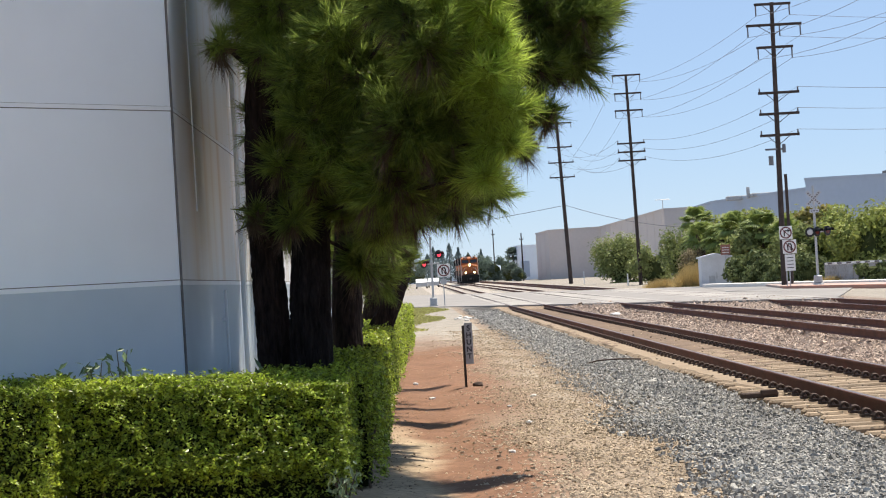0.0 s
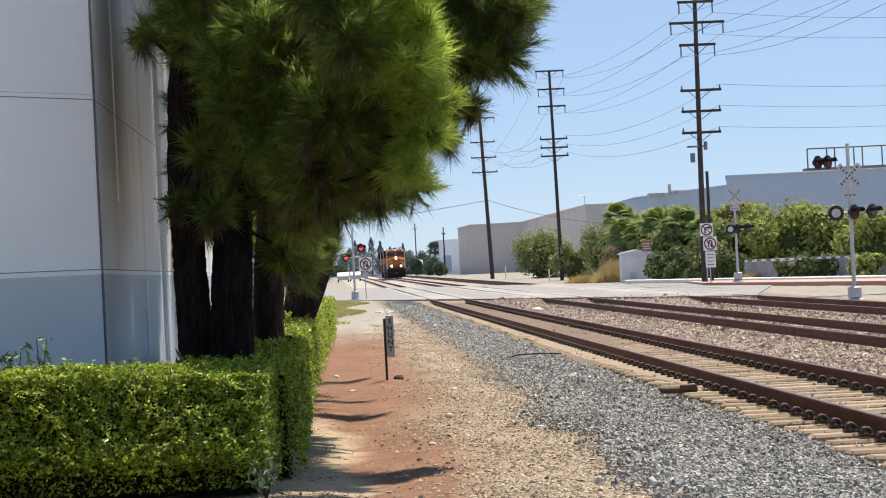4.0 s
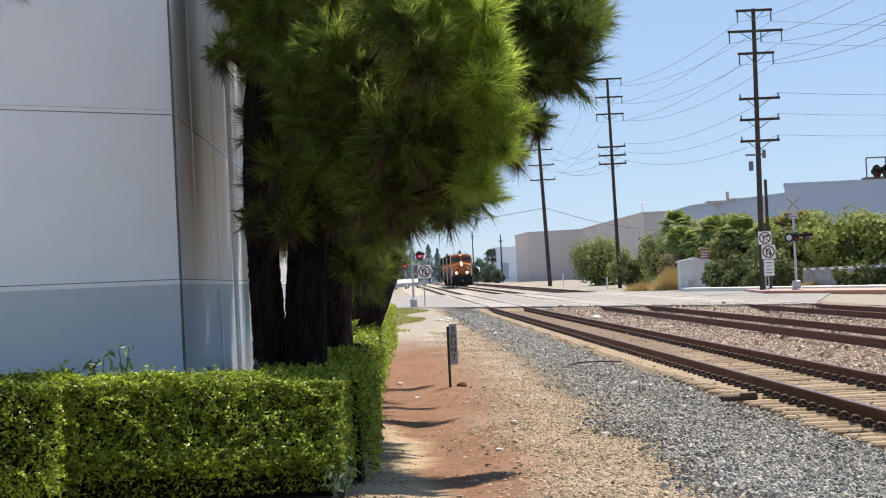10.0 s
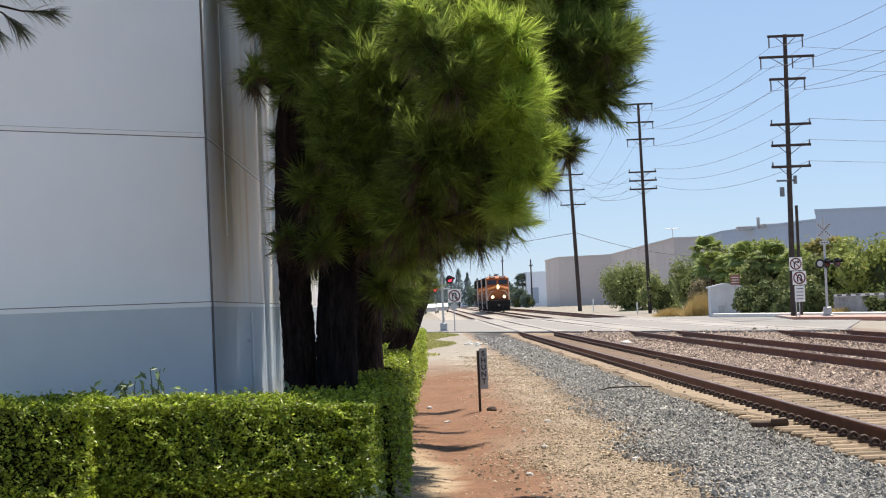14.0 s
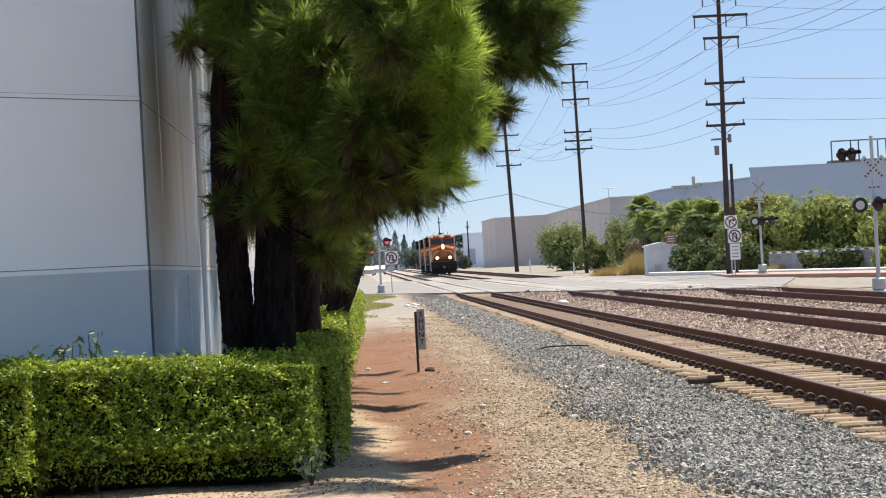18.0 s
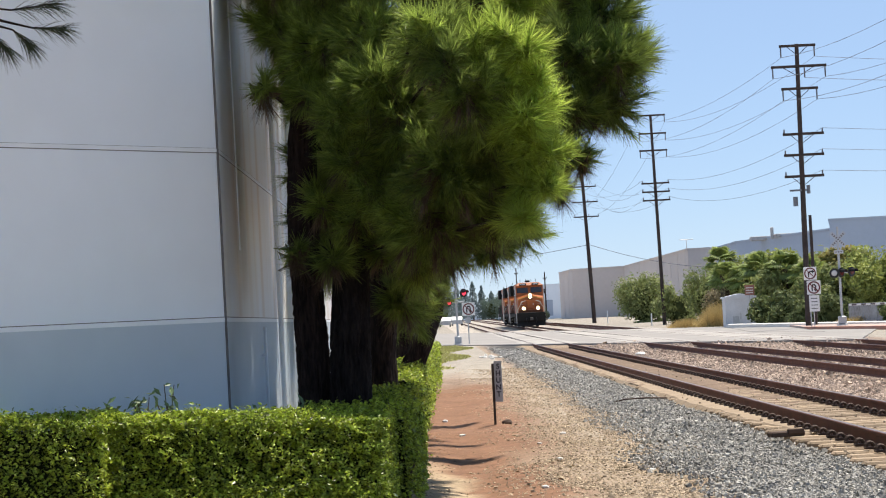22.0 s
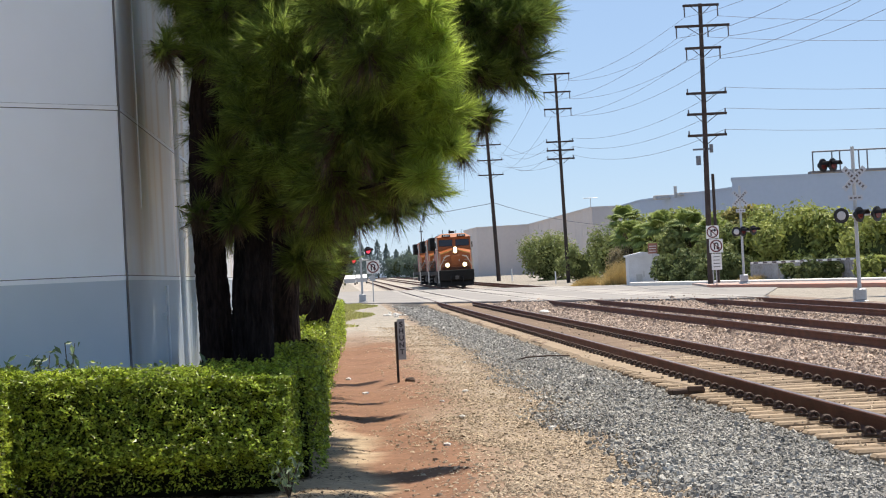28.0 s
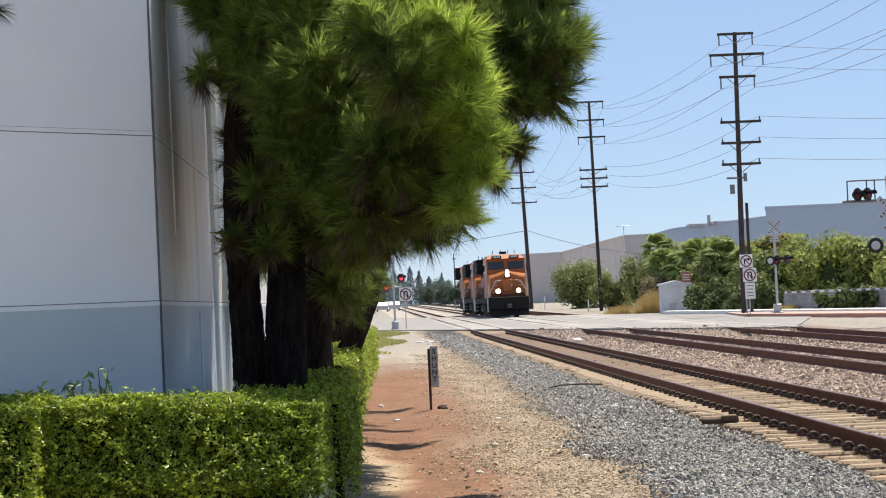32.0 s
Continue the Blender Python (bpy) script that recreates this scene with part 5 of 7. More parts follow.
def crossing_signal(x, y, z, h, lamps, label, buck=4.1, arm=None, turn=0.0, half=0.5):
    s = thing("crossing_signal", (x, y, z), label, "railway signal", "crossing signals", turn=turn)
    bm = B()
    cyl(bm, (0, 0, 0), (0, 0, h), 0.065, 0.06, seg=14)
    part("mast", bm, M_GALV, s)
    bm = B()
    box(bm, -0.24, 0.24, -0.24, 0.24, -0.1, 0.05, bevel=0.02)
    box(bm, -0.2, 0.2, -0.15, 0.15, 0.05, 0.45, bevel=0.04)
    part("base_box", bm, M_GALV, s)
    if buck:
        crossbuck(s, buck, half=half)
        bm = B()
        box(bm, -0.24, 0.24, -0.09, -0.075, buck - 0.72, buck - 0.55)
        o = part("track_count_sign", bm, M_BUCK, s)
        bm = B()
        for k in range(3):
            box(bm, -0.19 + 0.14 * k, -0.10 + 0.14 * k, -0.094, -0.09, buck - 0.66, buck - 0.61)
        tagged(part("letter_bars", bm, M_STRIPE, o), kind="stuff")
    if lamps:
        bm = B()
        cyl(bm, (min(a for a, *_ in lamps), 0, lamps[0][1]), (max(a for a, *_ in lamps), 0, lamps[0][1]), 0.035, seg=8)
        box(bm, -0.09, 0.09, -0.09, 0.09, lamps[0][1] - 0.1, lamps[0][1] + 0.12, bevel=0.02)
        part("cross_arm", bm, M_GALV, s)
        for a, zz, on, back in lamps:
            lamp_unit(s, a, zz, on, back=back)
    if arm:
        x1, z0, z1 = arm
        n = 13
        for i in range(n):
            p0, p1 = 0.4 + (x1 - 0.4) * i / n, 0.4 + (x1 - 0.4) * (i + 1) / n
            zc = z0 + (z1 - z0) * i / n
            bm = B()
            box(bm, p0, p1, -0.03, 0.03, zc - 0.05, zc + 0.06)
            g = part("gate_arm", bm, M_PALEGREY, s, "lowered pale gate arm")
            bm = B()
            box(bm, p0 + 0.12, p1 - 0.12, -0.034, -0.03, zc - 0.04, zc + 0.045)
            part("gate_stripe", bm, M_STRIPE, g)
    return s


crossing_signal(17.08, 71.96, float(ground_z(17.08, 71.96)) + 0.0, 5.1, [(-0.52, 2.85, False, True), (0.1, 2.86, False, False), (0.68, 2.86, False, False)], "grey crossing signal mast with crossbuck and dark red lamps", buck=4.05)
crossing_signal(20.82, 112.78, 0.42, 5.0, [(-0.3, 2.65, False, True), (0.06, 2.66, False, False), (0.6, 2.68, False, False)], "grey crossing signal with crossbuck and lowered gate", buck=4.35, arm=(6.6, 1.0, 0.95))
crossing_signal(1.45, 127, 0.33, 3.9, [(-0.42, 2.4, True, False), (0.45, 2.9, True, False)], "crossing signal with lit red lamps beside the pines", buck=None)
crossing_signal(23.6, 78.0, float(ground_z(23.6, 78)), 4.5, [(0.2, 2.6, False, False)], "second signal mast with a crossbuck beside the gantry", buck=3.9)

# cantilever gantry with a walkway
gan = thing("signal_gantry", (20.06, 78, float(ground_z(20.06, 78)) - 0.12), "grey steel cantilever gantry with red flasher lamps", "railway signal")
bm = B()
cyl(bm, (0, 0, 0), (0, 0, 6.0), 0.13, 0.12, seg=14)
part("mast", bm, M_STEEL, gan)
bm = B()
cyl(bm, (-0.1, -0.3, 0), (-0.1, -0.3, 4.6), 0.03, seg=8)
cyl(bm, (0.1, -0.3, 0), (0.1, -0.3, 4.6), 0.03, seg=8)
for i in range(14):
    cyl(bm, (-0.1, -0.3, 0.3 * i + 0.2), (0.1, -0.3, 0.3 * i + 0.2), 0.012, seg=6)
part("ladder", bm, M_BLACK, gan)
bm = B()
box(bm, -3.1, 4.0, -0.35, 0.35, 4.54, 4.62)
part("walkway", bm, M_STEEL, gan)
bm = B()
for yy in (-0.33,):
    cyl(bm, (-3.05, yy, 5.30), (4.0, yy, 5.30), 0.028, seg=8)
    for xx in (-3.05, -2.36, -2.08, -1.4, -1.1, -0.4, 0.6, 1.6, 2.6):
        cyl(bm, (xx, yy, 4.58), (xx, yy, 5.30), 0.026, seg=8)
part("railing", bm, M_STEEL, gan)
for a in (-2.7, -2.35):
    lamp_unit(gan, a, 4.80, False, r=0.14, y=-0.45)


def ring(bm, x, y, z, r0, r1, th=0.004, seg=28):
    for i in range(seg):
        a0, a1 = 6.2832 * i / seg, 6.2832 * (i + 1) / seg
        vs = [bm.verts.new((x + r * math.cos(a), y - th, z + r * math.sin(a))) for r, a in ((r0, a0), (r1, a0), (r1, a1), (r0, a1))]
        bm.faces.new(vs)
    return bm


def turn_sign(parent, x, z, w, arrow, name="prohibition_sign"):
    """A white square plate with a dark bent arrow, a red ring and a bar."""
    bm = B()
    box(bm, x - w / 2, x + w / 2, -0.02, 0.0, z - w / 2, z + w / 2, bevel=0.004)
    o = part(name, bm, M_WHITE, parent, "white plate with a struck-out turn arrow")
    bm = B()
    t = w * 0.095
    for (x0, z0), (x1, z1) in zip(arrow, arrow[1:]):
        a = Vector((x + x0 * w, -0.024, z + z0 * w))
        b = Vector((x + x1 * w, -0.024, z + z1 * w))
        d = (b - a).normalized()
        n = Vector((-d.z, 0, d.x)) * t / 2
        bm.faces.new([bm.verts.new(q) for q in (a - n - d * t / 2, a + n - d * t / 2, b + n + d * t / 2, b - n + d * t / 2)])
    (xe, ze), (xp, zp) = arrow[-1], arrow[-2]
    e = Vector((x + xe * w, -0.024, z + ze * w))
    d = (e - Vector((x + xp * w, -0.024, z + zp * w))).normalized()
    n = Vector((-d.z, 0, d.x))
    bm.faces.new([bm.verts.new(q) for q in (e + n * t * 1.5, e - n * t * 1.5, e + d * t * 2.2)])
    part("arrow", bm, M_BLACK, o)
    bm = B()
    ring(bm, x, -0.021, z, w * 0.36, w * 0.46)
    a, b = Vector((x - 0.27 * w, -0.027, z + 0.27 * w)), Vector((x + 0.27 * w, -0.027, z - 0.27 * w))
    n = Vector((1, 0, 1)).normalized() * w * 0.035
    bm.faces.new([bm.verts.new(q) for q in (a - n, a + n, b + n, b - n)])
    part("red_ring", bm, M_RING, o)
    return o


UTURN = [(-0.13, -0.22), (-0.13, 0.1), (-0.06, 0.2), (0.06, 0.2), (0.13, 0.1), (0.13, -0.12)]
RIGHT = [(-0.12, -0.25), (-0.12, 0.08), (-0.02, 0.14), (0.14, 0.14)]
signs = thing("sign_post", (19.42, 112.8, 0.40), "stacked white no-turn signs on steel posts", "sign")
bm = B()
cyl(bm, (-0.16, 0.03, -0.05), (-0.16, 0.03, 2.4), 0.03, seg=8)
cyl(bm, (0.0, 0.03, -0.2), (0.0, 0.03, 3.0), 0.03, seg=8)
part("post", bm, M_GALV, signs)
turn_sign(signs, -0.1, 2.72, 0.66, RIGHT)
turn_sign(signs, 0.05, 2.0, 0.70, UTURN)
bm = B()
box(bm, -0.22, 0.30, -0.02, 0.0, 0.78, 1.6)
o = part("word_plate", bm, M_WHITE, signs)
bm = B()
for k in range(4):
    box(bm, -0.12, 0.20, -0.024, -0.02, 0.92 + 0.17 * k, 0.955 + 0.17 * k)
tagged(part("letter_bars", bm, M_BLACK, o), kind="stuff")
nu = thing("sign_post", (2.08, 127, 0.32), "round no-U-turn sign on a thin post beside the crossing", "sign")
bm = B()
cyl(bm, (0, 0.03, -0.1), (0, 0.03, 1.9), 0.03, seg=8)
box(bm, -0.16, 0.16, 0.0, 0.02, 1.2, 1.5)
part("post", bm, M_GALV, nu)
turn_sign(nu, 0.05, 1.98, 0.74, UTURN)
small = thing("sign_post", (20.25, 141.0, 0.36), "small faded red and white sign on a thin post", "sign")
bm = B()
cyl(bm, (0, 0.03, -0.1), (0, 0.03, 2.2), 0.035, seg=8)
part("post", bm, M_GALV, small)
bm = B()
box(bm, -0.3, 0.3, -0.02, 0.0, 1.95, 2.6)
o = part("plate", bm, M_SIGN_RED, small, "faded red sign plate")
bm = B()
for k in range(3):
    box(bm, -0.22, 0.22, -0.025, -0.02, 2.08 + 0.16 * k, 2.12 + 0.16 * k)
tagged(part("letter_bars", bm, M_WHITE, o), kind="stuff")
for x, y, h in ((21.05, 139, 0.85), (18.4, 186, 1.0), (19.0, 240, 1.3)):
    bo = thing("bollard", (x, y, float(rail_z(y)) - 0.02), "thin white marker post on bare ground", "bollard")
    bm = B()
    cyl(bm, (0, 0, -0.1), (0, 0, h), 0.06, seg=10)
    part("bollard_post", bm, M_WHITE, bo)

# fence panels at the foot of the shrubs
def fence_panel(s0, s1, h, material, label):
    p0, p1 = Vector((*UP(s0), 0)) + Vector((1.2, 3.5, 0)), Vector((*UP(s1), 0)) + Vector((1.2, 3.5, 0))
    d = p1 - p0
    z = float(rail_z(p0.y)) - 0.1
    t = tagged(new("fence_panel"), label, "fence", "fence behind the sidewalk")
    t.matrix_world = Matrix.Translation((p0.x, p0.y, z)) @ pose(0, 0, 0, 0, 0, math.degrees(math.atan2(d.y, d.x)))
    ln, n = d.length, max(2, int(d.length / 2.4))
    for k in range(n):
        bm = B()
        hh = h * random.uniform(0.93, 1.04)
        box(bm, ln * k / n + 0.01, ln * (k + 1) / n - 0.01, -0.02, 0.02, 0.0, hh, bevel=0.006)
        part("board", bm, material, t)
    for zz_ in (0.3, h * 0.8):
        bm = B()
        box(bm, 0, ln, 0.021, 0.07, zz_, zz_ + 0.09)
        part("fence_rail", bm, material, t)


for i in range(7):
    s0 = 0.238 + 0.05 * i
    fence_panel(s0, s0 + 0.049, 1.18, M_FENCE_PALE, "low grey stained wall panel behind the gate")

# signal cabinet
cab = thing("signal_cabinet", (19.75, 143, 0.33), "white metal equipment cabinet with a shallow pitched roof", "cabinet")
bm = B()
box(bm, -0.9, 1.0, -0.6, 0.9, 0.0, 1.85, bevel=0.02)
part("body", bm, M_CABINET, cab)
bm = B()
prism(bm, [(-0.72, 1.83), (1.0, 1.83), (1.0, 1.93), (-0.72, 1.93)], -1.0, 0.05)
for v in bm.verts:
    if v.co.x > 0 and v.co.z > 1.9:
        v.co.z += 0.2
prism(bm, [(-0.72, 1.83), (1.0, 1.83), (1.0, 1.93), (-0.72, 1.93)], 0.05, 1.1)
for v in bm.verts:
    if 0.04 < v.co.x < 0.06 and v.co.z > 1.9:
        v.co.z = 2.13
part("roof", bm, M_CABINET, cab)
bm = B()
box(bm, -0.6, 0.75, -0.615, -0.6, 0.1, 1.7, bevel=0.005)
d_ = part("door", bm, M_CABINET, cab)
bm = B()
box(bm, 0.5, 0.56, -0.65, -0.6, 0.75, 1.0)
part("handle", bm, M_GALV, d_)
bm = B()
box(bm, -0.45, -0.05, -0.62, -0.615, 0.25, 0.7)
box(bm, 0.0, 0.1, -0.62, -0.615, 0.5, 0.9)
part("notice", bm, M_GALV, d_, "grey notice on the cabinet door")


# ---- utility poles and wires ----
def utility_pole(x, y, z0, h, arms, label, lean=(0, 0), r=0.165):
    p = thing("utility_pole", (x, y, z0), label, "utility pole", "utility poles along the railway")
    top = Vector((lean[0], lean[1], h))
    bm = B()
    tube(bm, [(0, 0, -0.3), tuple(top * 0.33), tuple(top * 0.66), tuple(top)], [r, r * 0.9, r * 0.78, r * 0.66], seg=12)
    part("pole_shaft", bm, M_POLE, p, "dark weathered wooden pole")
    ends = []
    for z, a, b, style in arms:
        c = top * (z / h)
        bm = B()
        box(bm, a, b, -0.14, -0.04, z - 0.07, z + 0.07, bevel=0.01)
        arm = part("crossarm", bm, M_POLE, p)
        bm = B()
        for xx in (a * 0.55 + c.x * 0.45, b * 0.55 + c.x * 0.45):
            cyl(bm, (xx, -0.12, z - 0.06), (c.x, -0.12, z - 0.55), 0.02, seg=5)
        part("brace", bm, M_POLE, arm)
        for xx in (a + 0.08, b - 0.08) + ((a * 0.4 + b * 0.6,) if b - a > 2.5 else ()):
            bm = B()
            if style == "hang":
                cyl(bm, (xx, -0.09, z - 0.07), (xx, -0.09, z - 0.62), 0.04, seg=8)
                ends.append((x + xx, y - 0.09, z0 + z - 0.62))
            else:
                cyl(bm, (xx, -0.09, z + 0.07), (xx, -0.09, z + 0.27), 0.05, 0.035, seg=8)
                ends.append((x + xx, y - 0.09, z0 + z + 0.27))
            part("insulator", bm, M_INSUL, arm)
    return p, ends


P3, E3 = utility_pole(20.2, 119.3, 0.40, 15.2, [(15.10, -0.75, 1.22, "hang"), (13.98, -1.24, 1.75, "hang"), (12.78, -0.75, 1.23, "hang"), (10.33, -0.81, 1.41, "pin"), (9.2, -0.81, 1.35, "pin"), (8.05, -0.84, 1.29, "pin")], "tall dark wooden utility pole with six crossarms", lean=(0.22, 0))
P2, E2 = utility_pole(19.77, 188.8, 0.36, 17.95, [(17.9, -1.45, 1.0, "hang"), (16.35, -1.35, 1.0, "hang"), (14.9, -1.37, 1.03, "hang"), (12.1, -1.33, 1.04, "pin"), (11.37, -1.31, 1.05, "pin"), (10.65, -1.3, 1.06, "pin")], "tall wooden utility pole with six crossarms", lean=(-0.24, 0))
P1, E1 = utility_pole(18.53, 252.9, 0.40, 20.5, [(15.75, -1.8, 1.0, "pin"), (14.0, -1.8, 1.1, "pin"), (12.32, -1.75, 1.15, "pin"), (18.5, -1.7, 1.1, "hang")], "leaning wooden utility pole with crossarms", lean=(-0.65, 0), r=0.24)
bm = B()
cyl(bm, (-0.33, -0.1, 6.45), (-0.33, -0.1, 6.95), 0.13, seg=12)
box(bm, -0.6, 0.45, -0.12, -0.04, 7.25, 7.35)
cyl(bm, (0.4, -0.1, 7.1), (0.4, -0.1, 7.55), 0.1, seg=10)
part("transformer", bm, M_STEEL, P3, "grey pole transformer")
stub = thing("utility_pole", (21.08, 122.0, 0.4), "short bare wooden pole beside a taller one", "utility pole", "utility poles along the railway")
bm = B()
tube(bm, [(0, 0, -0.2), (0, 0, 3), (0, 0, 6.05)], [0.10, 0.09, 0.085], seg=10)
part("pole_shaft", bm, M_POLE, stub)
for x, y, h in ((19.6, 500, 11.5), (21.8, 420, 9.0)):
    utility_pole(x, y, float(rail_z(y)) - 0.1, h, [(h - 1.2, -0.4, 0.4, "pin")], "distant dark wooden utility pole")


def wire(name, a, b, sag, r=0.011, label="thin dark overhead wire between poles"):
    w = tagged(new(name), label, "wire", "overhead wires")
    a, b = Vector(a), Vector(b)
    w.matrix_world = Matrix.Translation(a)
    pts = [(b - a) * (k / 14) - Vector((0, 0, sag * 4 * (k / 14) * (1 - k / 14))) for k in range(15)]
    bm = B()
    tube(bm, [tuple(p) for p in pts], [r] * 15, seg=4)
    part("cable", bm, M_WIRE, w)


NEXT = Matrix.Translation((1.2, -70, 0.3))
ASIDE = Matrix.Translation((48, 26, 5.0))
for a, b in ((0, 0), (1, 1), (2, 2), (3, 3), (5, 4), (6, 5), (8, 7), (10, 9), (12, 11)):
    wire("overhead_wire", E3[a], E2[b], 0.9)
for a, b in ((6, 0), (7, 1), (8, 2), (9, 3), (10, 4), (11, 5), (0, 6), (1, 7)):
    wire("overhead_wire", E2[a], E1[b], 1.4)
for k in (0, 2, 3, 5, 6):
    wire("overhead_wire", E3[k], NEXT @ Vector(E3[k]), 1.6)
for k in (1, 4, 8, 10, 12):
    wire("overhead_wire", E3[k], ASIDE @ Vector(E3[k]), 1.7)
wire("overhead_wire", (18.2, 252.8, 9.5), (-30, 330, 9.0), 1.2, r=0.03)
wire("overhead_wire", (18.2, 252.8, 9.6), (45, 300, 7.0), 1.2, r=0.03)


# ---- far warehouses ----
def block(name, corners, z0, h, material, label, joints=8.0, group="far warehouses"):
    """A flat-roofed hall over the corner points, with panel joints as shallow ribs."""
    t = thing(name, (corners[0][0], corners[0][1], z0), label, "building", group)
    o = Vector((corners[0][0], corners[0][1], 0))
    bm = B()
    lo = [bm.verts.new(Vector((x, y, 0)) - o) for x, y in corners]
    hi = [bm.verts.new(Vector((x, y, h)) - o) for x, y in corners]
    n = len(corners)
    for i in range(n):
        bm.faces.new((lo[i], lo[(i + 1) % n], hi[(i + 1) % n], hi[i]))
    bm.faces.new(hi)
    bm.faces.new(lo[::-1])
    part("wall", bm, material, t)
    bm = B()
    for i in range(n):
        a, b = Vector((*corners[i], 0)) - o, Vector((*corners[(i + 1) % n], 0)) - o
        d = (b - a).normalized()
        nn = Vector((d.y, -d.x, 0))
        k = joints
        while k < (b - a).length - 1:
            p = a + d * k
            box(bm, -0.05, 0.05, -0.03, 0.03, 0.0, h, m=Matrix.Translation(p + nn * 0.01) @ pose(0, 0, 0, 0, 0, math.degrees(math.atan2(d.y, d.x))))
            k += joints
    tagged(part("panel_joint", bm, material, t), kind="stuff")
    bm = B()
    for i in range(n):
        a, b = Vector((*corners[i], 0)) - o, Vector((*corners[(i + 1) % n], 0)) - o
        d = (b - a)
        box(bm, -0.1, d.length + 0.1, -0.12, 0.12, h - 0.02, h + 0.18, m=Matrix.Translation(a) @ pose(0, 0, 0, 0, 0, math.degrees(math.atan2(d.y, d.x))))
    part("parapet", bm, material, t)
    return t


block("warehouse", [(25.7, 400), (34.8, 396), (35.4, 303), (42, 303), (90, 303), (90, 426), (24.9, 426)], 0.6, 9.1, M_TAN_BLDG, "tan-grey flat-roofed warehouse beyond the poles", joints=9)
block("warehouse", [(38.6, 278), (44.8, 247), (45.2, 300), (39.0, 300)], 0.4, 9.2, M_GREY_BLDG, "blue-grey warehouse with a slanting front", joints=40)
block("warehouse", [(44.8, 247), (110, 247), (110, 300), (54.8, 300)], 0.4, 10.25, M_GREY_BLDG, "large blue-grey warehouse with a taller parapet", joints=60)
for x, y, w, d, h, zt in ((41.0, 264, 0.35, 0.4, 1.4, 9.4), (42.5, 263, 2.6, 2.0, 0.4, 9.55), (40.2, 268, 2.4, 2.0, 0.5, 9.4), (49.0, 256, 1.2, 1.2, 0.5, 10.6), (58.0, 265, 1.6, 1.6, 0.6, 10.6)):
    u = thing("roof_unit", (x, y, zt), "grey ventilation unit on a flat roof", "roof unit", "roof units")
    bm = B()
    box(bm, -w / 2, w / 2, -d / 2, d / 2, 0, h, bevel=0.05)
    part("casing", bm, M_ROOF, u)
ant = thing("antenna", (36.1, 310, 9.6), "thin grey antenna on the flat roof", "antenna")
bm = B()
cyl(bm, (0, 0, 0), (0, 0, 1.7), 0.05, seg=6)
cyl(bm, (-1.0, 0, 1.7), (1.0, 0, 1.7), 0.05, seg=6)
for k in range(7):
    cyl(bm, (-0.9 + 0.3 * k, -0.4, 1.7), (-0.9 + 0.3 * k, 0.4, 1.7), 0.025, seg=4)
part("antenna_frame", bm, M_GALV, ant)
w4 = block("warehouse", [(22.4, 448), (40, 446), (40, 470), (21.5, 470)], 0.7, 7.2, M_WALL, "pale low office building with dark window bands", joints=20)
bm = B()
for a, b, z0, z1 in ((0.6, 2.4, 1.0, 4.2), (3.0, 6.2, 1.0, 4.2)):
    box(bm, a, b, -0.25, -0.1, z0, z1)
part("window", bm, M_GREY_BLDG, w4, "dark window band")
for x, y, w, d, h in ((-6, 760, 26, 20, 5), (8, 820, 22, 20, 6), (-30, 600, 18, 16, 5)):
    block("house", [(x, y), (x + w, y), (x + w, y + d), (x, y + d)], 1.1, h, M_WALL, "pale low building in the distance", joints=50, group="distant buildings")


# ---- shrubs and far trees ----
def shrub(name, x, y, z0, w, d, h, n, material, label, leaf=0.22, category="shrub", group="shrubs behind the sidewalk", lumps=16, stems=True):
    t = thing(name, (x, y, z0), label, category, group)
    c = np.stack([rng.uniform(-0.42, 0.42, lumps) * w, rng.uniform(-0.4, 0.4, lumps) * d, rng.uniform(0.05, 0.9, lumps) * h], 1)
    c[:, 2] = np.minimum(c[:, 2], h * (1.0 - 0.9 * (np.abs(c[:, 0]) / w) ** 2) - 0.12 * h)
    r = rng.uniform(0.18, 0.32, lumps) * min(w, h)
    k = rng.integers(0, lumps, n)
    v = rng.normal(0, 1, (n, 3))
    v /= np.linalg.norm(v, axis=1, keepdims=True)
    p = c[k] + v * (r[k] * rng.uniform(0.35, 1.06, n))[:, None]
    p[:, 2] = np.clip(p[:, 2], 0.05, None)
    V, F = leaf_quads(p, v + np.array([0, 0, 0.3]), leaf, 0.6)
    raw("foliage", V, F, material, t)
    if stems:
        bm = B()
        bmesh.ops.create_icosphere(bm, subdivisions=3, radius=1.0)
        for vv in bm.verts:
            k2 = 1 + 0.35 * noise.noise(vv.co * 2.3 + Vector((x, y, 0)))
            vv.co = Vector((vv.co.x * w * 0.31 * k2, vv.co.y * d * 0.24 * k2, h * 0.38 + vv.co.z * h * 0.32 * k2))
        part("inner_growth", bm, M_SHRUB_SHADE, t)
        for i in range(3):
            e = c[i % lumps]
            bm = B()
            tube(bm, [(rng.uniform(-0.2, 0.2) * w, 0, -0.1), tuple(e * np.array([0.7, 0.7, 0.5])), tuple(e)], [0.08, 0.06, 0.03], seg=5)
            part("stem", bm, M_TWIG, t)
    return t


def zz(y):
    return float(rail_z(y)) - 0.05


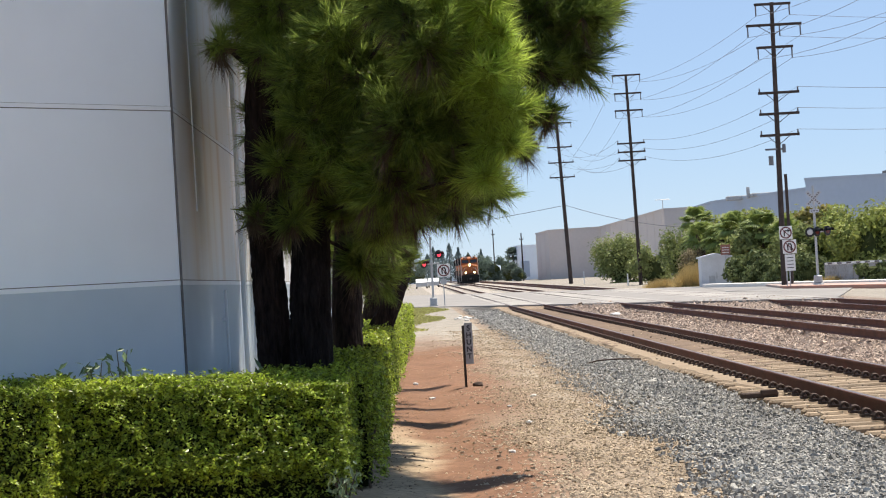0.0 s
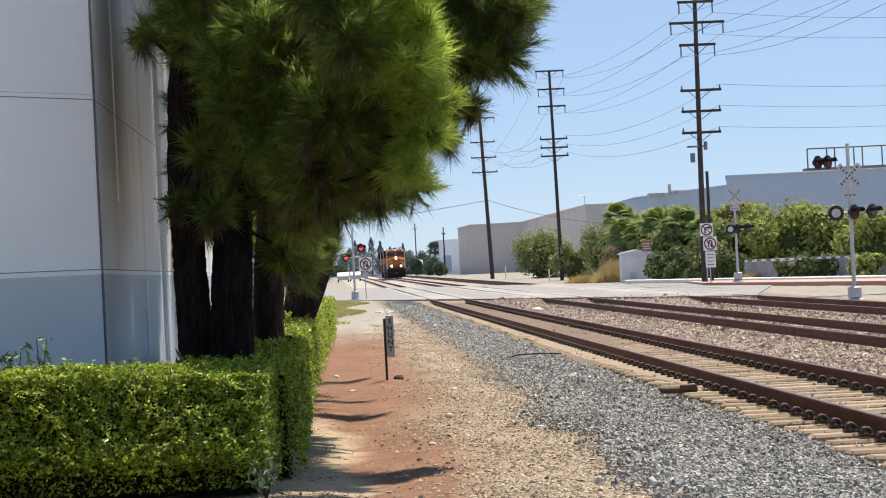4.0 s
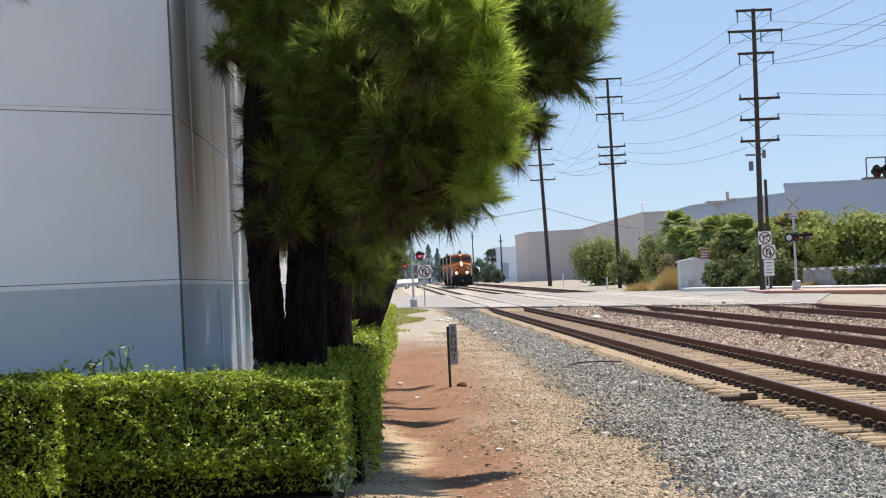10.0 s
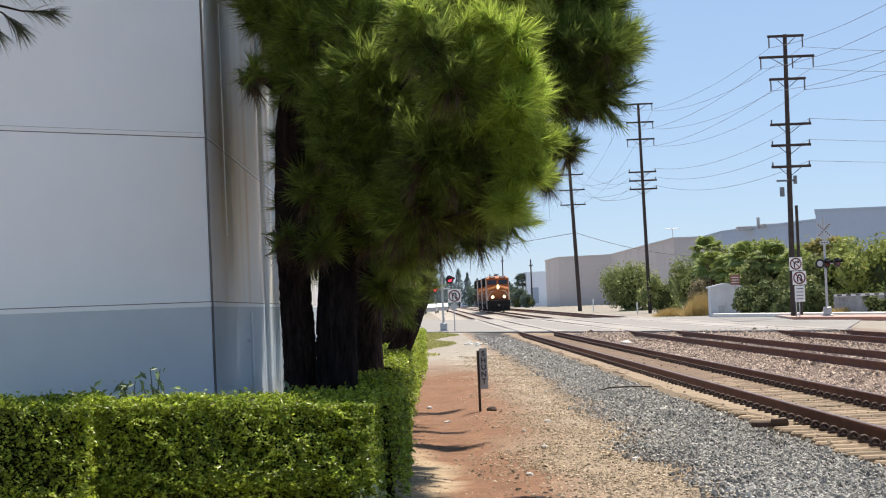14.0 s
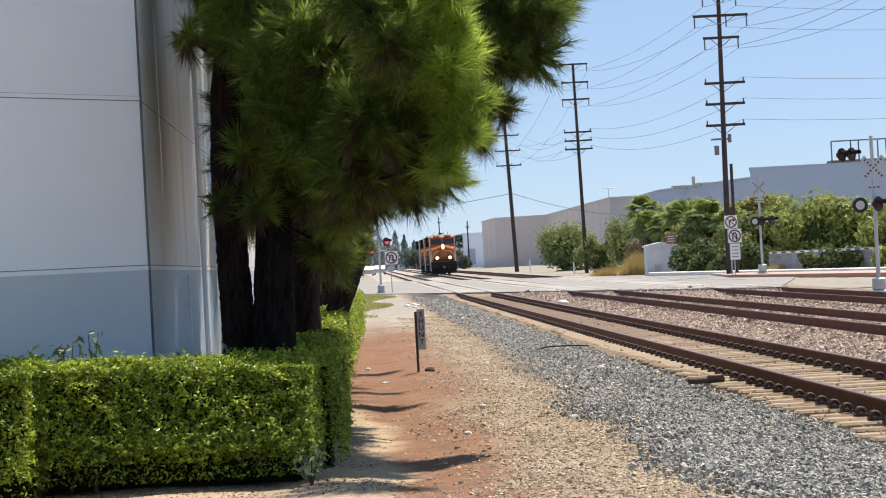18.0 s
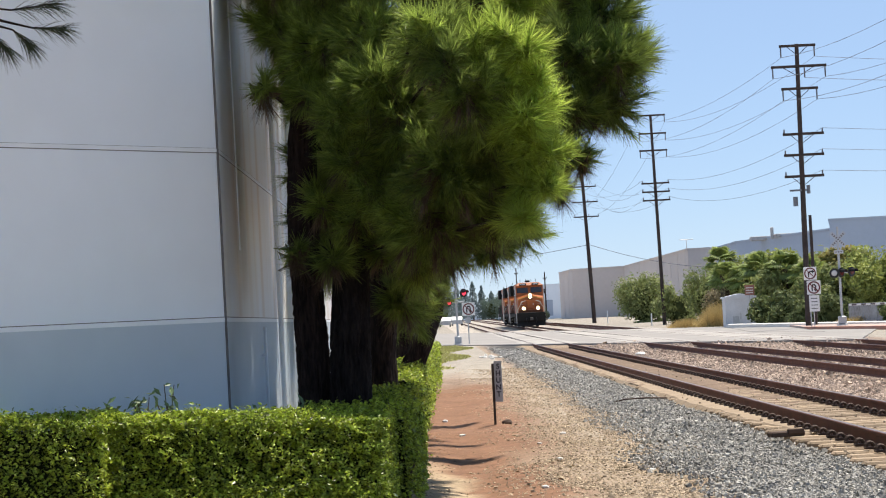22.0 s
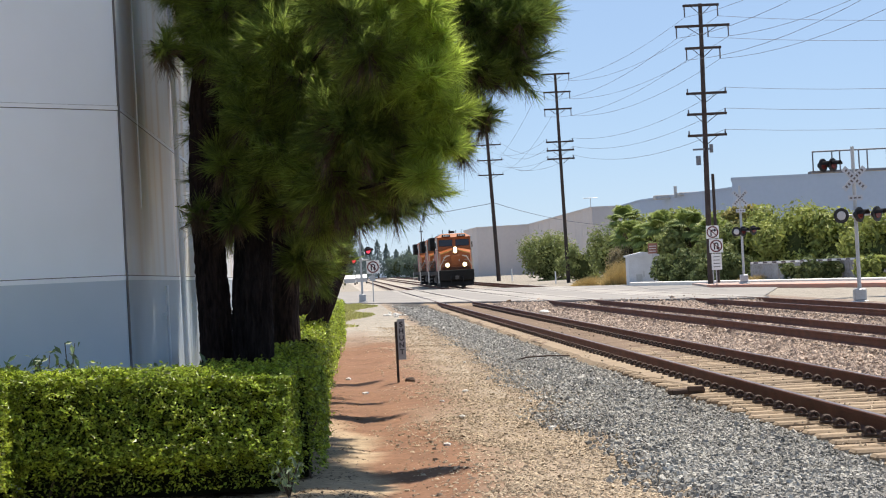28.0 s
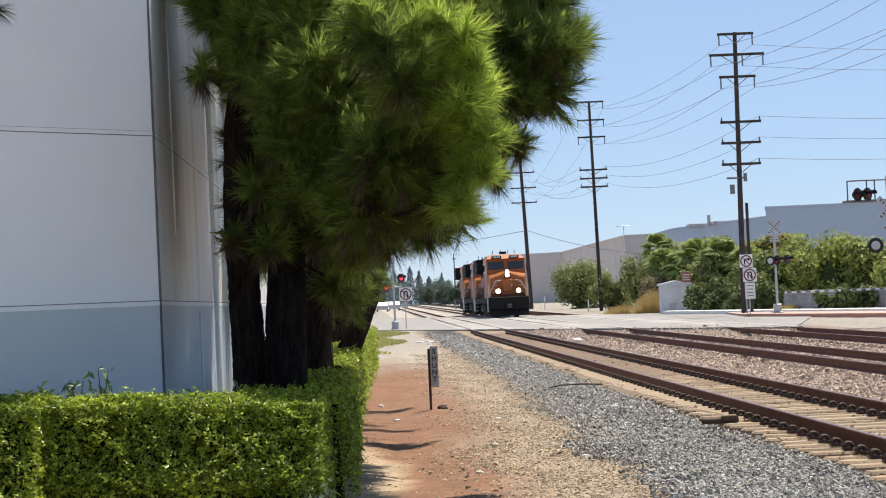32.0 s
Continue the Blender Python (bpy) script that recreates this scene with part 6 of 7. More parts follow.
shrub("shrub", 21.7, 226, zz(226), 4.7, 4, 4.7, 8000, M_BUSH_DARK, "round dark green shrub on bare ground", leaf=0.26, lumps=34)
shrub("shrub", 21.0, 190, zz(190), 3.2, 4, 3.3, 6000, M_BUSH_DARK, "tall dark green shrub behind a utility pole", leaf=0.24)
shrub("shrub", 23.6, 183, zz(183), 4.8, 4, 5.0, 8000, M_BUSH_DARK, "tall dark green shrub in the row", leaf=0.24, lumps=30)
shrub("shrub", 21.6, 166, zz(166), 2.2, 2, 2.7, 2600, M_TANBUSH, "dull grey-brown brush beside the cabinet", leaf=0.16)


def dry_grass(x, y, w, d, h, n, label):
    t = thing("grass_clump", (x, y, zz(y)), label, "grass", "dry grass by the cabinet")
    b = np.stack([rng.uniform(-0.5, 0.5, n) * w, rng.uniform(-0.5, 0.5, n) * d, np.zeros(n) - 0.03], 1)
    hh = h * rng.uniform(0.35, 1.0, n) * (1 - 0.7 * (2 * b[:, 0] / w) ** 2)
    tip = b + np.stack([rng.normal(0, 0.30, n), rng.normal(0, 0.25, n), hh], 1)
    s = np.stack([np.full(n, 0.013), rng.normal(0, 0.01, n), np.zeros(n)], 1)
    V = np.stack([b - s, b + s, tip], 1).reshape(-1, 3)
    raw("foliage", V, np.arange(3 * n).reshape(-1, 3), M_BUSH_DRY, t)


dry_grass(19.55, 152, 2.6, 2.0, 1.7, 4600, "tall straw-coloured dry grass beside the cabinet")
dry_grass(24.0, 124.5, 3.2, 0.8, 0.6, 2200, "dry orange grass along the foot of the grey wall")
dry_grass(18.1, 158, 2.4, 2.0, 0.8, 2600, "low straw-coloured dry grass on bare ground")
dry_grass(20.6, 160, 2.0, 2.0, 2.0, 2800, "tall straw-coloured dry grass under the shrubs")
for x, y, w, h, mt in ((25.2, 174, 4.8, 5.5, M_BUSH), (26.6, 166, 4.6, 5.3, M_BUSH), (25.0, 160, 4.2, 4.0, M_BUSH_DARK), (28.4, 158, 4.6, 4.8, M_BUSH), (27.2, 151, 4.2, 3.6, M_BUSH_DARK), (28.6, 155.5, 2.2, 5.6, M_BUSH_DRY), (30.4, 150, 5.6, 4.7, M_BUSH), (30.0, 143, 4.8, 4.3, M_BUSH), (32.6, 142, 5.0, 4.2, M_BUSH), (33.8, 135, 4.6, 3.8, M_BUSH), (36.5, 136, 5.0, 3.6, M_BUSH), (38.5, 130, 5.0, 3.2, M_BUSH_DARK), (41.5, 128, 5.5, 3.2, M_BUSH)):
    shrub("shrub", x, y, zz(y), w, 3.6, h, 8500, M_BUSH_GOLD if mt is M_BUSH_DRY else mt, "leafy green shrub in a dense row behind the sidewalk" if mt is not M_BUSH_DRY else "shrub with dry yellow leaves in the row", leaf=0.31, lumps=22)


# low growth at the row's foot and before the grey wall, mostly shade-coloured
for q_, w_, h_, mt_ in ((0.10, 2.8, 2.1, M_BUSH_SHADED), (0.14, 2.8, 2.0, M_BUSH_SHADED), (0.18, 2.6, 1.9, M_BUSH_SHADED), (0.215, 2.2, 1.7, M_BUSH_SHADED), (0.335, 2.0, 1.3, M_BUSH_SHADED), (0.365, 2.2, 1.4, M_BUSH_SHADED), (0.44, 1.6, 1.2, M_BUSH), (0.50, 2.0, 1.5, M_BUSH), (0.56, 2.2, 1.6, M_BUSH)):
    fx, fy = UP(q_)
    front = 1.6 if q_ < 0.23 else -0.2
    shrub("shrub", fx + 0.5 + 0.25 * front, fy + 2.0 + front, zz(fy), w_, 1.6, h_, 2600, mt_, "low leafy growth at the foot of the shrub row", leaf=0.25, lumps=14)


def palm(x, y, z0, h, spread, n, label, material=M_BUSH, r=0.2, group="palms"):
    t = thing("palm_tree", (x, y, z0), label, "palm", group)
    bm = B()
    tube(bm, [(0, 0, -0.1), (0.05, 0, h * 0.5), (0, 0, h)], [r * 1.2, r, r], seg=9, rough=0.2)
    part("trunk", bm, M_TWIG, t)
    V, F = [], []
    for i in range(n):
        a, e = 2.4 * i + rng.uniform(-0.3, 0.3), rng.uniform(-0.5, 1.35)
        d = np.array([math.cos(a) * math.cos(e), math.sin(a) * math.cos(e), math.sin(e)])
        side = np.cross(d, (0, 0, 1.0))
        side /= np.linalg.norm(side) + 1e-9
        upn = np.cross(side, d)
        c = np.array([0, 0, h]) + d * spread * 0.42
        # stalk, then a fan of pointed fingers that droop at the tips
        for k in range(-8, 9):
            s = k * 0.19
            q = d * math.cos(s) + side * math.sin(s)
            ln = spread * 0.62 * (1 - 0.018 * k * k * 0.5)
            tip = c + q * ln + np.array([0, 0, -0.16 * spread])
            mid = c + q * ln * 0.55 + upn * 0.05
            wv = (-d * math.sin(s) + side * math.cos(s)) * 0.055 * spread
            b = len(V)
            V += [c, mid + wv, tip, mid - wv]
            F.append((b, b + 1, b + 2, b + 3))
        b = len(V)
        V += [np.array([0, 0, h]) - side * 0.02, np.array([0, 0, h]) + side * 0.02, c + side * 0.015, c - side * 0.015]
        F.append((b, b + 1, b + 2, b + 3))
    raw("fronds", np.array(V), np.array(F), material, t)
    return t


for x, y, h in ((22.9, 174, 4.7), (24.3, 164, 3.9), (25.4, 159, 3.8), (23.6, 166, 3.2), (26.4, 154, 3.1), (22.4, 168, 3.3)):
    palm(x, y, zz(y), h, 1.75, 34, "fan palm rising out of the shrub row", M_PALM)
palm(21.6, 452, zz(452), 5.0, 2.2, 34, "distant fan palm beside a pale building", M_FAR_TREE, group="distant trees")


def cypress(x, y, h, w, label="tall hazy conifer in the distance", n=1300):
    t = thing("conifer", (x, y, zz(y)), label, "tree", "distant trees")
    u = rng.random(n)
    rr = w * (1 - u) ** 0.7 * rng.uniform(0.5, 1.0, n) * (1 + 0.25 * np.sin(u * 23 + x))
    a = rng.uniform(0, 6.283, n)
    p = np.stack([rr * np.cos(a), rr * np.sin(a), 0.4 + u * (h - 0.4)], 1)
    V, F = leaf_quads(p, np.stack([np.cos(a), np.sin(a), 0 * a + 0.4], 1), 0.5, 0.6)
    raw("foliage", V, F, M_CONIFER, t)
    bm = B()
    tube(bm, [(0, 0, -0.2), (0, 0, h * 0.9)], [0.25, 0.06], seg=6)
    part("trunk", bm, M_TWIG, t)


for x, y, h, w in ((13.4, 700, 12, 2.6), (16.2, 700, 10.5, 2.4), (19.0, 690, 8.5, 2.6), (8.2, 690, 11.0, 2.8), (11.6, 730, 10.0, 2.8), (10.0, 720, 8.0, 2.6), (6.8, 740, 9.5, 3.0), (4.0, 700, 7.0, 3.0), (0.5, 720, 9.0, 3.0), (-4, 700, 8.0, 3.0), (22.0, 660, 9.0, 1.5), (24.5, 680, 7.0, 3.0)):
    cypress(x, y, h, w)
for x, y, w, h in ((18.4, 470, 4, 5.0), (20.0, 440, 3.2, 3.6), (17.6, 520, 5, 5.5), (19.5, 560, 6, 6.5), (16.5, 600, 6, 6.0), (-8, 640, 14, 6), (-20, 600, 14, 7), (2, 660, 9, 5), (22.8, 500, 6, 6), (20.2, 404, 2.5, 2.2)):
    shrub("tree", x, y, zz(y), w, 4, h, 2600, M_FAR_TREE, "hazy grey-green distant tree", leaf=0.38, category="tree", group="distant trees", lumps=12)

# parked cars far down the line
def far_car(x, y, colour, label):
    c = thing("car", (x, y, zz(y)), label, "car", "distant parked cars")
    bm = B()
    prism(bm, [(-2.2, 0.3), (2.2, 0.3), (2.2, 0.85), (1.2, 0.95), (0.5, 1.45), (-1.2, 1.45), (-1.9, 0.95), (-2.2, 0.9)], -0.85, 0.85)
    part("body", bm, colour, c)
    bm = B()
    prism(bm, [(0.55, 0.98), (1.0, 0.98), (0.45, 1.38), (-1.15, 1.38), (-1.65, 0.98)], -0.87, 0.87)
    part("windows", bm, M_BLACK, c)
    for xx in (-0.85, 0.65):
        for yy in (-1.4, 1.4):
            bm = B()
            cyl(bm, (xx, yy, 0.33), (xx + 0.2, yy, 0.33), 0.33, seg=12)
            part("wheel", bm, M_BLACK, c)
    return c


far_car(2.0, 330, M_GALV, "grey parked car far down the line")
far_car(4.0, 350, M_GALV, "grey parked car far down the line")
far_car(-1.5, 310, M_GALV, "grey parked car far down the line")

# yellowing grass at the end of the path
gn = 15000
gxy = np.stack([rng.uniform(-3.0, 2.6, gn), rng.uniform(72, 122, gn)], 1)
gxy = gxy[(gxy[:, 0] < 0.2 + 0.026 * (gxy[:, 1] - 60) + 0.5 * np.sin(gxy[:, 1] * 0.3))]
gz = ground_z(gxy[:, 0], gxy[:, 1])
V, F = leaf_quads(np.column_stack([gxy, gz + 0.03]), np.tile((0.0, -1.0, 0.5), (len(gxy), 1)), 0.14, 0.5, 0.25)
tagged(raw("grass_patch", V, F, M_GRASS), "yellow-green grass patch at the path's end", "grass", kind="stuff")


# pale broken stones on the dirt before the crossing
for i in range(11):
    x, y = 2.3 + rng.normal(0, 0.35), 87 + rng.normal(0, 1.6)
    st = thing("stone", (x, y, float(ground_z(x, y))), "pale broken stone on the dirt", "stone", "pale stones before the crossing")
    bm = B()
    bmesh.ops.create_icosphere(bm, subdivisions=1, radius=0.055 + 0.05 * rng.random())
    for v in bm.verts:
        v.co = Vector((v.co.x * 1.3, v.co.y, v.co.z * 0.6 + 0.03)) * (1 + 0.3 * noise.noise(v.co * 14 + Vector((i, 0, 0))))
    part("stone_body", bm, M_KERB, st)


# fallen leaves and twigs along the hedge foot
ln = 900
lx, ly = rng.uniform(-2.4, 0.35, ln), rng.uniform(15.2, 16.3, ln)
lx2, ly2 = -0.35 + np.abs(rng.normal(0, 0.25, 700)), rng.uniform(17.0, 34.0, 700)
lx, ly = np.concatenate([lx, lx2]), np.concatenate([ly, ly2])
V, F = leaf_quads(np.column_stack([lx, ly, ground_z(lx, ly) + 0.006]), np.tile((0.0, 0.0, 1.0), (len(lx), 1)), 0.035, 0.25, 0.35)
tagged(raw("leaf_litter", V, F, M_NEEDLE_OLD), "dry brown leaves on the dirt by the hedge", "litter", kind="stuff")
for x, y, r_ in ((0.12, 38.4, 0.045), (0.35, 33.2, 0.04), (1.35, 25.2, 0.035), (0.95, 20.6, 0.03), (1.75, 31.5, 0.04), (2.1, 22.3, 0.035), (1.3, 29.0, 0.03)):
    st = thing("stone", (x, y, float(ground_z(x, y))), "small pale stone lying on the dirt path", "stone", "stones on the path")
    bm = B()
    bmesh.ops.create_icosphere(bm, subdivisions=1, radius=r_)
    for v in bm.verts:
        v.co = Vector((v.co.x * 1.3, v.co.y, v.co.z * 0.7 + r_ * 0.35)) * (1 + 0.3 * noise.noise(v.co * 30 + Vector((x, y, 0))))
    part("stone_body", bm, M_KERB, st)


# ---- locomotives ----
M_ORANGE = mat("orange_locomotive_paint", (0.47, 0.125, 0.02), (0.28, 0.072, 0.016), rough=0.45, scale=1.2, fine=20, bump=0.05)
M_LOCO_DARK = mat("black_green_locomotive_paint", (0.020, 0.019, 0.018), (0.012, 0.011, 0.010), rough=0.8, spec=0.2, scale=1.5, fine=20, bump=0.05)
M_ORANGE_DARK = mat("grimy_dark_orange_paint", (0.20, 0.06, 0.02), (0.10, 0.035, 0.018), rough=0.7, scale=3, fine=20, bump=0.1)
M_BAND_SHADED_SIDE = mat("red_orange_band_paint", (0.30, 0.055, 0.025), (0.20, 0.04, 0.02), rough=0.55, scale=1.2, fine=18, bump=0.05)
M_YELLOW = mat("pale_yellow_stripe_paint", (0.72, 0.52, 0.16), rough=0.5, bump=0)
M_RAILING = mat("cream_painted_handrail", (0.62, 0.56, 0.46), rough=0.5, bump=0)
M_GLASS = mat("dark_cab_glass", (0.03, 0.032, 0.036), rough=0.08, bump=0, spec=0.6)
M_BEAM = mat("lit_headlight_lens", (0.9, 0.85, 0.7), rough=0.2, bump=0, emit=(1.0, 0.76, 0.36), strength=2.4)
M_LENS = mat("unlit_headlight_lens", (0.6, 0.6, 0.58), rough=0.15, bump=0)
M_TRUCK = mat("grimy_grey_truck_steel", (0.10, 0.095, 0.09), (0.05, 0.047, 0.045), rough=0.8, scale=3, fine=30)
M_PALE = mat("pale_grey_step_panel", (0.55, 0.54, 0.52), rough=0.6, bump=0.05)


def locomotive(lit, label):
    t = thing("locomotive", (0, 0, 0), label, "locomotive", "locomotives of the train")
    bm = B()
    box(bm, -1.5, 1.5, 0.6, 21.8, 1.12, 1.5, bevel=0.03)
    part("frame", bm, M_LOCO_DARK, t)
    bm = B()
    box(bm, -1.52, 1.52, 0.25, 0.6, 0.62, 1.55, bevel=0.04)
    part("pilot", bm, M_LOCO_DARK, t, "black front pilot")
    bm = B()
    prism(bm, [(-0.15, 0.12), (0.5, 0.12), (0.5, 0.68), (0.2, 0.68)], -1.45, 1.45)
    for v in bm.verts:
        v.co.y += 0.28 * abs(v.co.x) / 1.45
    part("plow", bm, M_LOCO_DARK, t)
    bm = B()
    box(bm, -0.16, 0.16, -0.45, 0.3, 0.72, 1.02, bevel=0.04)
    part("coupler", bm, M_TRUCK, t)
    # nose with a shallow peaked top
    bm = B()
    lo = [(-1.32, 1.0), (1.32, 1.0), (1.48, 2.5), (-1.48, 2.5)]
    a = [bm.verts.new((x, y, 1.5)) for x, y in lo]
    b = [bm.verts.new((x * 0.98, y + (0.25 if y < 2 else 0), 3.02 if y < 2 else 3.28)) for x, y in lo]
    pk0, pk1 = bm.verts.new((0, 1.24, 3.42)), bm.verts.new((0, 2.5, 3.6))
    for i in range(4):
        if i == 0:
            bm.faces.new((a[0], a[1], b[1], pk0, b[0]))
        elif i == 2:
            bm.faces.new((a[2], a[3], b[3], pk1, b[2]))
        else:
            bm.faces.new((a[i], a[(i + 1) % 4], b[(i + 1) % 4], b[i]))
    bm.faces.new((b[0], pk0, pk1, b[3]))
    bm.faces.new((pk0, b[1], b[2], pk1))
    part("nose", bm, M_ORANGE, t)
    bm = B()
    for s in (-1, 1):
        box(bm, -0.68, 0.68, -0.02, 0.02, -0.03, 0.03, m=pose(s * 0.66, 1.19, 3.16, 0, 17 * s))
    part("nose_stripe", bm, M_YELLOW, t, "pale yellow chevron on the nose")
    # cab
    bm = B()
    prism(bm, [(2.45, 1.5), (5.6, 1.5), (5.6, 4.45), (2.75, 4.45), (2.45, 3.3)], -1.52, 1.52)
    part("cab", bm, M_ORANGE, t)
    bm = B()
    prism(bm, [(2.5, 4.44), (5.8, 4.44), (5.8, 4.56), (5.3, 4.76), (2.85, 4.76)], -1.5, 1.5)
    for v in bm.verts:
        if v.co.z > 4.65:
            v.co.x *= 0.70
    part("cab_roof", bm, M_ORANGE, t)
    for s in (-1, 1):
        bm = B()
        box(bm, s * 0.74 - 0.60, s * 0.74 + 0.60, -0.03, 0.02, -0.30, 0.30, m=pose(0, 2.61, 3.94, -14.5), bevel=0.02)
        part("windshield", bm, M_GLASS, t, "dark windshield pane")
    # Side panels carry the shaded side's darker red in their colour.
    for s in (-1, 1):
        bm = B()
        box(bm, s * 1.525 - 0.012, s * 1.525 + 0.012, 2.62, 5.6, 1.5, 3.35)
        part("cab_side", bm, M_BAND_SHADED_SIDE, t, "lower cab side in dull red standing in for shade")
        bm = B()
        box(bm, s * 1.53 - 0.015, s * 1.53 + 0.015, 3.3, 4.9, 3.45, 4.15, bevel=0.01)
        part("side_window", bm, M_GLASS, t)
    for s in (-1, 1):
        bm = B()
        box(bm, s * 0.66 - 0.36, s * 0.66 + 0.36, 2.46, 2.66, 4.47, 4.68, bevel=0.01)
        nb = part("number_board", bm, M_BLACK, t)
        bm = B()
        for k in range(4):
            box(bm, s * 0.66 - 0.24 + 0.13 * k, s * 0.66 - 0.15 + 0.13 * k, 2.453, 2.46, 4.52, 4.63)
        tagged(part("number_bars", bm, M_WHITE, nb), kind="stuff")
        # cream corner trim, grab irons, mirror and marker
        bm = B()
        box(bm, s * 1.50 - 0.045, s * 1.50 + 0.045, 2.41, 2.6, 1.5, 3.3)
        box(bm, s * 1.50 - 0.045, s * 1.50 + 0.045, -0.05, 0.05, -0.58, 0.58, m=pose(0, 2.60, 3.88, -14.5))
        part("corner_trim", bm, M_RAILING, t, "cream trim on the cab corner")
        bm = B()
        box(bm, s * 1.62 - 0.06, s * 1.62 + 0.06, 3.2, 3.28, 3.5, 4.0, bevel=0.01)
        part("mirror", bm, M_LOCO_DARK, t)
        bm = B()
        box(bm, s * 0.56 - 0.26, s * 0.56 + 0.26, 1.02, 1.06, 1.58, 1.66)
        for z in (1.9, 2.15, 2.4, 2.65):
            box(bm, s * 0.95 - 0.16, s * 0.95 + 0.16, 1.0, 1.06, z, z + 0.03)
        tagged(part("grab_iron", bm, M_RAILING, t), kind="stuff")
    bm = B()
    box(bm, -1.30, 1.30, 0.97, 1.05, 1.5, 1.80, bevel=0.01)
    part("nose_band", bm, M_ORANGE_DARK, t, "dark orange lower nose")
    bm = B()
    box(bm, -0.42, 0.42, 0.99, 1.14, 1.95, 2.85, bevel=0.03)
    nd = part("nose_door", bm, M_ORANGE, t)
    bm = B()
    box(bm, 0.28, 0.34, 0.95, 1.0, 2.3, 2.5)
    part("handle", bm, M_RAILING, nd)
    for s in (-0.5, 0.5):
        bm = B()
        tube(bm, [(s, 0.3, 1.0), (s * 1.1, 0.1, 0.75), (s, 0.12, 0.45)], [0.035, 0.03, 0.03], seg=6)
        part("air_hose", bm, M_BLACK, t)
    bm = B()
    box(bm, -0.22, 0.22, 1.05, 1.3, 3.0, 3.58, bevel=0.03)
    hl = part("headlight_housing", bm, M_LOCO_DARK, t)
    bm = B()
    for z in (3.18, 3.41):
        cyl(bm, (0, 1.05, z), (0, 1.03, z), 0.17, seg=16)
    part("headlight", bm, M_BEAM if lit else M_LENS, hl, "bright twin headlight" if lit else "unlit twin headlight")
    for s in (-0.755, 0.755):
        bm = B()
        box(bm, s - 0.21, s + 0.21, 0.5, 0.8, 1.78, 2.20, bevel=0.03)
        d = part("ditch_light_housing", bm, M_LOCO_DARK, t)
        bm = B()
        cyl(bm, (s, 0.5, 1.99), (s, 0.48, 1.99), 0.19, seg=16)
        part("ditch_light", bm, M_BEAM if lit else M_LENS, d, "bright ditch light" if lit else "unlit ditch light")
    # handrails and steps
    for s in (-1, 1):
        bm = B()
        tube(bm, [(s * 1.45, 0.55, 1.2), (s * 1.4, 0.5, 1.9), (s * 0.9, 0.5, 2.75), (s * 0.55, 0.55, 2.78)], [0.035] * 4, seg=6)
        cyl(bm, (s * 1.48, 0.6, 1.4), (s * 1.48, 0.6, 2.5), 0.03, seg=6)
        part("handrail", bm, M_RAILING, t)
    for s in (-1, 1):
        bm = B()
        cyl(bm, (s * 1.48, 5.8, 2.45), (s * 1.48, 21.4, 2.45), 0.025, seg=6)
        for k in range(9):
            cyl(bm, (s * 1.48, 5.8 + 1.94 * k, 1.5), (s * 1.48, 5.8 + 1.94 * k, 2.45), 0.022, seg=6)
        part("walkway_rail", bm, M_TRUCK, t, "grimy handrail along the hood")
    for y in (0.75, 20.9):
        for s in (-1, 1):
            bm = B()
            box(bm, s * 1.54 - 0.03, s * 1.54 + 0.03, y, y + 0.75, 0.45, 1.5, bevel=0.01)
            for z in (0.5, 0.8, 1.1):
                box(bm, s * 1.4 - 0.14, s * 1.4 + 0.14, y + 0.02, y + 0.7, z, z + 0.05)
            part("steps", bm, M_PALE, t, "pale boarding steps")
    # hood and radiator
    bm = B()
    box(bm, -0.95, 0.95, 5.6, 15.9, 1.5, 4.35, bevel=0.06)
    part("hood", bm, M_LOCO_DARK, t)
    bm = B()
    for s in (-1, 1):
        box(bm, s * 0.97 - 0.02, s * 0.97 + 0.02, 5.7, 21.2, 2.35, 3.2)
    part("hood_stripe", bm, M_BAND_SHADED_SIDE, t, "red-orange band along the hood")
    bm = B()
    prism(bm, [(15.9, 1.5), (21.3, 1.5), (21.3, 4.5), (15.9, 4.5)], -0.95, 0.95)
    prism(bm, [(16.2, 3.5), (21.0, 3.5), (21.2, 3.9), (21.2, 4.68), (16.0, 4.68), (16.0, 3.9)], -1.5, 1.5)
    part("radiator", bm, M_LOCO_DARK, t)
    bm = B()
    for s in (-1, 1):
        box(bm, s * 1.51 - 0.012, s * 1.51 + 0.012, 16.3, 20.9, 3.6, 4.6)
    box(bm, -1.3, 1.3, 16.4, 20.8, 4.67, 4.70)
    part("radiator_grille", bm, M_LOCO_DARK, t)
    bm = B()
    for y0, y1, z in ((6.2, 8.0, 4.45), (9.0, 10.4, 4.55), (11.5, 14.0, 4.5)):
        box(bm, -0.6, 0.6, y0, y1, 4.33, z, bevel=0.05)
    cyl(bm, (0.3, 4.0, 4.7), (0.3, 4.0, 5.1), 0.02, seg=5)
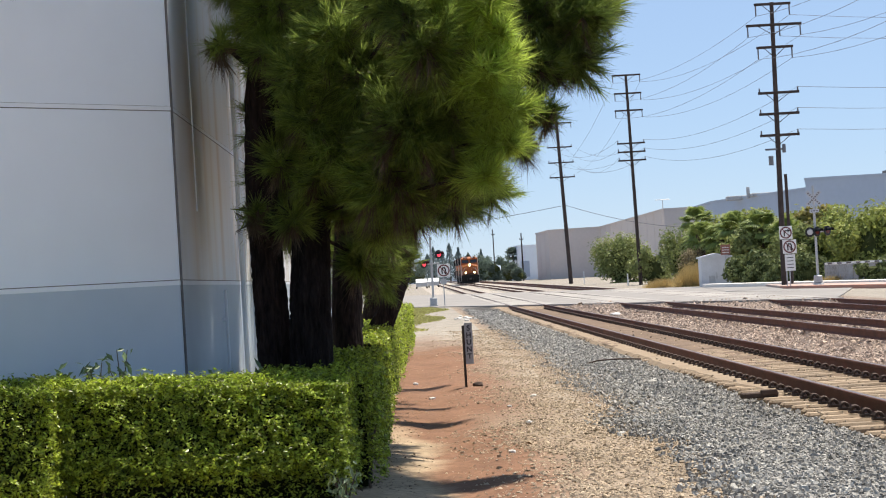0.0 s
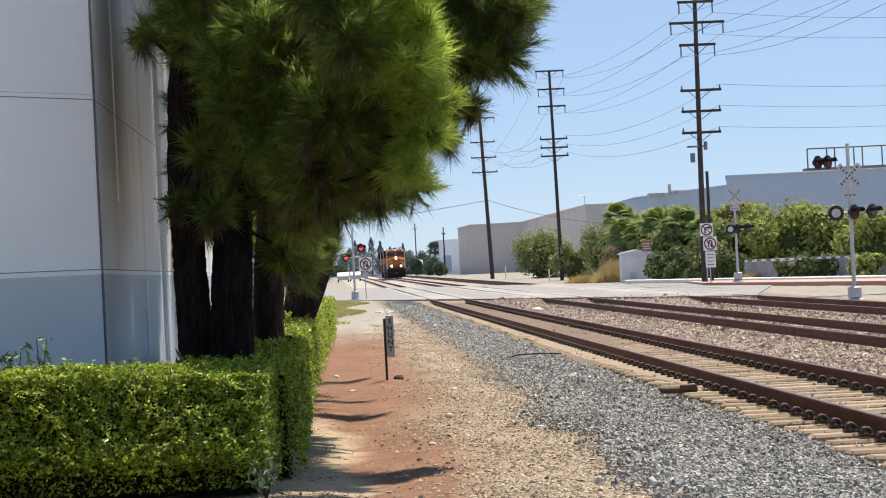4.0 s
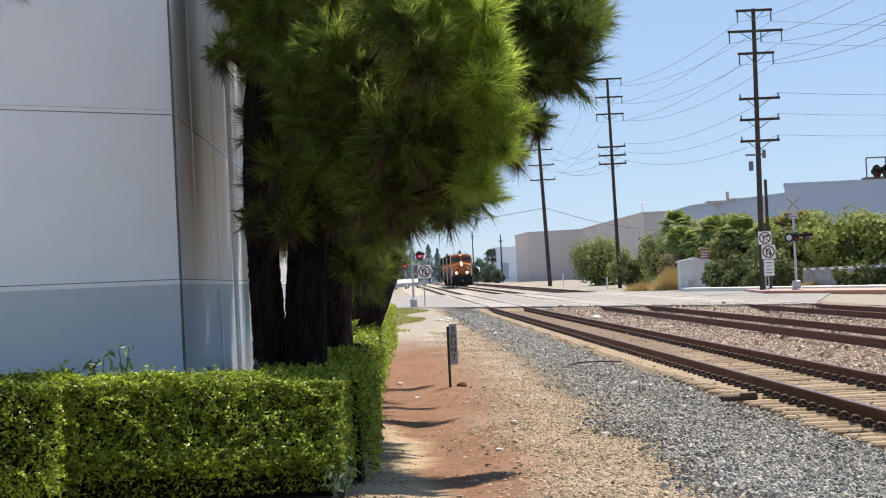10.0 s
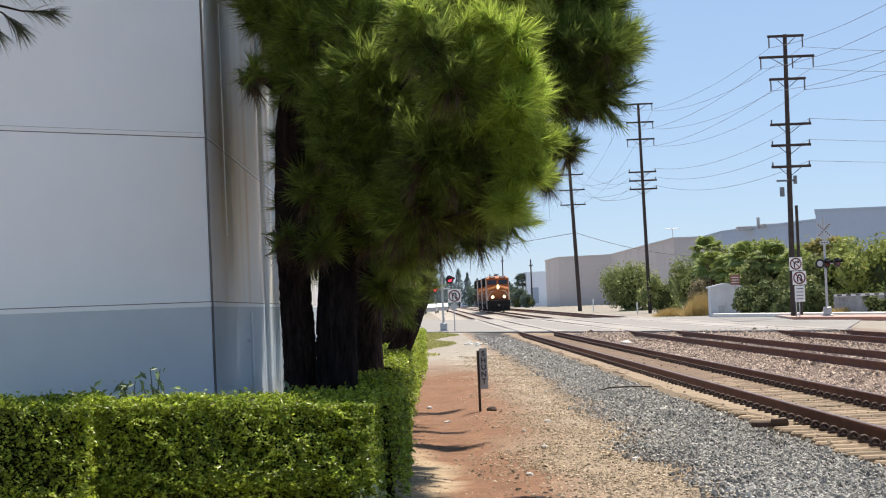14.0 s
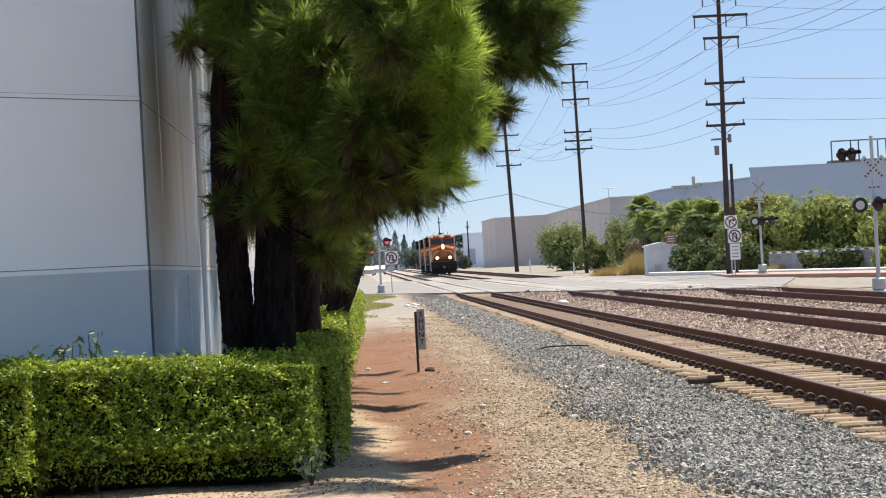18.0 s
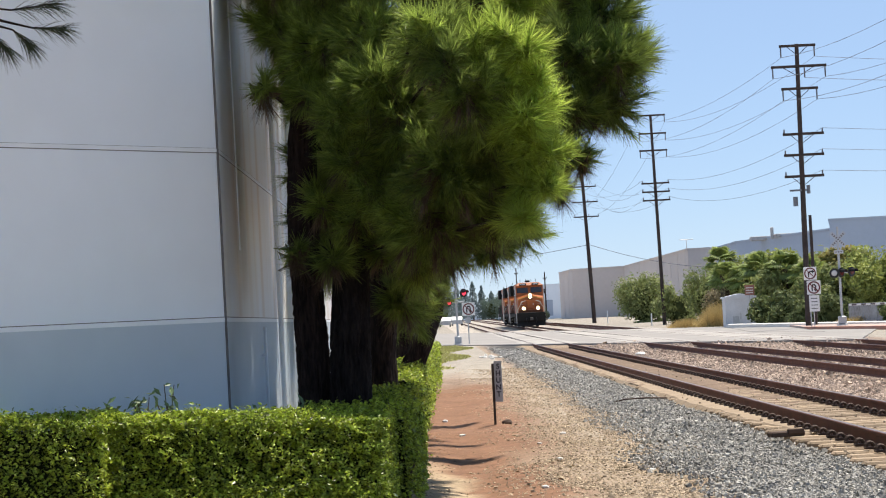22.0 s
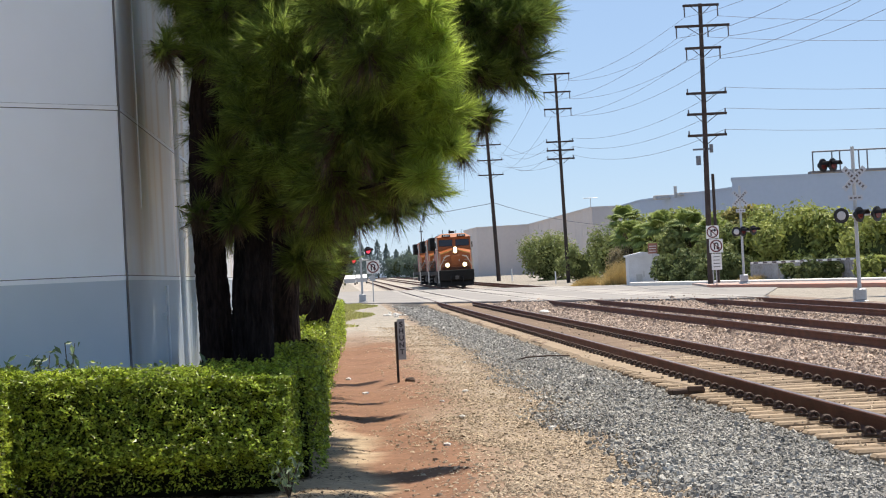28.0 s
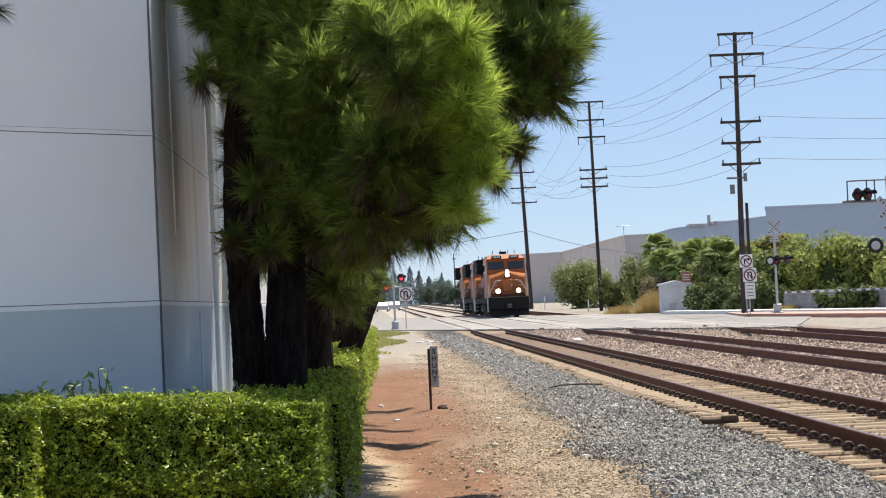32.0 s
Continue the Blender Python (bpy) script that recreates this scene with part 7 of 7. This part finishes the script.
    box(bm, -0.35, 0.15, 3.4, 4.4, 4.82, 5.0, bevel=0.03)
    for px_ in (-0.9, -0.3, 0.75):
        cyl(bm, (px_, 3.3, 4.8), (px_, 3.3, 5.12), 0.025, seg=6)
    part("roof_equipment", bm, M_LOCO_DARK, t)
    bm = B()
    cyl(bm, (0, 8.4, 0.95), (0, 13.8, 0.95), 0.72, seg=16)
    box(bm, -1.35, 1.35, 8.4, 13.8, 0.55, 1.15, bevel=0.15)
    part("fuel_tank", bm, M_LOCO_DARK, t)
    for yc in (4.2, 18.1):
        bm = B()
        for s in (-1, 1):
            prism(bm, [(-2.3, 0.45), (2.3, 0.45), (2.5, 0.85), (1.2, 0.98), (-1.2, 0.98), (-2.5, 0.85)], s * 1.02 - 0.07, s * 1.02 + 0.07, m=pose(0, yc, 0))
        box(bm, -1.0, 1.0, yc - 1.0, yc + 1.0, 0.5, 1.1)
        tr = part("truck", bm, M_TRUCK, t)
        for k in (-1, 0, 1):
            bm = B()
            for s in (-1, 1):
                cyl(bm, (s * 0.70, yc + 1.85 * k, 0.53), (s * 0.83, yc + 1.85 * k, 0.53), 0.53, seg=22)
                cyl(bm, (s * 0.67, yc + 1.85 * k, 0.53), (s * 0.70, yc + 1.85 * k, 0.53), 0.56, seg=22)
            cyl(bm, (-0.8, yc + 1.85 * k, 0.53), (0.8, yc + 1.85 * k, 0.53), 0.1, seg=8)
            part("wheelset", bm, M_TRUCK, tr)
    return t


loco_a = locomotive(True, "orange and black diesel locomotive with lit headlights")
loco_b = locomotive(False, "orange and black diesel locomotive coupled behind the first")
loco_c = copy_thing(loco_b, pose(0, 0, 0))
TRAIN_X, START_Y, SPEED, LENGTH = 10.32, 389.0, 7.0, 22.7


def motions():
    for n, loco in enumerate((loco_a, loco_b, loco_c)):
        rows = []
        for t in range(33):
            y = START_Y - SPEED * t + LENGTH * n
            rows.append((float(t), pose(TRAIN_X + bend(y), y, float(rail_z(y)))))
        walk(loco, rows)


motions()
